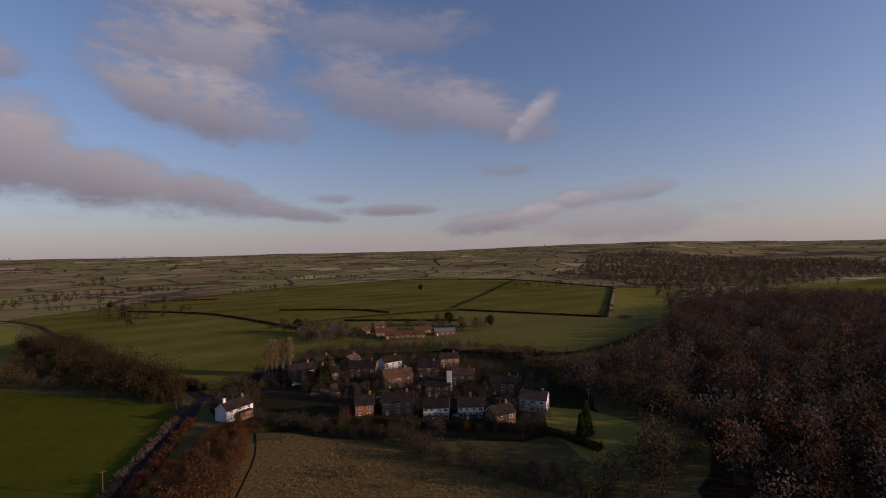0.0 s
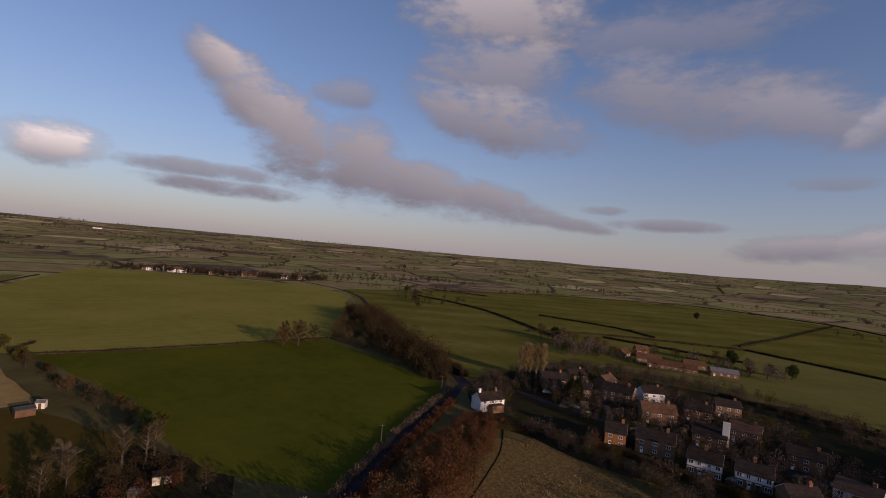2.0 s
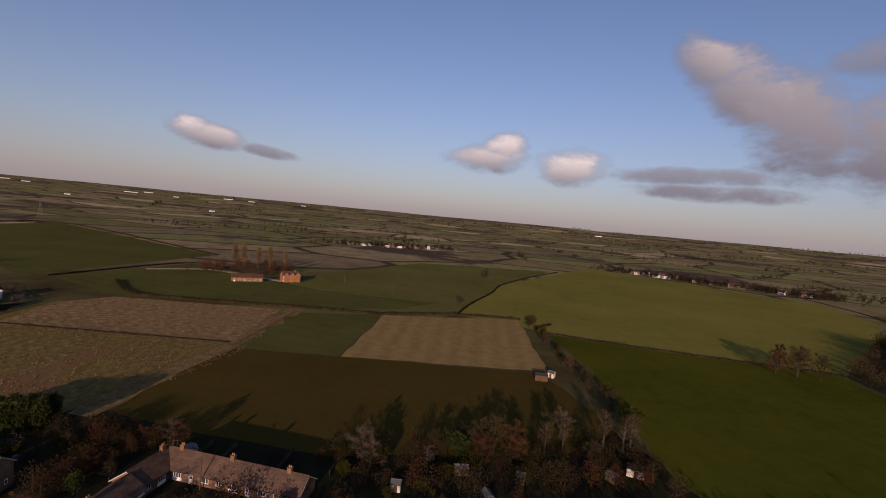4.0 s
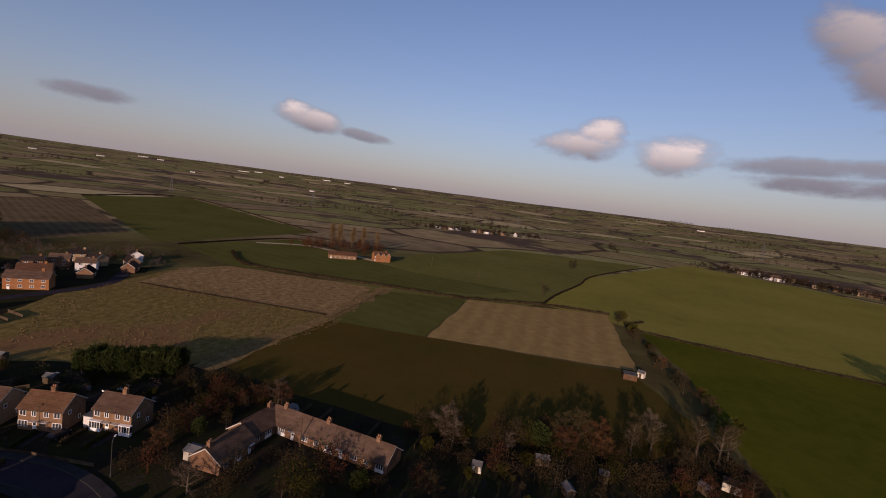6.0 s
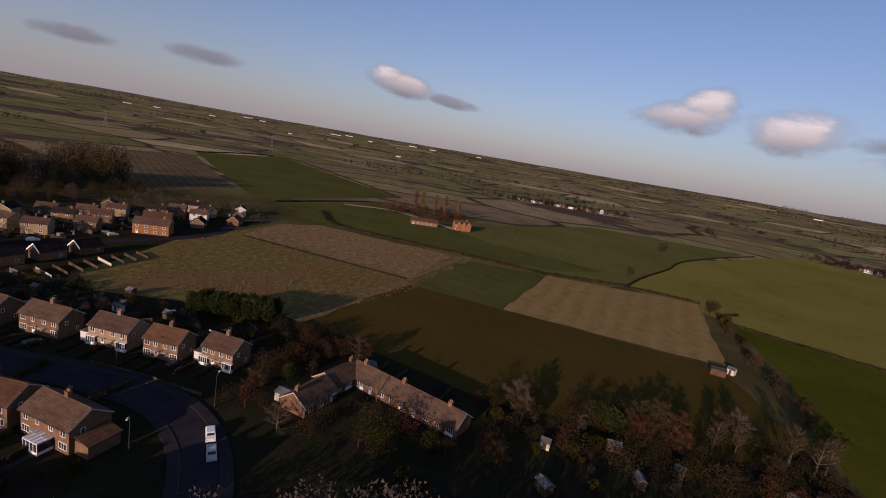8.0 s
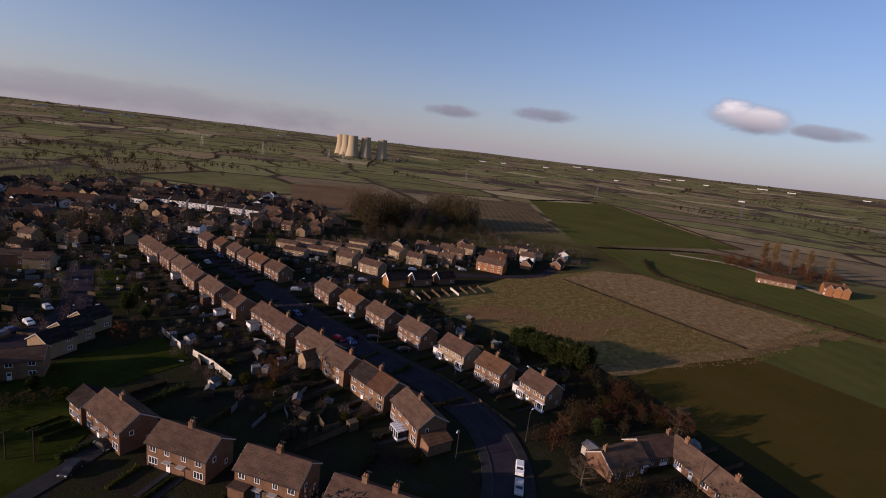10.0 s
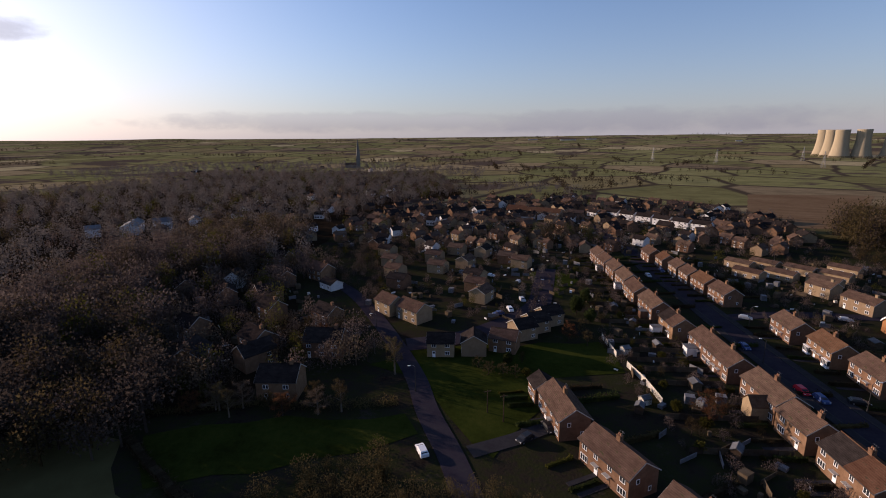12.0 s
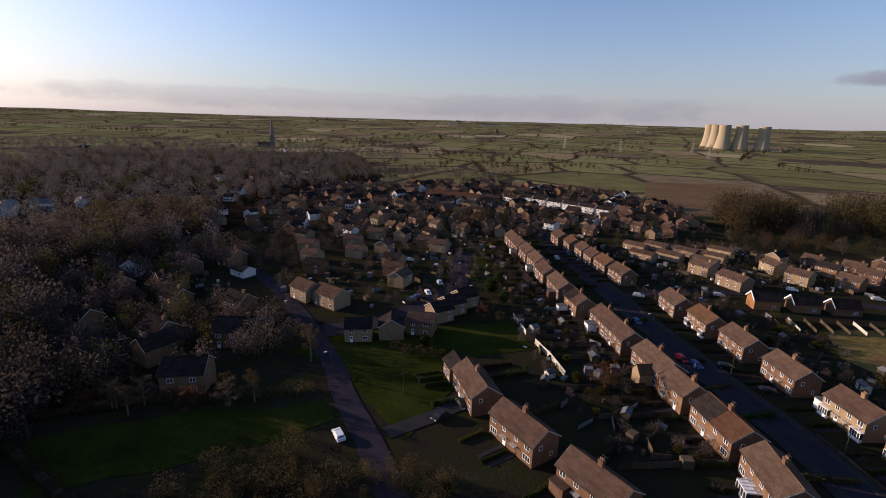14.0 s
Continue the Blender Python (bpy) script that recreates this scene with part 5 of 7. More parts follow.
PROTO = {
    "bare": [tree_kind("bare_tree", bare_tree(12, 5.0, 1500, 0.062), BARK, TWIGS, "bare brown winter tree with fine twigs"),
             tree_kind("bare_tree", bare_tree(12, 4.2, 1300, 0.062, trunk_share=0.14), BARK, TWIGS, "bare brown winter tree with fine twigs"),
             tree_kind("bare_tree", bare_tree(12, 5.8, 1700, 0.062, trunk_share=0.14), BARK, TWIGS, "spreading bare winter tree with grey limbs")],
    "rust": [tree_kind("bare_tree", bare_tree(10, 5.0, 1800, 0.075, trunk_share=0.10), BARK, TWIGS_RUST, "rust-brown bare tree with dense twigs")],
    "pale": [tree_kind("birch_tree", bare_tree(12, 3.4, 1200, 0.05, trunk_share=0.25), PALE_BARK, TWIGS, "leafless birch with pale trunk and fine brown twigs"),
             tree_kind("bare_tree", bare_tree(11, 4.8, 1600, 0.065, trunk_share=0.12), PALE_BARK, TWIGS_PALE, "sunlit tan bare winter tree")],
    "poplar": [tree_kind("poplar_tree", bare_tree(20, 1.7, 1200, 0.09, trunk_share=0.08, column=True), PALE_BARK, SUNLIT_POPLAR_TWIGS, "tall narrow leafless poplar tree", group="poplar row")],
    "shrub": [tree_kind("garden_shrub", bare_tree(4.0, 2.3, 700, 0.11, trunk_share=0.06), BARK, TWIGS, "bare brown twiggy garden shrub", "shrub", "garden shrubs"),
              tree_kind("garden_shrub", leafy(3.2, 1.9, 240, 0.36), BARK, OLIVE_LEAF, "olive green leafy garden shrub", "shrub", "garden shrubs")],
    "fir": [tree_kind("conifer_tree", leafy(14, 3.0, 900, 0.6, "cone"), BARK, EVERGREEN, "dense dark green conifer tree", group="conifers")],
    "ivy": [tree_kind("evergreen_tree", leafy(9, 3.4, 800, 0.55), BARK, EVERGREEN, "dark green rounded evergreen tree", group="evergreens"),
            tree_kind("evergreen_tree", leafy(6, 2.8, 520, 0.5), BARK, OLIVE_LEAF, "olive-yellow bushy evergreen in a garden", group="evergreens")],
}
NATURAL = {"bare": 12.0, "rust": 10.0, "pale": 12.0, "poplar": 20.0, "shrub": 4.0, "fir": 14.0, "ivy": 9.0}
USED = set()


def plant(kind, x, y, height, which=None, wide=1.0):
    """Stand a tree of that height at a place; the first of each kind is the built one itself, the rest are copies."""
    options = PROTO[kind]
    i = rng.randrange(len(options)) if which is None else which
    s = height / NATURAL[kind]
    m = pose(x, y, land(x, y), 0, 0, rng.uniform(0, 360)) @ Matrix.Diagonal((s * wide, s * wide, s, 1))
    if (kind, i) not in USED:
        USED.add((kind, i))
        options[i].matrix_basis = m
        return options[i]
    o = options[i].copy()
    made = {options[i]: o}
    scene.collection.objects.link(o)
    for c in options[i].children:
        k = c.copy()
        scene.collection.objects.link(k)
        k.parent = o
        k.matrix_parent_inverse = c.matrix_parent_inverse
    o.matrix_basis = m
    return o


def inside(x, y, poly):
    hit = False
    for (x0, y0), (x1, y1) in zip(poly, poly[1:] + poly[:1]):
        if (y0 > y) != (y1 > y) and x < (x1 - x0) * (y - y0) / (y1 - y0) + x0:
            hit = not hit
    return hit


def light_tree(sprays, seed):
    """Vertices of one woodland tree of height 1: trunk, and a crown of several rounded lobes made of small twig clumps (three per face)."""
    r = np.random.RandomState(seed)
    out = []
    for a in range(3):
        an = a * 2.1
        out += [(0.018 * math.cos(an), 0.018 * math.sin(an), 0), (0.018 * math.cos(an + 2.1), 0.018 * math.sin(an + 2.1), 0), (0, 0, 0.8)]
    lobes = []
    for i in range(7):
        a = 2.4 * i + r.uniform(-0.4, 0.4)
        out_by = (0.0 if i == 0 else r.uniform(0.12, 0.22))
        lobes.append((np.array([math.cos(a) * out_by, math.sin(a) * out_by, 0.72 if i == 0 else r.uniform(0.34, 0.70)]), r.uniform(0.14, 0.21)))
    size = 0.74 / sprays ** 0.5
    for i in range(sprays):
        c, rad = lobes[r.randint(7)]
        d = r.normal(size=3)
        d /= np.linalg.norm(d)
        p = c + d * rad * r.uniform(0.15, 1.0) ** 0.45 * np.array([1.0, 1.0, 1.15])
        w = d * 0.7 + np.array([0, 0, 0.4]) + r.normal(size=3) * 0.6
        w /= np.linalg.norm(w)
        s = np.cross(w, r.normal(size=3))
        s /= np.linalg.norm(s)
        ln, wd = size * r.uniform(0.7, 1.4), size * r.uniform(0.3, 0.55)
        out += [tuple(p - s * wd), tuple(p + s * wd), tuple(p + w * ln)]
    return np.array(out)


def grove(name, label, spots, material, sprays=90, category="wood", sink=0.12, others=(), slim=1.0):
    """Many woodland trees as one mass. spots: x, y, height. others: a few trees in further colours;
    slim: width of the crowns."""
    kinds = [light_tree(sprays, k) for k in range(6)]
    r = np.random.RandomState(5)
    verts, slots = [], []
    for x, y, h in spots:
        base = kinds[r.randint(6)]
        a = r.uniform(0, 6.28)
        f = slim * h * r.uniform(0.85, 1.25) * (1 + 2.2 * max(0.0, sink - 0.12))
        c, s = math.cos(a) * f, math.sin(a) * f
        turned = np.stack([base[:, 0] * c - base[:, 1] * s + x, base[:, 0] * s + base[:, 1] * c + y, np.maximum(base[:, 2] - sink, -0.02) * h / (1 - sink) + land(x, y)], 1)
        verts.append(turned)
        slots += [r.randint(len(others)) + 1 if others and r.uniform() < 0.3 else 0] * (len(base) // 3)
    v = np.concatenate(verts)
    me = bpy.data.meshes.new(name)
    me.from_pydata(v.tolist(), [], np.arange(len(v)).reshape(-1, 3).tolist())
    for m in (material, *others):
        me.materials.append(m)
    if others:
        me.polygons.foreach_set("material_index", slots)
    return tagged(new(name, me), label, category, kind="stuff")


def scatter(poly, step, low, high, keep=1.0, avoid=()):
    xs, ys = [p[0] for p in poly], [p[1] for p in poly]
    out = []
    y = min(ys)
    while y < max(ys):
        x = min(xs)
        while x < max(xs):
            px, py = x + rng.uniform(-0.5, 0.5) * step, y + rng.uniform(-0.5, 0.5) * step
            if rng.random() < keep and inside(px, py, poly) and all(math.hypot(px - ax, py - ay) > ar for ax, ay, ar in avoid):
                out.append((px, py, rng.uniform(low, high)))
            x += step
        y += step
    return out


# houses already standing, so that trees and further houses keep clear of them
STANDING = [(o.matrix_basis.translation.x, o.matrix_basis.translation.y, 9.0) for o in scene.objects if o.parent is None and o.get("category") in ("house", "bungalow")]
ROADWAY = [(p.x, p.y, 6.0) for line in (MAIN, LANE) for p in resample(line, 6.0)]

# further estate houses, copied from a handful of builds
VILLAGE = [plain_house(8.4, 6.8, 4.5, 6.7, w, r, lab, "village houses", small=True) for w, r, lab in (
    (BRICK, TILE_BROWN, "brick village house with brown tiled roof"), (RENDER_WHITE, TILE_DARK, "white rendered village house with slate roof"),
    (PALE_BRICK, TILE_BROWN, "buff brick village house with brown roof"), (BRICK, TILE_DARK, "brick village house with slate roof"), (ORANGE_BRICK, TILE_RED, "orange brick village house with red tiles"))]
first = [True] * len(VILLAGE)


AFAR = []


def settle(spots, weights):
    for x, y, b in spots:
        if math.hypot(x, y) > 345:
            AFAR.append((x, y, b))
            continue
        i = rng.choices(range(len(VILLAGE)), weights)[0]
        m = pose(x, y, land(x, y), 0, 0, 90 - b) @ Matrix.Diagonal((0.88, 0.88, 0.9, 1))
        if first[i]:
            first[i] = False
            VILLAGE[i].matrix_basis = m
        else:
            copy_thing(VILLAGE[i], pose(x, y, land(x, y), 0, 0, 90 - b))


ESTATE = [(-20, -262), (60, -250), (120, -262), (150, -330), (120, -470), (-30, -520), (-150, -470), (-190, -395), (-110, -330), (-80, -275), (-66, -275)]
spots = [(x, y, rng.choice((-40, -46, 50, 44, 10, -80)) + rng.uniform(-6, 6)) for x, y, _ in scatter(ESTATE, 15.0, 0, 1, 0.86, STANDING + ROADWAY)]
settle(spots, (4, 0.7, 4, 4, 0.3))
EDGE = [(-84, -278), (-110, -330), (-150, -384), (-178, -350), (-160, -290), (-136, -268)]
spots = [(x, y, rng.choice((-40, 50, 44, 10)) + rng.uniform(-6, 6)) for x, y, _ in scatter(EDGE, 17, 0, 1, 0.75, STANDING + ROADWAY)]
settle(spots, (4, 0.7, 4, 3, 0.5))
SOUTH_EAST = [(120, -150), (170, -130), (260, -230), (330, -420), (300, -640), (160, -640), (150, -330), (125, -260)]
spots = [(x, y, rng.uniform(-90, 90)) for x, y, _ in scatter(SOUTH_EAST, 25, 0, 1, 0.7, STANDING + ROADWAY)]
settle(spots, (4, 0.9, 1.5, 6, 0))
FAR_TOWN = [(300, -700), (520, -620), (760, -760), (720, -1050), (420, -1050), (180, -820)]
spots = [(x, y, rng.uniform(-90, 90)) for x, y, _ in scatter(FAR_TOWN, 62, 0, 1, 0.7)]
settle(spots, (4, 2, 1, 6, 1))
settle([(-725 + 150 * u + rng.uniform(-14, 14), 433 + 165 * u + rng.uniform(-14, 14), 40 + rng.uniform(-30, 30)) for u in [i / 34 + rng.gauss(0, 0.02) for i in range(35)]], (2, 4, 2, 2, 1))
settle([(-850 - 60 * u + rng.uniform(-10, 10), -40 + 150 * u + rng.uniform(-10, 10), rng.uniform(-60, 60)) for u in [i / 11 for i in range(12)]], (2, 5, 1, 2, 1))
settle([(330 + 90 * u + rng.uniform(-25, 25), 395 + 60 * u + rng.uniform(-25, 25), rng.uniform(-60, 60)) for u in [i / 9 for i in range(10)]], (2, 5, 1, 3, 1))

# the farthest houses, past counting
g = Geo()
for x, y, b in AFAR:
    t = math.radians(90 - b)
    c, s = math.cos(t), math.sin(t)
    L, D, e, r = rng.uniform(7, 12), rng.uniform(6, 8), rng.uniform(3.2, 4.9), 0
    r = e + rng.uniform(1.8, 2.8)
    wl, rf = rng.choices((0, 1, 2), (2, 4, 2) if x < -500 else (6, 1.3, 3))[0], rng.choice((3, 3, 4))
    at = lambda u, v, z: (x + u * c - v * s, y + u * s + v * c, z + land(x, y))
    g.add([at(u, v, z) for z in (0, e) for u, v in ((-L / 2, -D / 2), (L / 2, -D / 2), (L / 2, D / 2), (-L / 2, D / 2))] + [at(-L / 2, 0, r), at(L / 2, 0, r)],
          [(0, 1, 5, 4), (1, 2, 6, 5), (2, 3, 7, 6), (3, 0, 4, 7), (4, 7, 8), (5, 9, 6)], wl)
    o = 0.35
    zo = e - (r - e) / (D / 2) * o
    for sg in (-1, 1):
        pts = [at(-L / 2 - o, sg * (D / 2 + o), zo), at(L / 2 + o, sg * (D / 2 + o), zo), at(L / 2 + o, 0, r), at(-L / 2 - o, 0, r)]
        g.add(pts + [(p[0], p[1], p[2] + 0.2) for p in pts], [(0, 1, 2, 3), (4, 5, 6, 7), (0, 1, 5, 4), (1, 2, 6, 5), (3, 0, 4, 7)], rf)
        for z in ([1.4, 3.7] if e > 4.4 else [1.4]):
            for u in (-0.28, 0.05, 0.32):
                y0, y1 = sg * (D / 2), sg * (D / 2 + 0.06)
                g.add([at(u * L - 0.7, y1, z - 0.6), at(u * L + 0.7, y1, z - 0.6), at(u * L + 0.7, y1, z + 0.6), at(u * L - 0.7, y1, z + 0.6), at(u * L - 0.7, y0, z - 0.6), at(u * L + 0.7, y0, z - 0.6), at(u * L + 0.7, y0, z + 0.6), at(u * L - 0.7, y0, z + 0.6)],
                      [(0, 1, 2, 3), (0, 1, 5, 4), (2, 3, 7, 6), (1, 2, 6, 5), (3, 0, 4, 7)], 5)
    cx = L * rng.choice((-0.3, 0.0, 0.3))
    g.add([at(cx + u, v, z) for z in (r - 0.6, r + 1.0) for u, v in ((-0.4, -0.4), (0.4, -0.4), (0.4, 0.4), (-0.4, 0.4))], [(4, 5, 6, 7), (0, 1, 5, 4), (1, 2, 6, 5), (2, 3, 7, 6), (3, 0, 4, 7)], 0)
tagged(new("far_houses", mesh_of("far_houses", g, [BRICK, RENDER_WHITE, PALE_BRICK, TILE_DARK, TILE_BROWN, GLASS])), "distant brick and white houses with tiled roofs", "houses", kind="stuff")

# woods
EAST_WOOD = [(100, 205), (128, 255), (205, 360), (255, 437), (402, 556), (520, 500), (420, 200), (200, -10), (95, 20), (72, 60), (80, 108), (104, 146), (124, 190)]
grove("bare_woodland", "dense brown leafless woodland filling the valley", scatter(EAST_WOOD, 8.5, 10, 20, 0.95), DARK_TWIGS, 190, others=(WOOD_TWIGS, TWIGS_RUST, HEDGE))
HILL_WOOD = [(255, 440), (402, 560), (520, 640), (700, 760), (1159, 960), (1500, 1500), (1150, 2300), (820, 2100), (560, 1500), (380, 1200), (400, 760), (320, 560)]
grove("hill_woodland", "brown woods on the far hillside", scatter(HILL_WOOD, 16, 9, 16, 0.85), DARK_TWIGS, 56, others=(HEDGE, WOOD_TWIGS))
SOUTH_WOOD = [(112, -232), (130, -150), (150, -70), (330, -90), (640, -420), (600, -800), (200, -860), (90, -560), (150, -420), (165, -300)]
grove("bare_woodland", "dark leafless woodland among southern houses", scatter(SOUTH_WOOD, 10.5, 8, 16, 0.9, [s for s in STANDING] + [(o.matrix_basis.translation.x, o.matrix_basis.translation.y, 7.5) for o in scene.objects if o.parent is None and o.get("group") == "village houses"]), HAZED_TWIGS, 150, others=(WOOD_TWIGS, OLIVE_LEAF, TWIGS_PALE, HEDGE))
LANE_WOOD = [(70, -100), (92, -84), (140, -66), (200, -100), (165, -135), (130, -200), (112, -228), (88, -196), (112, -190), (92, -150), (66, -142), (48, -134), (44, -122), (56, -112)]
grove("bare_woodland", "dark leafless trees round the lane houses", scatter(LANE_WOOD, 5.0, 5, 13, 0.9, [(x, y, 4.8) for x, y, _ in STANDING]), WOOD_TWIGS, 340, others=(TWIGS_PALE, OLIVE_LEAF, DARK_TWIGS, HEDGE))
# Added to shade the lane green; its eastern half lies out of view.
SHADE_WOOD = [(80, -72), (98, -58), (150, -50), (176, -112), (112, -114), (88, -100)]
grove("bare_woodland", "tall bare trees added to shade the lane green", scatter(SHADE_WOOD, 5.5, 13, 20, 0.9, STANDING), DARK_TWIGS, 480, others=(WOOD_TWIGS, HEDGE, TWIGS))
# Trees below the view, added to throw shade over the gardens beyond.
UNSEEN_SHADE_WOOD = [(-62, -26), (-30, -26), (0, -10), (6, 50), (-20, 74), (-54, 88), (-64, 78), (-66, 40)]
grove("garden_trees", "unseen bare trees added to shade the near gardens", scatter(UNSEEN_SHADE_WOOD, 6.0, 9, 15, 0.95, [(0, 0, 25)]), WOOD_TWIGS, 220)
# Out of view; put here to darken the road bend and the corner houses.
UNSEEN_ROAD_TREES = [(-50, -34), (-44, -50), (-24, -62), (-16, -54), (-22, -28), (-40, -24)]
grove("garden_trees", "unseen bare trees added to shade the bend of the road", scatter(UNSEEN_ROAD_TREES, 5.0, 6, 11, 0.9, [(x, y, 6.5) for x, y, _ in STANDING]), WOOD_TWIGS, 240)
BACK_TREES = [(-54, -78), (-44, -160), (-28, -262), (-12, -262), (-20, -160), (-22, -112), (-34, -80)]
grove("garden_trees", "low bare trees and shrubs in back gardens", scatter(BACK_TREES, 4.2, 1.2, 4.5, 0.62, [(x, y, 6.0) for x, y, _ in STANDING]), WOOD_TWIGS, 420, sink=0.24, others=(HEDGE, OLIVE_LEAF, TWIGS))
EAST_GARDENS = [(-98, -60), (-112, -62), (-120, -146), (-112, -158), (-100, -190), (-84, -270), (-72, -270), (-90, -170)]
grove("garden_trees", "low bare trees and shrubs behind the semis", scatter(EAST_GARDENS, 4.2, 1.2, 5.0, 0.62, [(x, y, 6.0) for x, y, _ in STANDING]), WOOD_TWIGS, 420, sink=0.24, others=(HEDGE, OLIVE_LEAF, TWIGS))
CLOSE_TREES = [(62, -150), (70, -172), (20, -260), (-22, -262), (-16, -200), (-8, -160), (14, -156)]
grove("garden_trees", "bare trees between the close houses", scatter(CLOSE_TREES, 5.6, 2, 6, 0.42, [(x, y, 5.2) for x, y, _ in STANDING]), WOOD_TWIGS, 300, sink=0.15, others=(HEDGE, OLIVE_LEAF, HAZED_TWIGS))
LANE_SIDE = [(64, -164), (112, -222), (124, -280), (60, -282), (30, -268), (60, -232), (72, -206), (58, -180)]
grove("garden_trees", "bare trees between the lane and the close", scatter(LANE_SIDE, 5.6, 3, 8, 0.75, [(x, y, 5.4) for x, y, _ in STANDING]), DARK_TWIGS, 260, sink=0.15, others=(HEDGE, OLIVE_LEAF, WOOD_TWIGS))
LANE_EAST = [(112, -104), (180, -96), (210, -200), (146, -236), (134, -190), (150, -150), (126, -132)]
grove("bare_woodland", "tall bare trees behind the lane houses", scatter(LANE_EAST, 6.5, 15, 23, 0.95, [(x, y, 5.4) for x, y, _ in STANDING]), WOOD_TWIGS, 480, others=(TWIGS_PALE, HEDGE, OLIVE_LEAF, DARK_TWIGS))
grove("garden_trees", "bare trees between houses at the estate edge", scatter(EDGE, 8, 3, 9, 0.7, [(x, y, 6) for x, y, _ in STANDING]), WOOD_TWIGS, 160, sink=0.15, others=(HEDGE, OLIVE_LEAF, TWIGS_PALE))
SCHOOL_TREES = [(2, -278), (-32, -292), (-36, -322), (-4, -326), (12, -300)]
grove("garden_trees", "tall dark trees before the school", scatter(SCHOOL_TREES, 7, 7, 13, 0.9, [(x, y, 5) for x, y, _ in STANDING]), HEDGE, 240, others=(EVERGREEN, DARK_TWIGS))
WEST_CLUTTER = [(-96, -195), (-170, -186), (-250, -196), (-260, -215), (-180, -230), (-150, -262), (-90, -268)]
grove("garden_trees", "bare trees between the western terraces", scatter(WEST_CLUTTER, 6.0, 2, 7, 0.7, [(x, y, 6.5) for x, y, _ in STANDING]), WOOD_TWIGS, 240, sink=0.15, others=(HEDGE, OLIVE_LEAF, TWIGS_PALE))
grove("village_trees", "bare trees round far villages", [(-725 + 150 * u + rng.gauss(0, 22), 433 + 165 * u + rng.gauss(0, 22), rng.uniform(6, 12)) for u in np.linspace(-0.15, 1.15, 380)] + [(-850 - 60 * u + rng.gauss(0, 18), -40 + 150 * u + rng.gauss(0, 18), rng.uniform(6, 12)) for u in np.linspace(-0.3, 1.2, 150)] + [(330 + 90 * u + rng.gauss(0, 25), 395 + 60 * u + rng.gauss(0, 25), rng.uniform(7, 13)) for u in np.linspace(-0.3, 1.2, 120)], FAR_HEDGE, 80)
FRONT_GARDENS = [(-84, -64), (-88, -64), (-84, -170), (-70, -268), (-62, -268), (-76, -180)]
grove("front_shrubs", "low dark shrubs in front gardens", scatter(FRONT_GARDENS, 3.4, 0.8, 2.2, 0.5, [(x, y, 5.2) for x, y, _ in STANDING]), WOOD_TWIGS, 160, sink=0.26)
BUNGALOW_TREES = [(-96, -30), (-92, -4), (-96, 10), (-100, 84), (-126, 84), (-120, 0), (-112, -6), (-104, 2), (-88, 4), (-74, -30), (-74, -44), (-84, -46)]
grove("garden_trees", "brown bare trees and thickets round the bungalows", scatter(BUNGALOW_TREES, 4.4, 3, 9, 0.75, [(-100.8, -20.6, 9), (-98, -12, 8), (-96, -8, 7), (-103, -30, 8), (-90, -40, 7), (-100, -39, 7)]), TWIGS, 480, sink=0.18, others=(HEDGE, OLIVE_LEAF, TWIGS_RUST))
CORNER_TREES = [(-82, -46), (-78, -60), (-98, -52), (-110, -46), (-120, -36), (-128, -62), (-116, -74), (-104, -58), (-92, -58)]
grove("garden_trees", "brown bare trees beyond the corner semis", scatter(CORNER_TREES, 4.0, 3.5, 7.5, 0.95, [(x, y, 6) for x, y, _ in STANDING]), TWIGS, 520, sink=0.18, others=(HEDGE, OLIVE_LEAF, TWIGS_RUST))
NEAR_THICKET = [(-4, -74), (4, -60), (40, -52), (52, -66), (30, -84), (24, -72), (10, -76)]
grove("thicket", "brown thicket below the corner semis", scatter(NEAR_THICKET, 3.4, 3, 6.5, 0.85, [(23, -86, 5)]), TWIGS, 480, sink=0.22)
THICKET_BAND = [(-58, 176), (-8, 166), (28, 140), (66, 108), (58, 100), (20, 128), (-8, 154), (-40, 168)]
grove("thicket", "dark thicket between scrub field and hamlet", scatter(THICKET_BAND, 3.6, 3, 8, 0.9), DARK_TWIGS, 380, sink=0.2, others=(HEDGE, TWIGS, OLIVE_LEAF))
RUST_SCRUB = [(-66, 176), (-54, 172), (-48, 144), (-47, 112), (-58, 96), (-64, 120), (-68, 150)]
grove("thicket", "rust-brown bramble scrub beside the lane", scatter(RUST_SCRUB, 2.8, 2.5, 6.0, 0.95), TWIGS_RUST, 480, sink=0.26)
TALL_SCRUB = [(-60, 78), (-58, 104), (-52, 128), (-42, 126), (-38, 96), (-44, 72)]
grove("thicket", "tall brown bare trees beside the lane hedge", scatter(TALL_SCRUB, 4.6, 6, 12, 0.9), TWIGS_RUST, 480, sink=0.16, others=(TWIGS, HEDGE))
EAST_SCRUB = [(50, 120), (64, 110), (98, 140), (122, 192), (112, 240), (70, 216), (74, 182), (96, 150), (60, 130)]
grove("thicket", "bare scrub trees round the small meadows", scatter(EAST_SCRUB, 5.5, 8, 18, 0.85), DARK_TWIGS, 280, sink=0.1, others=(HEDGE, WOOD_TWIGS, TWIGS))
TOWN_WOOD = [(180, -830), (640, -640), (980, -760), (1000, -1150), (420, -1200), (120, -1000), (60, -560), (-40, -540), (-60, -640), (80, -700)]
grove("bare_woodland", "dark winter trees round the distant town", scatter(TOWN_WOOD, 19, 8, 15, 0.75), HAZED_TWIGS, 80)
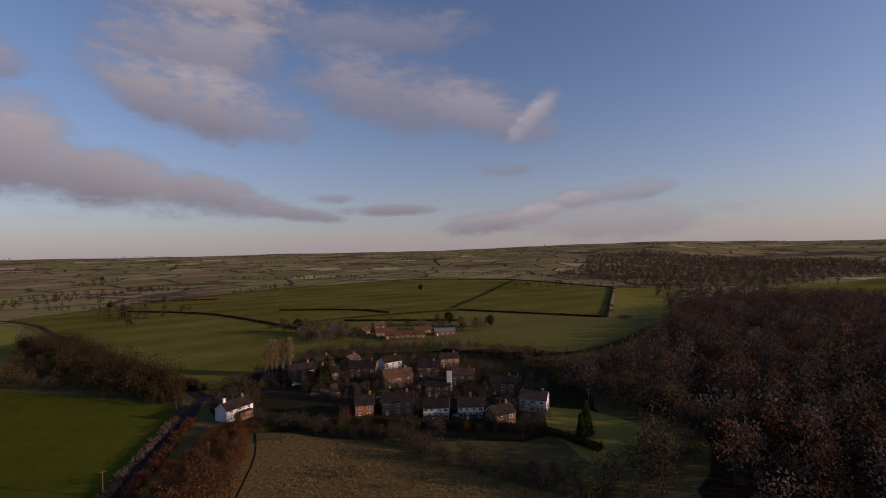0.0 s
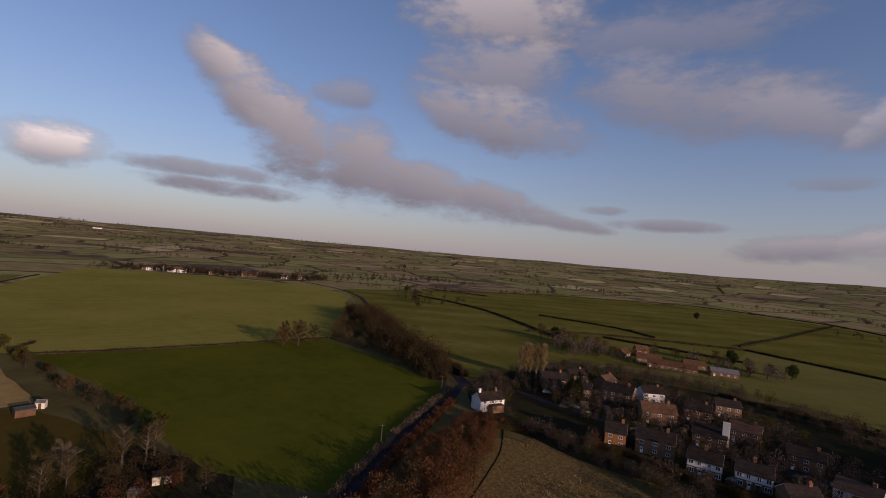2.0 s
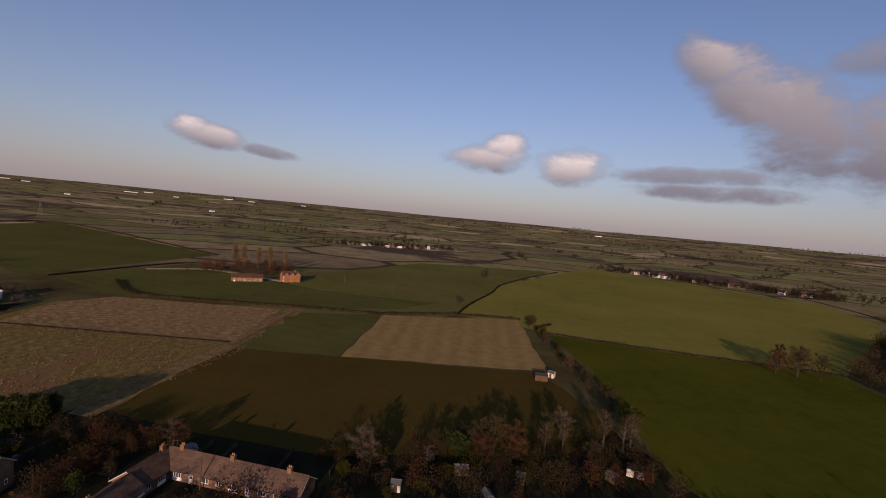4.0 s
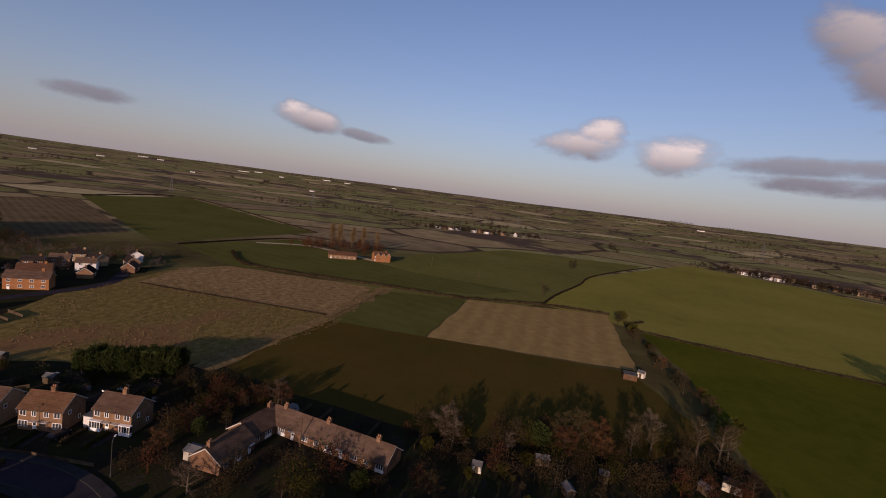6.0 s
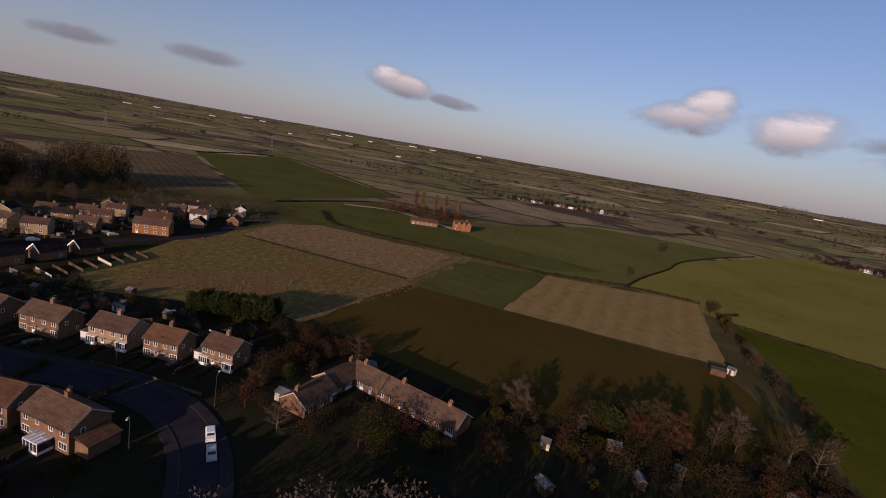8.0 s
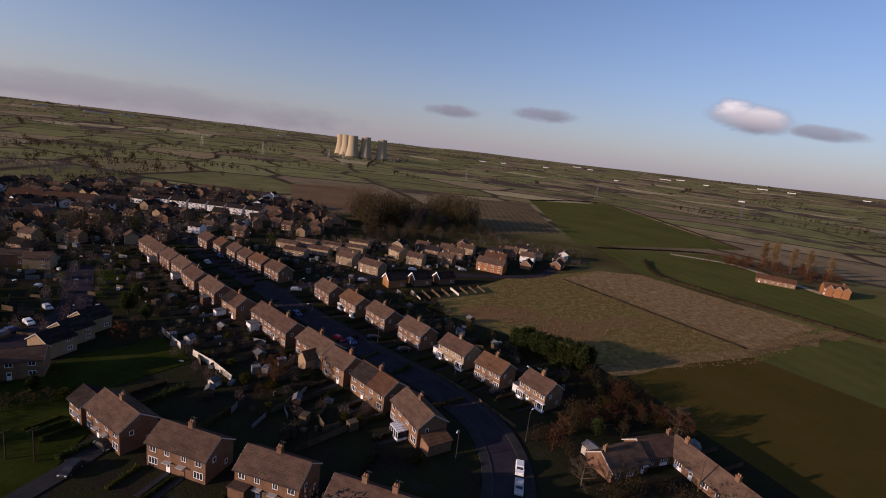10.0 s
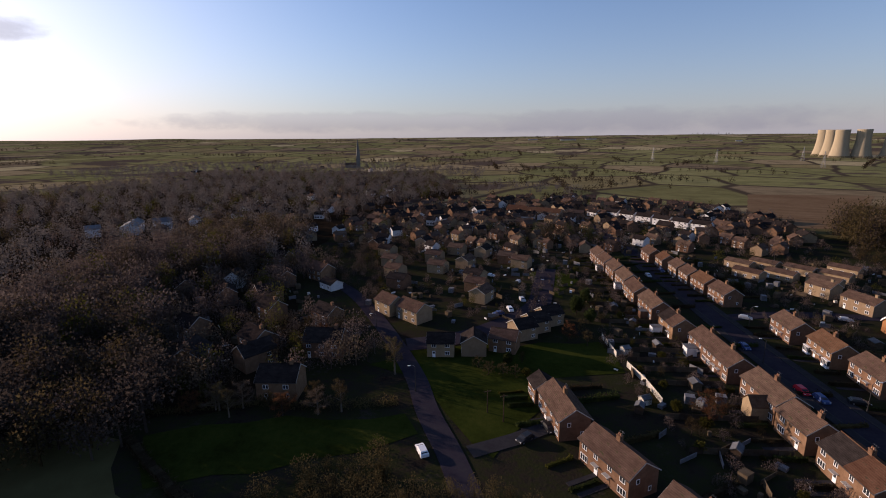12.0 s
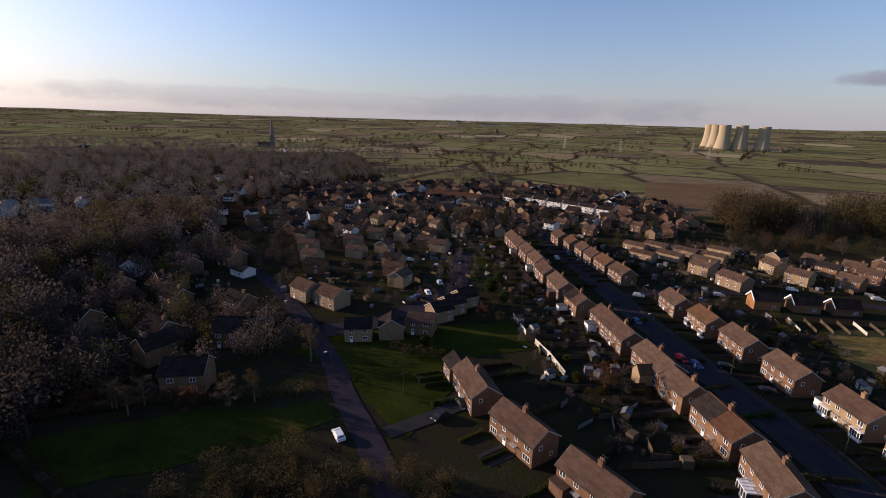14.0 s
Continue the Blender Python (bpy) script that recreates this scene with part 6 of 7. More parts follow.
COPSE = (([(-178, -300), (-190, -352), (-222, -352), (-224, -318), (-208, -298)], 21, 30, 6.0, 0.26, 0.62), ([(-252, -296), (-262, -345), (-290, -350), (-296, -318), (-280, -292)], 24, 33, 6.0, 0.24, 0.58),
         ([(-150, -262), (-168, -292), (-214, -290), (-262, -278), (-290, -290), (-270, -258), (-200, -254)], 4, 11, 6.5, 0.2, 0.8), ([(-186, -345), (-262, -352), (-300, -400), (-262, -430), (-210, -392)], 9, 19, 9, 0.2, 0.9))
for ring, low, high, gap, drop, slim in COPSE:
    grove("bare_woodland", "tall brown trees round a white house", scatter(ring, gap, low, high, 0.85, [(x, y, 6) for x, y, _ in STANDING]), TWIGS, 520, sink=drop, others=(WOOD_TWIGS, DARK_TWIGS, TWIGS_PALE), slim=slim)
HOUSE_SCREEN = [(-212, -290), (-220, -360), (-252, -360), (-256, -300), (-240, -286)]
grove("bare_woodland", "dark ivy-clad trees hiding a white house", scatter(HOUSE_SCREEN, 6.5, 10, 19, 0.9), DARK_TWIGS, 420, sink=0.24, others=(EVERGREEN, HEDGE), slim=0.7)
WEST_EDGE = [(-222, -258), (-268, -264), (-290, -205), (-268, -166), (-250, -166), (-252, -210), (-228, -236)]
grove("garden_trees", "brown shrubs and bare trees round the outermost houses", scatter(WEST_EDGE, 5.2, 2, 6.5, 0.75, [(x, y, 6) for x, y, _ in STANDING]), WOOD_TWIGS, 240, sink=0.2, others=(HEDGE, OLIVE_LEAF, TWIGS_RUST))
grove("garden_trees", "bare trees between the estate houses", scatter(ESTATE, 8, 3, 9.5, 0.65, [(x, y, 6) for x, y, _ in STANDING]), WOOD_TWIGS, 110, others=(HEDGE, OLIVE_LEAF, HAZED_TWIGS))
MOUND = [(132, -246), (170, -240), (214, -236), (226, -270), (196, -300), (150, -290)]
grove("bare_woodland", "rounded brown wood on a mound", scatter(MOUND, 7, 12, 19, 0.95), TWIGS_PALE, 260, others=(OLIVE_LEAF, TWIGS, HEDGE))
LANE_TREES = [(-92, 226), (-128, 254), (-172, 292), (-262, 378), (-276, 352), (-180, 262), (-140, 232), (-106, 208)]
grove("hedgerow_trees", "brown hedgerow trees along the country lane", scatter(LANE_TREES, 5.5, 6, 18, 0.85, [(p.x, p.y, 4.0) for p in resample([(-88, 214), (-120, 250), (-180, 305), (-266, 384)], 5)]), TWIGS, 480, sink=0.14)
LANE_MARGIN = [(-206, 250), (-99, 210), (-108, 216), (-142, 238), (-182, 268), (-262, 350), (-294, 378)]
grove("hedgerow_trees", "brown trees and scrub between the wheat and the lane", scatter(LANE_MARGIN, 5.5, 4, 11, 0.9), TWIGS, 300, sink=0.16, others=(TWIGS_RUST, HEDGE))
HAMLET_HEART = [(-58, 234), (-22, 192), (50, 172), (64, 200), (34, 268), (-42, 276)]
grove("hamlet_trees", "bare trees and shrubs between the hamlet houses", scatter(HAMLET_HEART, 4.6, 3, 9, 0.85, [(x, y, 5.0) for x, y, _ in STANDING]), DARK_TWIGS, 280, sink=0.15, others=(HEDGE, OLIVE_LEAF, WOOD_TWIGS))
FARM_TREES = [(-70, 330), (-40, 350), (-20, 372), (10, 392), (60, 380), (70, 352), (40, 372), (0, 384), (-50, 372), (-100, 400)]
grove("farm_trees", "bare trees sheltering the farm", scatter(FARM_TREES, 7, 5, 14, 0.8, [(x, y, 9) for x, y, _ in STANDING]), WOOD_TWIGS, 160, others=(HEDGE, EVERGREEN, DARK_TWIGS))
HAMLET_TREES = [(-80, 196), (-60, 170), (-10, 160), (46, 150), (56, 176), (48, 190), (30, 170), (-10, 172), (-52, 180), (-60, 215), (-40, 262), (20, 300), (70, 250), (100, 270), (20, 320), (-60, 300), (-85, 240)]
grove("hamlet_trees", "bare trees and thickets round the hamlet", scatter(HAMLET_TREES, 5.0, 3, 9, 0.88, [(x, y, 5.0) for x, y, _ in STANDING]), DARK_TWIGS, 300, others=(HEDGE, OLIVE_LEAF, TWIGS_RUST))

# far hedgerows, copses and scattered trees over the plain
far_spots = []
for i in range(330):
    a = rng.uniform(0, 6.2832)
    r = 520 * (8.2 ** rng.random())
    x, y = r * math.sin(a), r * math.cos(a)
    if inside(x, y, ESTATE) or (x < -150 and -700 < y < 500 and x > -820) or (-260 < x < 300 and 330 < y < 1100) or (-620 < x < -80 and -620 < y < -350):
        continue
    b = rng.uniform(0, 3.1416)
    for k in range(rng.randrange(8, 26)):
        d = (k - 8) * rng.uniform(7, 11) * (1 + r / 3000)
        px, py = x + math.cos(b) * d, y + math.sin(b) * d + rng.uniform(-4, 4)
        if math.hypot(px, py) < 4700:
            far_spots.append((px, py, rng.uniform(5, 11) * (1 + r / 6000)))
grove("far_hedgerows", "dark hedgerows and copses across the plain", far_spots, FAR_HEDGE, 30, "hedge")


# ---------------------------------------------------------------- hedges
def hedge(label, line, height=1.6, width=1.6, material=None, density=7, name="hedge", core=0.7):
    """A clipped or ragged hedge: a mass of short sprays along a line."""
    g = Geo()
    pts = resample(line, 1.2)
    for i, p in enumerate(pts[:-1]):
        d = (pts[i + 1] - p)
        n_up = height * (0.8 + 0.5 * noise.noise(p * 0.15) + 0.35 * noise.noise(p * 0.7))
        side = Vector((d.y, -d.x, 0)).normalized()
        z0 = land(p.x, p.y)
        p = p + side * width * 0.3 * noise.noise(p * 0.12)
        half = width * (0.30 + 0.10 * noise.noise(p * 0.25))
        a, b = p - side * half, p + side * half
        q, r = a + d, b + d
        top = height * core * (0.9 + 0.4 * noise.noise(p * 0.12))
        if core:
            g.add([(a.x, a.y, z0), (b.x, b.y, z0), (r.x, r.y, z0), (q.x, q.y, z0), (a.x, a.y, z0 + top), (b.x, b.y, z0 + top), (r.x, r.y, z0 + top), (q.x, q.y, z0 + top)],
                  [(4, 5, 6, 7), (0, 4, 7, 3), (1, 2, 6, 5)])
        for k in range(density * (3 if density >= 10 else 1)):
            o = p + d * rng.random() + side * rng.uniform(-0.5, 0.5) * width
            z = z0 + n_up * rng.uniform(0.05 if density >= 10 else 0.25, 0.85)
            sliver(g, Vector((o.x, o.y, z)), rand_dir(0.8), height * rng.uniform(0.25, 0.5), 0.22)
    return tagged(new(name, mesh_of(name, g, material or HEDGE)), label, "hedge")


hedge("dark trimmed hedge between stubble and pasture", [(-281, 9), (-295, 60), (-292, 101)], 2.2, 2.6, None, 11, core=0.6)
hedge("low hedge along the top of the wheat field", [(-284, 119), (-256, 112), (-204, 246)], 1.7, 2.2, None, 11, core=0.45)
hedge("dark hedge beyond the rough field", [(-334, -164), (-298, -138), (-288, -100), (-286, -40), (-281, 9)], 2.4, 3.0, None, 10, core=0.6)
hedge("hedge crossing the pasture", [(-297, 60), (-340, 78), (-400, 108), (-461, 134), (-560, 200), (-640, 262)], 1.5, 2.0)
hedge("tall ragged hedge beside the country lane", [(-61, 70), (-69, 96), (-76, 124), (-82, 155), (-88, 190), (-93, 208)], 2.4, 3.0, TWIGS_PALE, 16, core=0.5)
hedge("ragged hedge on the scrub side of the lane", [(-51, 62), (-62, 94), (-69, 122), (-75, 152), (-80, 184)], 3.2, 3.4, TWIGS_RUST, 16, core=0.55)
for line in ([(-340, 594), (-217, 537), (-87, 404)], [(238, 1045), (120, 710), (53, 533)], [(238, 1045), (340, 761)], [(340, 761), (187, 428)], [(56, 511), (185, 422)], [(-242, 932), (10, 1150), (238, 1045)], [(-403, 739), (-290, 734)],
             [(-250, 930), (-389, 690)], [(23, 297), (107, 277), (198, 364)], [(-120, 420), (-60, 470), (56, 511)], [(-150, 560), (-60, 540), (-20, 505)], [(-60, 452), (0, 440), (46, 430)]):
    hedge("dark field hedge on the hill pasture", line, 2.6, 3.6, None, 6)
# Solid dark banks filled in to stand for the shade under the trees.
hedge("hedge bank put in for the shade under the lane trees", [(-100, 212), (-136, 244), (-178, 280), (-268, 362)], 5.0, 8.0, HEDGE, 40, core=0.7)
hedge("hedge bank put in for shade on the far side of the lane", [(-94, 226), (-128, 258), (-176, 300), (-262, 382)], 4.0, 5.0, HEDGE, 30, core=0.7)
hedge("dark hedge across the rough field", [(-216, -150), (-211, -104), (-206, -54)], 0.7, 1.6)
hedge("hedge round the wheat field beyond the farm", [(-336, -207), (-448, -159), (-392, -90)], 1.6, 2.2)
hedge("hedge on the far plain", [(-600, -508), (-800, -488), (-526, -164)], 2.0, 3.0)
hedge("garden hedge along the lane green", [(86, -76), (60, -62), (44, -58)], 2.0, 2.6, None, 10)
hedge("dark hedge by the white car", [(33, -101), (52, -95), (70, -93), (92, -84)], 2.4, 3.2, TWIGS, 14, core=0.0)
hedge("garden hedge behind the wall", [(-60, 168), (-20, 176), (10, 168), (46, 158), (62, 140)], 3.0, 4.0, TWIGS, 12)

# ---------------------------------------------------------------- single trees and shrubs
for x, y, h, kind, which in (
        (-77, -41, 8.5, "pale", 1), (-117, -39, 7.0, "rust", 0), (-108, 8, 9.0, "pale", 1), (-104, 2, 6, "ivy", 1), (-110, 22, 6, "pale", 1), (-111, 36, 9, "rust", 0), (-112, 46, 8, "rust", 0),
        (-117, 55, 10, "pale", 0), (-119, 61, 9, "pale", 0), (-121, 74, 12, "pale", 0), (-119, 79, 12, "pale", 0), (-122, 83, 11, "pale", 0), (-112, 66, 7, "bare", 0), (-104, 79, 8, "bare", 1), (-96, 80, 7, "bare", 2),
        (-96, 12, 4, "ivy", 1), (-88, 24, 4.5, "ivy", 1), (-92, 40, 6, "bare", 1), (-86, 4, 7, "bare", 2), (-84, -10, 6, "ivy", 0), (-80, -24, 6, "bare", 1), (-78, 30, 5, "ivy", 1), (-82, 54, 6, "bare", 2), (-70, 10, 6, "bare", 0),
        (-72, -12, 5, "ivy", 0), (-66, 40, 7, "bare", 1), (-88, -54, 6, "rust", 0), (-96, -50, 5, "ivy", 0), (-104, -52, 6, "rust", 0), (-110, -60, 6, "bare", 1), (-112, -48, 5, "rust", 0), (-98, -57, 5, "bare", 2),
        (-39, -107, 8.5, "rust", 0), (-32, -120, 4, "ivy", 1), (-33, -100, 5, "bare", 0), (8, -126, 4.5, "ivy", 0), (4, -128, 4, "bare", 1), (-10, -146, 7, "rust", 0), (-14, -152, 6, "bare", 1), (-14, -170, 8, "ivy", 0), (-18, -162, 6, "ivy", 0), (-18, -182, 7, "ivy", 0),
        (38, -115, 12, "pale", 0), (45, -95, 9, "pale", 0), (52, -96, 7, "bare", 0), (70, -88, 8, "pale", 0), (74, -90, 8, "pale", 0), (62, -92, 6, "bare", 1), (80, -94, 6, "bare", 1), (66, -129, 8, "rust", 0), (74, -136, 7, "bare", 0),
        (22, -66, 6, "bare", 0), (16, -62, 5, "bare", 2), (10, -56, 5, "rust", 0), (4, -62, 4.5, "bare", 1), (30, -62, 5, "bare", 0), (0, -70, 4, "ivy", 1), (36, -70, 4, "bare", 2),
        (-37, 227, 14, "fir", 0), (-41, 232, 11, "fir", 0), (-30, 206, 8, "pale", 1), (-44, 214, 7, "bare", 0), (62, 152, 12, "fir", 0), (58, 146, 10, "fir", 0), (-204, 207, 13, "rust", 0), (-199, 214, 17, "bare", 0), (-206, 222, 12, "rust", 0), (-210, 214, 15, "bare", 1), (-196, 224, 14, "bare", 2),
        (-389, 640, 10, "ivy", 0), (20, 800, 12, "ivy", 0), (-520, 130, 10, "bare", 1), (-500, 122, 11, "bare", 2), (-330, 66, 8, "bare", 0), (80, 268, 5, "ivy", 0), (76, 270, 6, "fir", 0), (-100, 390, 14, "bare", 2), (-90, 396, 12, "ivy", 0), (-70, 378, 12, "pale", 0),
        (-82, 390, 13, "bare", 0), (-76, 386, 11, "bare", 1), (-62, 384, 10, "bare", 2), (-54, 382, 11, "rust", 0), (-48, 380, 9, "bare", 0), (-40, 366, 8, "rust", 0), (-26, 340, 7, "bare", 1), (-10, 338, 6, "rust", 0), (6, 340, 7, "bare", 2), (20, 342, 6, "bare", 0),
        (26, 400, 12, "bare", 1), (36, 404, 13, "ivy", 0), (46, 398, 10, "bare", 2), (58, 394, 9, "rust", 0), (70, 390, 11, "ivy", 0), (0, 392, 10, "bare", 0), (-14, 396, 11, "bare", 1), (44, 372, 8, "bare", 2)):
    plant(kind, x, y, h, which)
for x, y, h, kind, which in ((50, -93, 8, "pale", 1), (58, -91, 6.5, "rust", 0), (69, -92, 8.5, "pale", 1), (75, -90, 8, "pale", 1), (80, -88, 6, "rust", 0), (131, -120, 14, "ivy", 1), (125, -126, 11, "ivy", 1), (15.7, -122.7, 3.8, "shrub", 0), (12.7, -119.3, 4.2, "shrub", 0), (8.8, -120.3, 4.0, "shrub", 0), (5.4, -119.8, 3.4, "shrub", 0), (2.5, -120.5, 3.0, "shrub", 1), (-32.3, -109.5, 4.6, "ivy", 1), (-15.4, -143.2, 5.5, "bare", 0),
                             (14, 12, 9, "bare", 0), (-12, 20, 10, "bare", 2), (-22, -4, 8, "bare", 1), (24, -10, 9, "bare", 2), (6, -26, 7, "ivy", 0), (-8, -16, 5, "shrub", 1), (18, 30, 11, "bare", 0), (-30, 12, 9, "rust", 0), (32, 12, 8, "bare", 1), (2, 34, 8, "bare", 2)):
    plant(kind, x, y, h, which, 1.2)
for i in range(8):
    u = i / 7
    for side in (-1.8, 1.8):
        plant("ivy", -116.5 - 7.0 * u + side + rng.uniform(-0.4, 0.4), -94 + 21 * u + rng.uniform(-0.5, 0.5), rng.uniform(8.6, 9.8), 0, 0.8)
for i in range(5):
    plant("poplar", -73 + i * 3.0 + rng.uniform(-0.6, 0.6), 250 + i * 1.0, rng.uniform(17, 21))
for x, y, h in ((-437, -120, 23), (-434, -112, 24), (-440, -101, 21), (-441, -91, 22), (-444, -78, 19)):
    plant("poplar", x, y, h, None, 1.35)
grove("thicket", "brown thicket round the brick farmhouse", scatter([(-395, -150), (-440, -140), (-470, -80), (-420, -60), (-400, -90)], 8, 7, 12, 0.8), TWIGS_RUST, 130)
# line of trees between stubble and wheat
for i in range(26):
    u = i / 25
    x, y = -282 + 150 * u + rng.uniform(-2, 2), 104 - 14 * u + rng.uniform(-3, 3)
    plant(rng.choice(("bare", "bare", "rust", "ivy", "shrub")), x, y, rng.uniform(4, 8.5))
for x, y, h, kind, which in ((-113, 6, 10.5, "pale", 1), (-110, 10, 8, "ivy", 1), (-112, 24, 8.5, "bare", 1), (-116, 36, 9.0, "bare", 2), (-118, 41, 10.5, "bare", 0), (-116, 46, 9.5, "rust", 0), (-113, 30, 7.5, "ivy", 0), (-124, 58, 9.5, "bare", 1), (-128, 64, 10.0, "pale", 1), (-104, 26, 6.0, "ivy", 1), (-98, 20, 5.5, "ivy", 1), (-117, -40, 8.5, "pale", 1)):
    plant(kind, x, y, h, which, 1.15)
hedge("tall dense evergreen screen casting a long shadow", [(-116.5, -94), (-120, -84), (-123, -73)], 8.6, 4.4, EVERGREEN, 40, core=0.9)
# scrub along the near edges
for x, y, _ in scatter([(-66, 90), (-48, 60), (10, 40), (80, 30), (96, 60), (62, 120), (40, 138), (48, 160), (20, 146), (-8, 156), (-40, 172), (-64, 176)], 11, 0, 1, 0.28):
    plant("shrub", x, y, rng.uniform(2.0, 4.5), 0)
for x, y, _ in scatter([(-78, 120), (-74, 176), (-60, 178), (-52, 150), (-58, 110)], 6, 0, 1, 0.8):
    plant("rust", x + 8, y, rng.uniform(3.0, 5.5), 0)
for x, y, _ in scatter([(-10, -62), (90, -62), (110, -96), (70, -40), (-30, -40)], 8, 0, 1, 0.5, [(23, -86, 8), (12, -80, 7), (5, -92, 7)]):
    plant(rng.choice(("shrub", "bare", "shrub")), x, y, rng.uniform(2.5, 6))
# garden shrubs by the houses
GARDENS = scatter([(-55, -60), (-45, -165), (-25, -262), (-12, -262), (-22, -160), (-24, -112), (-40, -72)], 8.0, 0, 1, 0.42, STANDING[:30]) + scatter([(-96, -60), (-112, -60), (-122, -145), (-96, -180), (-80, -270), (-72, -270), (-88, -170)], 8.5, 0, 1, 0.5, STANDING[:30])
for x, y, _ in GARDENS + scatter([(-82, 70), (-104, 70), (-100, -6), (-80, -4), (-60, -20), (-56, 50)], 8, 0, 1, 0.6):
    plant("shrub", x, y, rng.uniform(1.6, 4.2))
for x, y, _ in scatter([(-98, -48), (-118, -62), (-122, -40), (-112, -34)], 4.5, 0, 1, 0.75):
    plant(rng.choice(("rust", "shrub", "bare")), x, y, rng.uniform(3, 5))

# dry tussocks over the rough field and the scrub
g = Geo()
BAND = [(-127, -74), (-160, -57), (-198, -45), (-276, -41), (-276, -49), (-198, -55), (-160, -67), (-127, -84)]
for poly, step, keep, big in (([(-130, -130), (-181, -160), (-261, -155), (-282, -140), (-277, -50), (-199, -54), (-139, -73), (-125, -105)], 1.5, 0.62, 0.8), ([(-60, 150), (-40, 166), (-6, 151), (22, 126), (50, 90), (-20, 80), (-58, 110)], 1.0, 0.6, 0.8), (BAND, 1.3, 0.45, 0.7)):
    for x, y, _ in scatter(poly, step, 0, 1, keep):
        if poly is not BAND and noise.noise((x * 0.035, y * 0.035, 2)) + 0.5 * noise.noise((x * 0.12, y * 0.12, 4)) < rng.uniform(-0.45, 0.35):
            continue
        for k in range(8):
            sliver(g, Vector((x + rng.uniform(-0.9, 0.9), y + rng.uniform(-0.6, 0.6), 0)), rand_dir(1.0), rng.uniform(0.4, 1.0) * big, 0.42 * big)
tagged(new("grass_tussocks", mesh_of("grass_tussocks", g, STRAW)), "pale dry grass tussocks on rough ground", "grass", kind="stuff")

# paths to the doors and low hedges between the semis' front gardens
walkway = Geo()
walkway.box(-0.55, -6.6, 0.0, 0.55, 0.0, 0.09)
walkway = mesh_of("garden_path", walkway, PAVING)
for h in [o for o in scene.objects if o.parent is None and o.get("group") == "semis along the estate road"]:
    wall = [c for c in h.children if c.name.startswith("wall")][0]
    wide, deep = wall.dimensions.x / 2, wall.dimensions.y / 2
    for d in [c for c in h.children if c.name.startswith("door") and c.matrix_basis.translation.y < 0]:
        o = tagged(new("garden_path", walkway), "narrow concrete path to a front door", "path", "front garden paths", "structure")
        o.matrix_basis = h.matrix_basis @ Matrix.Translation((d.matrix_basis.translation.x, -deep, 0.0))
    for u in (-wide - 0.6, 0.0):
        a, b = h.matrix_basis @ Vector((u, -deep - 1.0, 0)), h.matrix_basis @ Vector((u, -deep - 7.5, 0))
        hedge("low dark hedge dividing front gardens", [(a.x, a.y), (b.x, b.y)], rng.uniform(0.9, 1.5), 0.9, rng.choice((HEDGE, EVERGREEN, OLIVE_LEAF)), 12, core=0.7)
    a, b = h.matrix_basis @ Vector((-wide, deep + 2.5, 0)), h.matrix_basis @ Vector((-wide + rng.uniform(-1, 1), deep + 14, 0))
    hedge("ragged hedge between back gardens", [(a.x, a.y), (b.x, b.y)], rng.uniform(1.2, 2.2), 1.2, rng.choice((HEDGE, EVERGREEN, TWIGS)), 11, core=0.6)

# small clutter of gardens and yards
g = Geo()
for poly, step, keep in ((ESTATE, 5.0, 0.5), (WEST_CLUTTER, 4.0, 0.5), (CLOSE_TREES, 4.5, 0.4), (BACK_TREES, 3.6, 0.3), (EAST_GARDENS, 3.6, 0.3), ([(-56, 232), (-20, 196), (52, 168), (60, 200), (20, 270), (-40, 275)], 5.0, 0.4), ([(48, -130), (66, -108), (130, -112), (150, -170), (110, -200)], 5.0, 0.35)):
    for x, y, _ in scatter(poly, step, 0, 1, keep, [(a, b, 6.5) for a, b, _ in STANDING]):
        slot = rng.choices((0, 1, 2, 3), (6, 0.5, 1.0, 2))[0]
        w, d, h = rng.choice(((2.2, 1.8, 2.0), (4.0, 0.1, 1.6), (3.0, 0.1, 1.4), (0.7, 0.7, 1.1), (1.2, 2.0, 0.8), (5.0, 0.12, 1.0)))
        if slot in (1, 2):
            w, d, h = w * 0.45, d * 0.6, h * 0.45
        a = rng.choice((-0.1, 1.47, 0.75, -0.8)) + rng.uniform(-0.1, 0.1)
        c, s = math.cos(a), math.sin(a)
        low = [(x + u * w / 2 * c - v * d / 2 * s, y + u * w / 2 * s + v * d / 2 * c) for u, v in ((-1, -1), (1, -1), (1, 1), (-1, 1))]
        g.add([(px, py, 0.0) for px, py in low] + [(px, py, h) for px, py in low], [(4, 5, 6, 7), (0, 1, 5, 4), (1, 2, 6, 5), (2, 3, 7, 6), (3, 0, 4, 7)], slot)
tagged(new("garden_clutter", mesh_of("garden_clutter", g, [FENCE, UPVC, PALE_FENCE, FELT])), "fence panels, bins and little sheds in gardens", "clutter", kind="stuff")


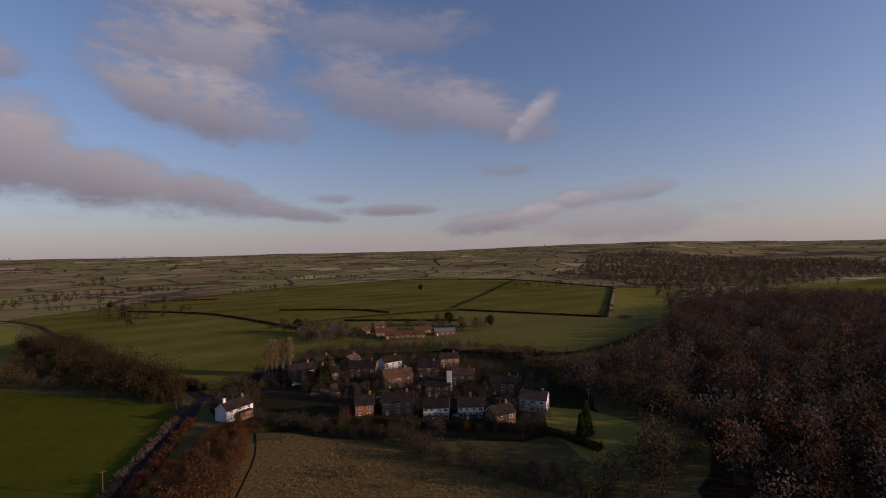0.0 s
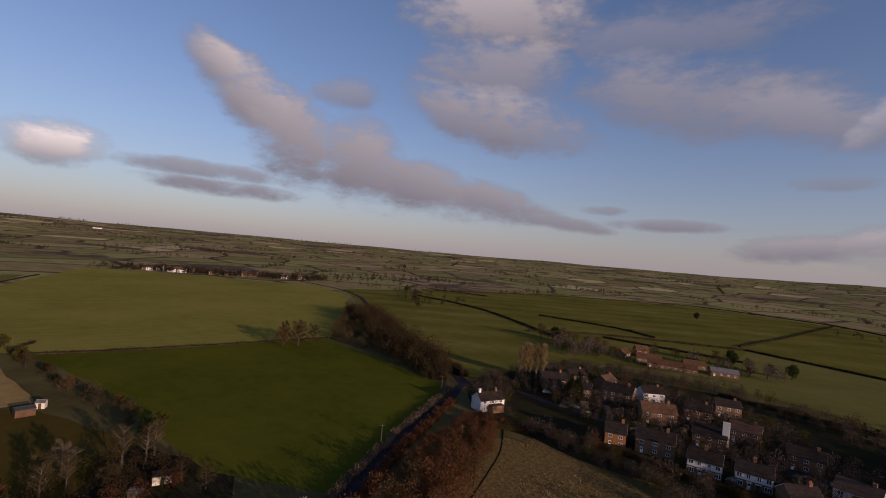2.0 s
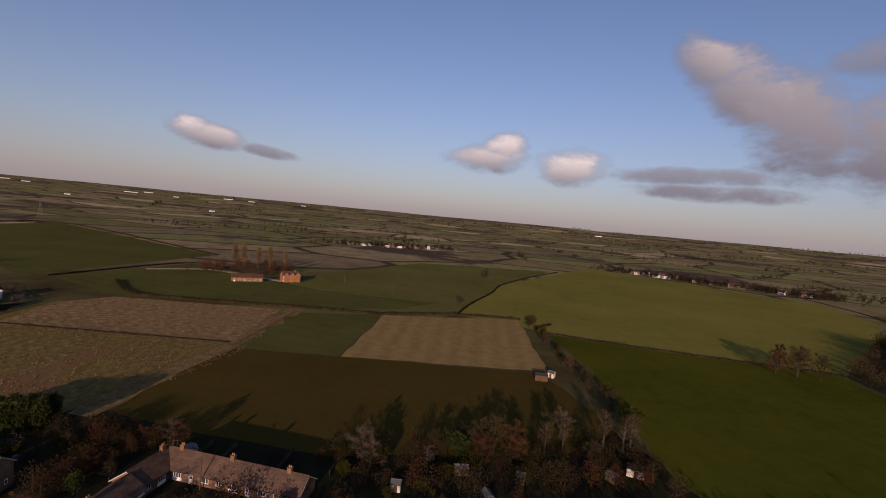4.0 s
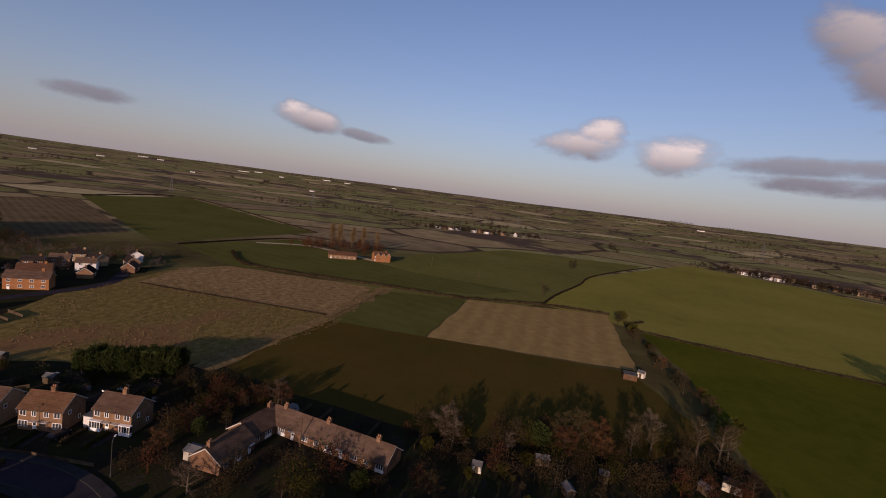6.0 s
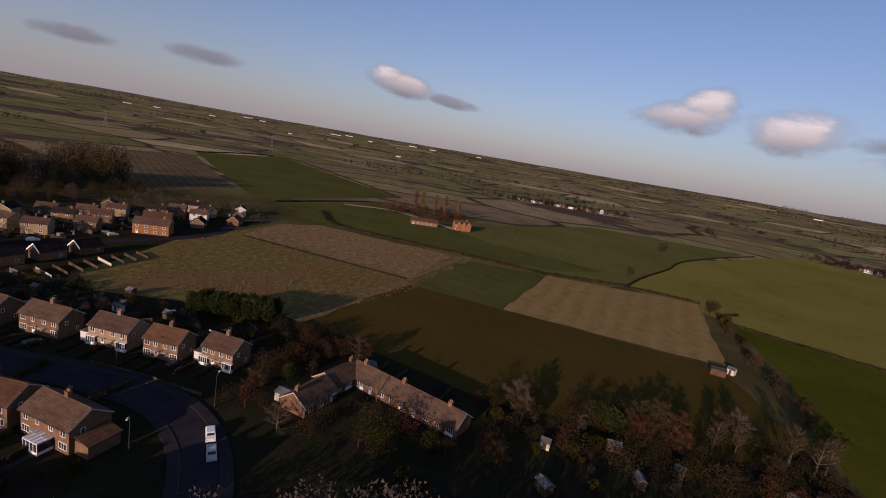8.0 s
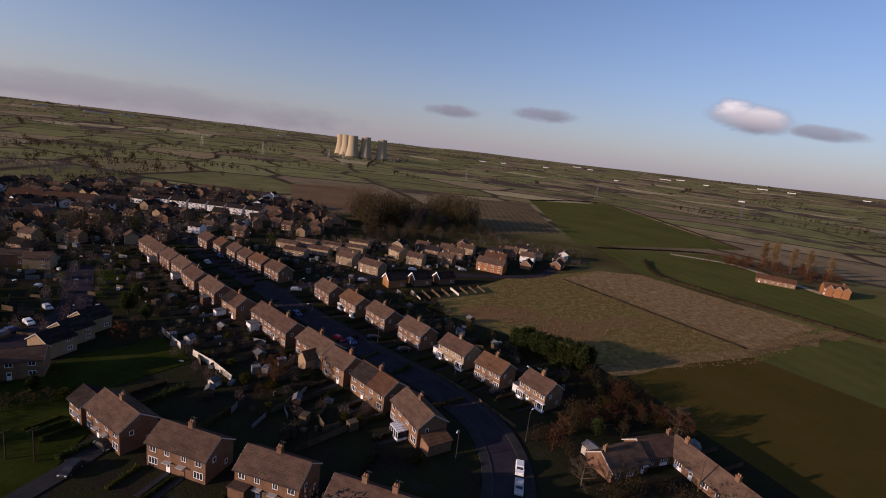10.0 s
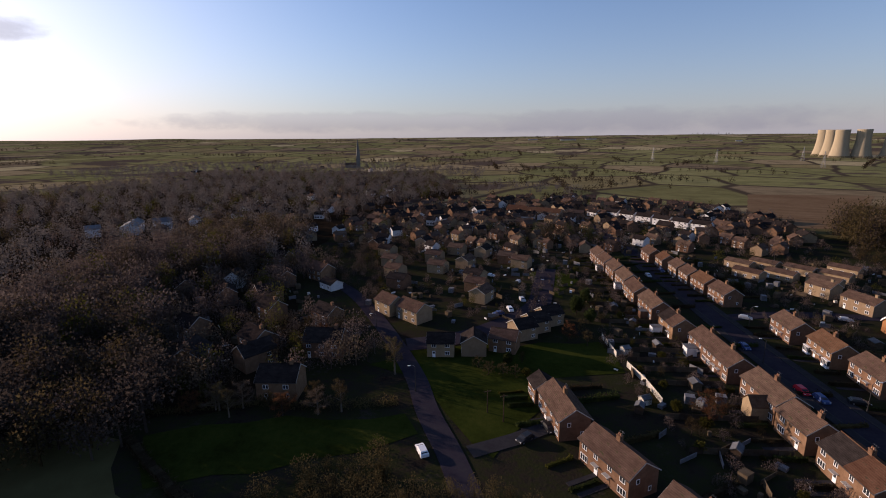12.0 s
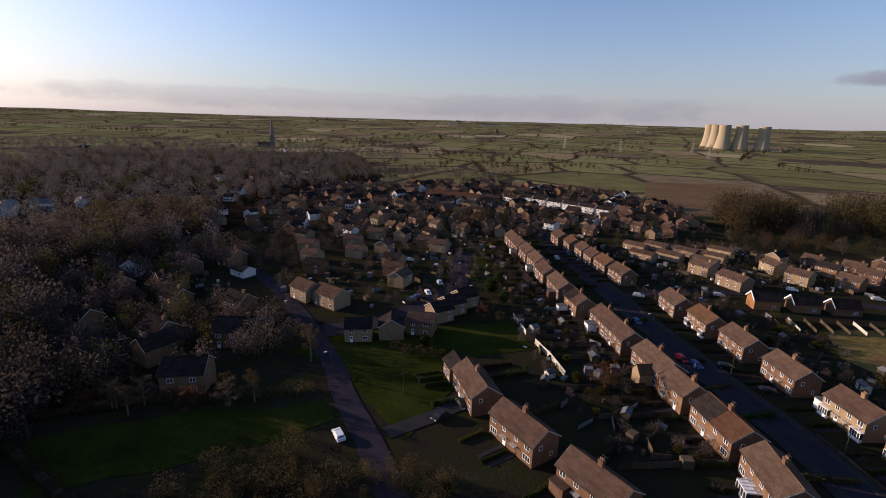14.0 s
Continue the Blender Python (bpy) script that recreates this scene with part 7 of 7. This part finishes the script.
# ---------------------------------------------------------------- landmarks
def cooling_tower(x, y, h, label):
    t = thing("cooling_tower", label, "cooling tower", "power station towers")
    g = Geo()
    rings = []
    for i in range(25):
        u = i / 24
        rings.append((h * (0.215 + 0.165 * (u - 0.78) ** 2), h * (0.07 + 0.93 * u)))
    inner = [(r - 0.6, z) for r, z in reversed(rings)]
    g.lathe(rings + inner, 48)
    part("shell", g, CONCRETE, t, smooth=True)
    legs = Geo()
    r0 = rings[0][0]
    for i in range(36):
        a, b = 6.2832 * i / 36, 6.2832 * (i + 0.5) / 36
        legs.tube((r0 * 1.05 * math.cos(a), r0 * 1.05 * math.sin(a), 0), (r0 * math.cos(b), r0 * math.sin(b), h * 0.075), 0.5, 0.5, 4)
    part("leg_ring", legs, CONCRETE, t)
    t.matrix_basis = pose(x, y, land(x, y))
    return t


for x, y in ((-809, -1608), (-798, -1546), (-789, -1483)):
    cooling_tower(x, y, 74, "pale concrete cooling tower lit by low sun")
cooling_tower(-833, -1471, 74, "shaded concrete cooling tower behind the group")
cooling_tower(-890, -1456, 71, "concrete cooling tower standing apart")


def pylon(h):
    """A lattice tower of four tapering legs, crossed braces and three arms with insulators."""
    t = thing("electricity_pylon", "grey steel lattice electricity pylon", "pylon", "pylons")
    lv = [(0.0, 0.11), (0.25, 0.075), (0.5, 0.045), (0.75, 0.028), (1.0, 0.006)]
    cor = ((-1, -1), (1, -1), (1, 1), (-1, 1))
    at = lambda c, u, w: (c[0] * w * h, c[1] * w * h, u * h)
    for i in range(4):
        a, b = cor[i], cor[(i + 1) % 4]
        leg = Geo()
        for (u0, w0), (u1, w1) in zip(lv, lv[1:]):
            leg.tube(at(a, u0, w0), at(a, u1, w1), 0.2, 0.17, 4)
            for p, q in ((a, b), (b, a)):
                brace = Geo()
                brace.tube(at(p, u0, w0), at(q, u1, w1), 0.09, 0.09, 3)
                part("brace", brace, STEEL, t)
        part("leg", leg, STEEL, t)
    for u, s in ((0.62, 0.2), (0.76, 0.26), (0.9, 0.18)):
        arm = Geo()
        arm.tube((-s * h, 0, u * h), (s * h, 0, u * h), 0.22, 0.22, 4)
        arm.tube((-s * h, 0, u * h), (0, 0, (u + 0.06) * h), 0.09, 0.09, 3)
        arm.tube((s * h, 0, u * h), (0, 0, (u + 0.06) * h), 0.09, 0.09, 3)
        arm = part("crossarm", arm, STEEL, t)
        for sg in (-1, 1):
            drop = Geo()
            drop.lathe([(0.05, u * h), (0.16, u * h - 0.4), (0.16, u * h - 2.2), (0.05, u * h - 2.6)], 6, 0, sg * s * h)
            part("insulator", drop, GUTTER, arm)
    return t


PYLON = pylon(34)
for i, (x, y, h) in enumerate(((-736, -823, 30), (-892, -575, 32), (-1000, -330, 34), (-1186, 738, 42), (-560, -1100, 34), (-420, -1280, 34), (-640, -1350, 36), (-300, -1400, 36), (-1050, 120, 36))):
    m = pose(x, y, land(x, y), 0, 0, 40) @ Matrix.Diagonal((h / 34, h / 34, h / 34, 1))
    if i:
        copy_thing(PYLON, m @ Matrix.Diagonal((34 / 30, 34 / 30, 34 / 30, 1)))
    else:
        PYLON.matrix_basis = m

# church with a tall spire
ch = thing("church", "dark stone church with a tall spire", "church")
g = Geo()
g.box(-4.5, -4.5, 0, 4.5, 4.5, 27)
part("tower", g, STONE, ch)
g = Geo()
g.lathe([(4.9, 27), (0.3, 68)], 8)
part("spire", g, STONE, ch)
part("nave", gable_body(26, 11, 7, 12), STONE, ch).matrix_basis = pose(17, 0, 0)
g = Geo()
for sg in (-1, 1):
    g.add([(4, sg * 5.9, 6.7), (30.4, sg * 5.9, 6.7), (30.4, 0, 12.1), (4, 0, 12.1), (4, sg * 5.9, 7.0), (30.4, sg * 5.9, 7.0), (30.4, 0, 12.4), (4, 0, 12.4)],
          [(0, 1, 2, 3), (7, 6, 5, 4), (0, 4, 5, 1), (1, 5, 6, 2), (2, 6, 7, 3), (3, 7, 4, 0)])
part("nave_roof", g, TILE_BROWN, ch)
ch.matrix_basis = pose(424, -1069, 0, 0, 0, 20)

# white sheds and depots on the far plain
DEPOT = None
for bear, far, L in ((-116, 3200, 150), (-114.5, 3350, 110), (-112, 3100, 60), (-107, 3300, 120), (-104.6, 3200, 90), (-99, 3400, 80), (-134, 2700, 60), (-129, 2800, 70), (-125.5, 3500, 120), (-124, 3300, 80), (-136.5, 2600, 70),
                     (-64, 3000, 90), (-177, 3300, 240), (-174.5, 3350, 160), (179, 3400, 150), (-160, 3000, 70), (-121, 2300, 40), (-108.5, 1900, 40)):
    x, y, b = far * math.sin(radians(bear)), far * math.cos(radians(bear)), bear + 84
    if DEPOT is None:
        DEPOT = thing("warehouse", "large pale metal-clad warehouse on the plain", "warehouse", "far warehouses")
        part("wall", gable_body(60, 24, 8, 11), RENDER_WHITE, DEPOT)
        gable_roof(DEPOT, 60, 24, 8, 11, FELT, 0.5)
        d = DEPOT
    else:
        d = copy_thing(DEPOT, Matrix.Identity(4))
    d.matrix_basis = pose(x, y, land(x, y), 0, 0, 90 - b) @ Matrix.Diagonal((L / 140, 0.7, 0.5, 1))


# ---------------------------------------------------------------- street things
def pole(x, y, h, lean=0.0):
    t = thing("utility_pole", "weathered wooden utility pole", "pole", "wooden poles")
    g = Geo()
    g.tube((0, 0, -0.3), (0, 0, h), 0.15, 0.10, 8)
    part("post", g, PALE_FENCE if lean else FENCE, t)
    g = Geo()
    g.box(-0.9, -0.06, h - 0.5, 0.9, 0.06, h - 0.36)
    part("crossarm", g, FENCE, t)
    t.matrix_basis = pose(x, y, 0, lean, 0, 30)


for x, y, h in ((-331, 65, 9), (-360, 20, 9), (-393, -20, 9), (-272, 106, 8), (-92, 196, 7), (-78, 128, 7), (72, 176, 9), (-60, 150, 5), (-98, -27, 7), (7, -98, 7), (11, -101, 6)):
    pole(x, y, h)

LAMP = thing("street_lamp", "grey concrete street lamp with curved arm", "street lamp", "street lamps")
g = Geo()
g.lathe([(0.16, 0), (0.15, 0.8), (0.09, 1.0), (0.06, 7.0)], 8)
part("column", g, KERB, LAMP)
g = Geo()
g.tube((0, 0, 7.0), (0.5, 0, 7.5), 0.05, 0.045, 6)
g.tube((0.5, 0, 7.5), (1.3, 0, 7.6), 0.045, 0.04, 6)
part("arm", g, STEEL, LAMP)
g = Geo()
g.box(1.2, -0.13, 7.5, 1.9, 0.13, 7.68)
part("lantern", g, LENS, LAMP)
for i, (x, y, r) in enumerate(((-78.5, -57, 200), (-79.5, -84, 180), (-76, -118, 180), (-63, -140, 0), (-70, -168, 180), (-55, -200, 0), (-52, -262, 0), (30, -107, 30), (52, -140, 30), (-60, -60, 30), (-47, -40, 60))):
    if i:
        copy_thing(LAMP, pose(x, y, 0, 0, 0, r))
    else:
        LAMP.matrix_basis = pose(x, y, 0, 0, 0, r)


def car(colour, van=False):
    t = thing("van" if van else "car", ("white panel van parked at the kerb" if van else colour + " car parked beside the road"), "van" if van else "car", "parked vehicles")
    L, W, H = (5.0, 1.95, 2.2) if van else (4.2, 1.75, 1.45)
    prof = [(-L / 2, 0.3), (-L / 2, 0.95), (-L / 2 + 0.25, 1.0)]
    prof += [(-L / 2 + 0.35, H), (L / 2 - 1.5, H), (L / 2 - 0.75, 1.15)] if van else [(-L / 2 + 0.55, H), (0.45, H), (1.15, 0.98)]
    prof += [(L / 2 - 0.2, 0.85), (L / 2, 0.6), (L / 2, 0.3)]
    k = len(prof)
    g = Geo()
    tuck = lambda z: W / 2 * (0.80 if z > 1.05 and not van else 0.93 if z > 1.05 else 1.0)
    g.add([(x, -tuck(z), z) for x, z in prof] + [(x, tuck(z), z) for x, z in prof],
          [tuple(range(k))[::-1], tuple(range(k, 2 * k))] + [(i, (i + 1) % k, k + (i + 1) % k, k + i) for i in range(k)])
    part("body", g, CAR_PAINTS[colour], t)
    for sg in (-1, 1):
        w = Geo()
        y = sg * (W / 2 * (0.93 if van else 0.87) + 0.005)
        a, b = ((L / 2 - 1.75, L / 2 - 0.95) if van else (-1.35, 0.75))
        w.add([(a, y, 1.08), (b, y, 1.08), (b - 0.3, y * (1 if van else 0.94), H - 0.14), (a + 0.15, y * (1 if van else 0.94), H - 0.14), (a, y * 0.96, 1.08), (b, y * 0.96, 1.08), (b - 0.3, y * 0.9, H - 0.14), (a + 0.15, y * 0.9, H - 0.14)],
              [(0, 1, 2, 3), (7, 6, 5, 4), (0, 4, 5, 1), (1, 5, 6, 2), (2, 6, 7, 3), (3, 7, 4, 0)])
        part("side_window", w, GLASS, t)
    for nm, x0, x1 in (("windscreen", (L / 2 - 1.46 if van else 0.5), (L / 2 - 0.8 if van else 1.1)), ("rear_window", -L / 2 + 0.30 if van else -L / 2 + 0.53, -L / 2 + 0.26 if van else -L / 2 + 0.3)):
        w = Geo()
        hw = W / 2 * 0.72
        lift = 0.03 if nm == "windscreen" else 0.0
        back = -0.03 if nm == "rear_window" else 0.0
        w.add([(x0 + back, -hw, H - 0.1 + lift), (x0 + back, hw, H - 0.1 + lift), (x1 + back, hw, 1.08 + lift), (x1 + back, -hw, 1.08 + lift), (x0, -hw, H - 0.16), (x0, hw, H - 0.16), (x1, hw, 1.02), (x1, -hw, 1.02)],
              [(0, 1, 2, 3), (7, 6, 5, 4), (0, 4, 5, 1), (1, 5, 6, 2), (2, 6, 7, 3), (3, 7, 4, 0)])
        part(nm, w, GLASS, t)
    for x in (-L / 2 + 0.8, L / 2 - 0.85):
        for sg in (-1, 1):
            w = Geo()
            w.tube((x, sg * (W / 2 - 0.2), 0.31), (x, sg * (W / 2 + 0.01), 0.31), 0.31, 0.31, 12)
            wheel = part("wheel", w, TYRE, t)
            r = Geo()
            r.tube((x, sg * (W / 2), 0.31), (x, sg * (W / 2 + 0.02), 0.31), 0.19, 0.19, 8)
            part("rim", r, CHROME, wheel)
    for sg in (-1, 1):
        w = Geo()
        w.box(L / 2 - 0.12, sg * W * 0.36 - 0.16, 0.62, L / 2 + 0.012, sg * W * 0.36 + 0.16, 0.76)
        part("headlight", w, LENS, t)
    return t


CARS = {c: car(c) for c in CAR_PAINTS}
parked = set()
for c, x, y, b in (("white", 22.6, -84.0, 148), ("white", -69.6, -50.8, 50), ("silver", -65.2, -47.0, 50), ("red", -65.5, -124.5, -8), ("blue", -68, -121, -8), ("black", -80, -109, -80),
                   ("silver", -72, -176, -70), ("blue", -62, -150, -8), ("black", -76, -121, -80), ("black", -3, -97, -30),
                   ("silver", -50, -226, -8), ("black", 2, -92, 40), ("white", 10, -170, -20), ("silver", 6, -182, -20), ("blue", 14, -165, 60), ("silver", 9, -205, 20), ("white", 22, -214, -70), ("silver", -168, -182, -70), ("white", -186, -182, 30),
                   ("white", -52, 230, 70), ("silver", -36, 216, 100), ("black", -88, -76, -80), ("silver", -105, -180, -75), ("white", -140, -190, -60), ("silver", -66, -238, -80), ("blue", -58, -236, -8)):
    m = pose(x, y, 0.07, 0, 0, 90 - b)
    if c in parked:
        copy_thing(CARS[c], m)
    else:
        parked.add(c)
        CARS[c].matrix_basis = m


def fence(label, line, h=1.7, material=None, name="fence", step=2.0, category="fence"):
    """Board panels between posts along a line."""
    t = thing(name, label, category, "garden fences")
    pts = [Vector((x, y, 0)) for x, y in line]
    for a, b in zip(pts, pts[1:]):
        k = max(1, round((b - a).length / step))
        d = (b - a) / k
        rot = math.degrees(math.atan2(d.y, d.x))
        for i in range(k):
            key = ("panel", h, round(d.length, 1), material)
            if key not in CACHE:
                g = Geo()
                w = d.length
                for q in range(4):
                    z = 0.06 + (h - 0.1) * q / 4
                    g.box(0.05, -0.02 - 0.012 * (q % 2), z, w - 0.05, 0.02, z + (h - 0.1) / 4 - 0.015)
                p = Geo()
                p.box(-0.05, -0.05, -0.1, 0.05, 0.05, h + 0.08)
                CACHE[key] = (mesh_of("panel", g, material or FENCE), mesh_of("post", p, material or FENCE))
            for nm, me in zip(("panel", "post"), CACHE[key]):
                o = part(nm, me, None, t)
                o.matrix_basis = Matrix.Translation(a + d * i) @ pose(0, 0, 0, 0, 0, rot)
    return t


fence("pale sunlit board fence along the gardens", [(-20.5, -150), (-23, -136.5)], 1.9, PALE_FENCE, step=2.7)
fence("pale sunlit board fence along the gardens", [(-25, -131), (-28, -122), (-30, -112)], 1.9, PALE_FENCE, step=2.7)
for y in (-80.8, -96.5, -108.5, -124.0, -131.5, -137.0, -143.5, -149.8, -166.0, -184.0, -199.5):
    x = -53 + (-80 - y) * 0.13
    fence("weathered garden fence between back plots", [(x, y), (x + 20, y + 2.5)], 1.6, step=2.9)
for y in (-75, -88.5, -104.5, -121.5, -138.5, -153.5):
    x = -99 + (-75 - y) * 0.2
    fence("weathered garden fence behind the semis", [(x, y), (x - 16, y - 1)], 1.6, step=2.7)
for x, y in ((-106, -13), (-104, -1), (-108, -27), (-109, -33)):
    fence("low fence behind the bungalows", [(x, y), (x - 9, y + 2)], 1.3, step=2.3)
for i in range(9):
    x = -112 - i * 5.2
    fence("pale garden fence below the gabled terrace", [(x, -158.5 + i * 0.5), (x + 3.0, -147.5 + i * 0.2)], 1.3, PALE_FENCE if i % 4 == 1 else FENCE, step=2.8)
rail_fence = thing("rail_fence", "weathered wooden post and rail fence beside rough grass", "fence", "field fences")
post, rail = Geo(), Geo()
post.box(-0.07, -0.07, -0.1, 0.07, 0.07, 1.25)
rail.box(0.0, -0.03, -0.05, 3.0, 0.03, 0.05)
post, rail = mesh_of("post", post, FENCE), mesh_of("rail", rail, FENCE)
for i in range(25):
    at = Vector((-199.0 - 2.955 * i, -51.0 + 0.52 * i, 0.0))
    part("post", post, None, rail_fence).matrix_basis = Matrix.Translation(at)
    for z in (0.6, 1.1):
        part("rail", rail, None, rail_fence).matrix_basis = Matrix.Translation(at + Vector((0, 0, z))) @ pose(0, 0, 0, 0, 0, 170)
fence("garden wall at the corner plot", [(-22, -64), (-30, -56), (-36, -44)], 1.0, FENCE, step=2.5)
fence("low front fence along the pavement", [(-80.5, -62), (-81, -78), (-80, -92)], 0.9, FENCE, step=2.7)


def shed(x, y, b, w=2.4, d=1.9, h=2.0, wall=None, roof=None, label="small wooden garden shed with felt roof"):
    t = thing("garden_shed", label, "shed", "garden sheds")
    part("wall", gable_body(w, d, h, h + 0.5), wall or FENCE, t)
    gable_roof(t, w, d, h, h + 0.5, roof or FELT, 0.15, trim=False, side_over=0.12)
    g = Geo()
    g.box(-0.4, -d / 2 - 0.04, 0, 0.4, -d / 2 - 0.005, 1.8)
    part("door", g, FENCE, t)
    t.matrix_basis = pose(x, y, 0, 0, 0, 90 - b)


for i, (x, y, b) in enumerate(((-24, -108, 20), (-40, -122, -8), (-36, -145, -8), (-26, -140, 60), (-40, -95, 30), (-28, -178, 0), (-32, -163, 20), (-110, -98, -5), (-106, -112, 10), (-118, -120, 0), (-104, -140, 5), (-101, -158, 0), (-98, -14, 20), (-112, -34, 60),
                               (-95, 34, 80), (-103, 44, 20), (-104, 68, 60), (-84, 14, 50), (-99, 14, 10), (20, 172, 20), (-106, 30, 0))):
    shed(x, y, b, 2.2 + (i % 3) * 0.5, 1.8 + (i % 2) * 0.5, 1.9, PALE_FENCE if i % 5 == 3 else FENCE, FELT)
shed(-177, 75, 10, 5.0, 3.4, 2.3, TILE_RED, GUTTER, "red-brown timber stable with dark roof")
shed(-181, 81, 40, 2.6, 2.4, 2.1, PALE_FENCE, FELT, "small pale field shelter")
shed(-107, 76, 30, 4.2, 3.2, 2.2, PALE_FENCE, TILE_DARK, "pale summerhouse among trees")
shed(-88, -46, 10, 3.4, 2.8, 2.2, PALE_FENCE, FELT, "flat pale garage behind the bungalows")
shed(-26, -112, 60, 2.4, 1.8, 1.7, PALE_FENCE, FELT, "white greenhouse in a back garden")
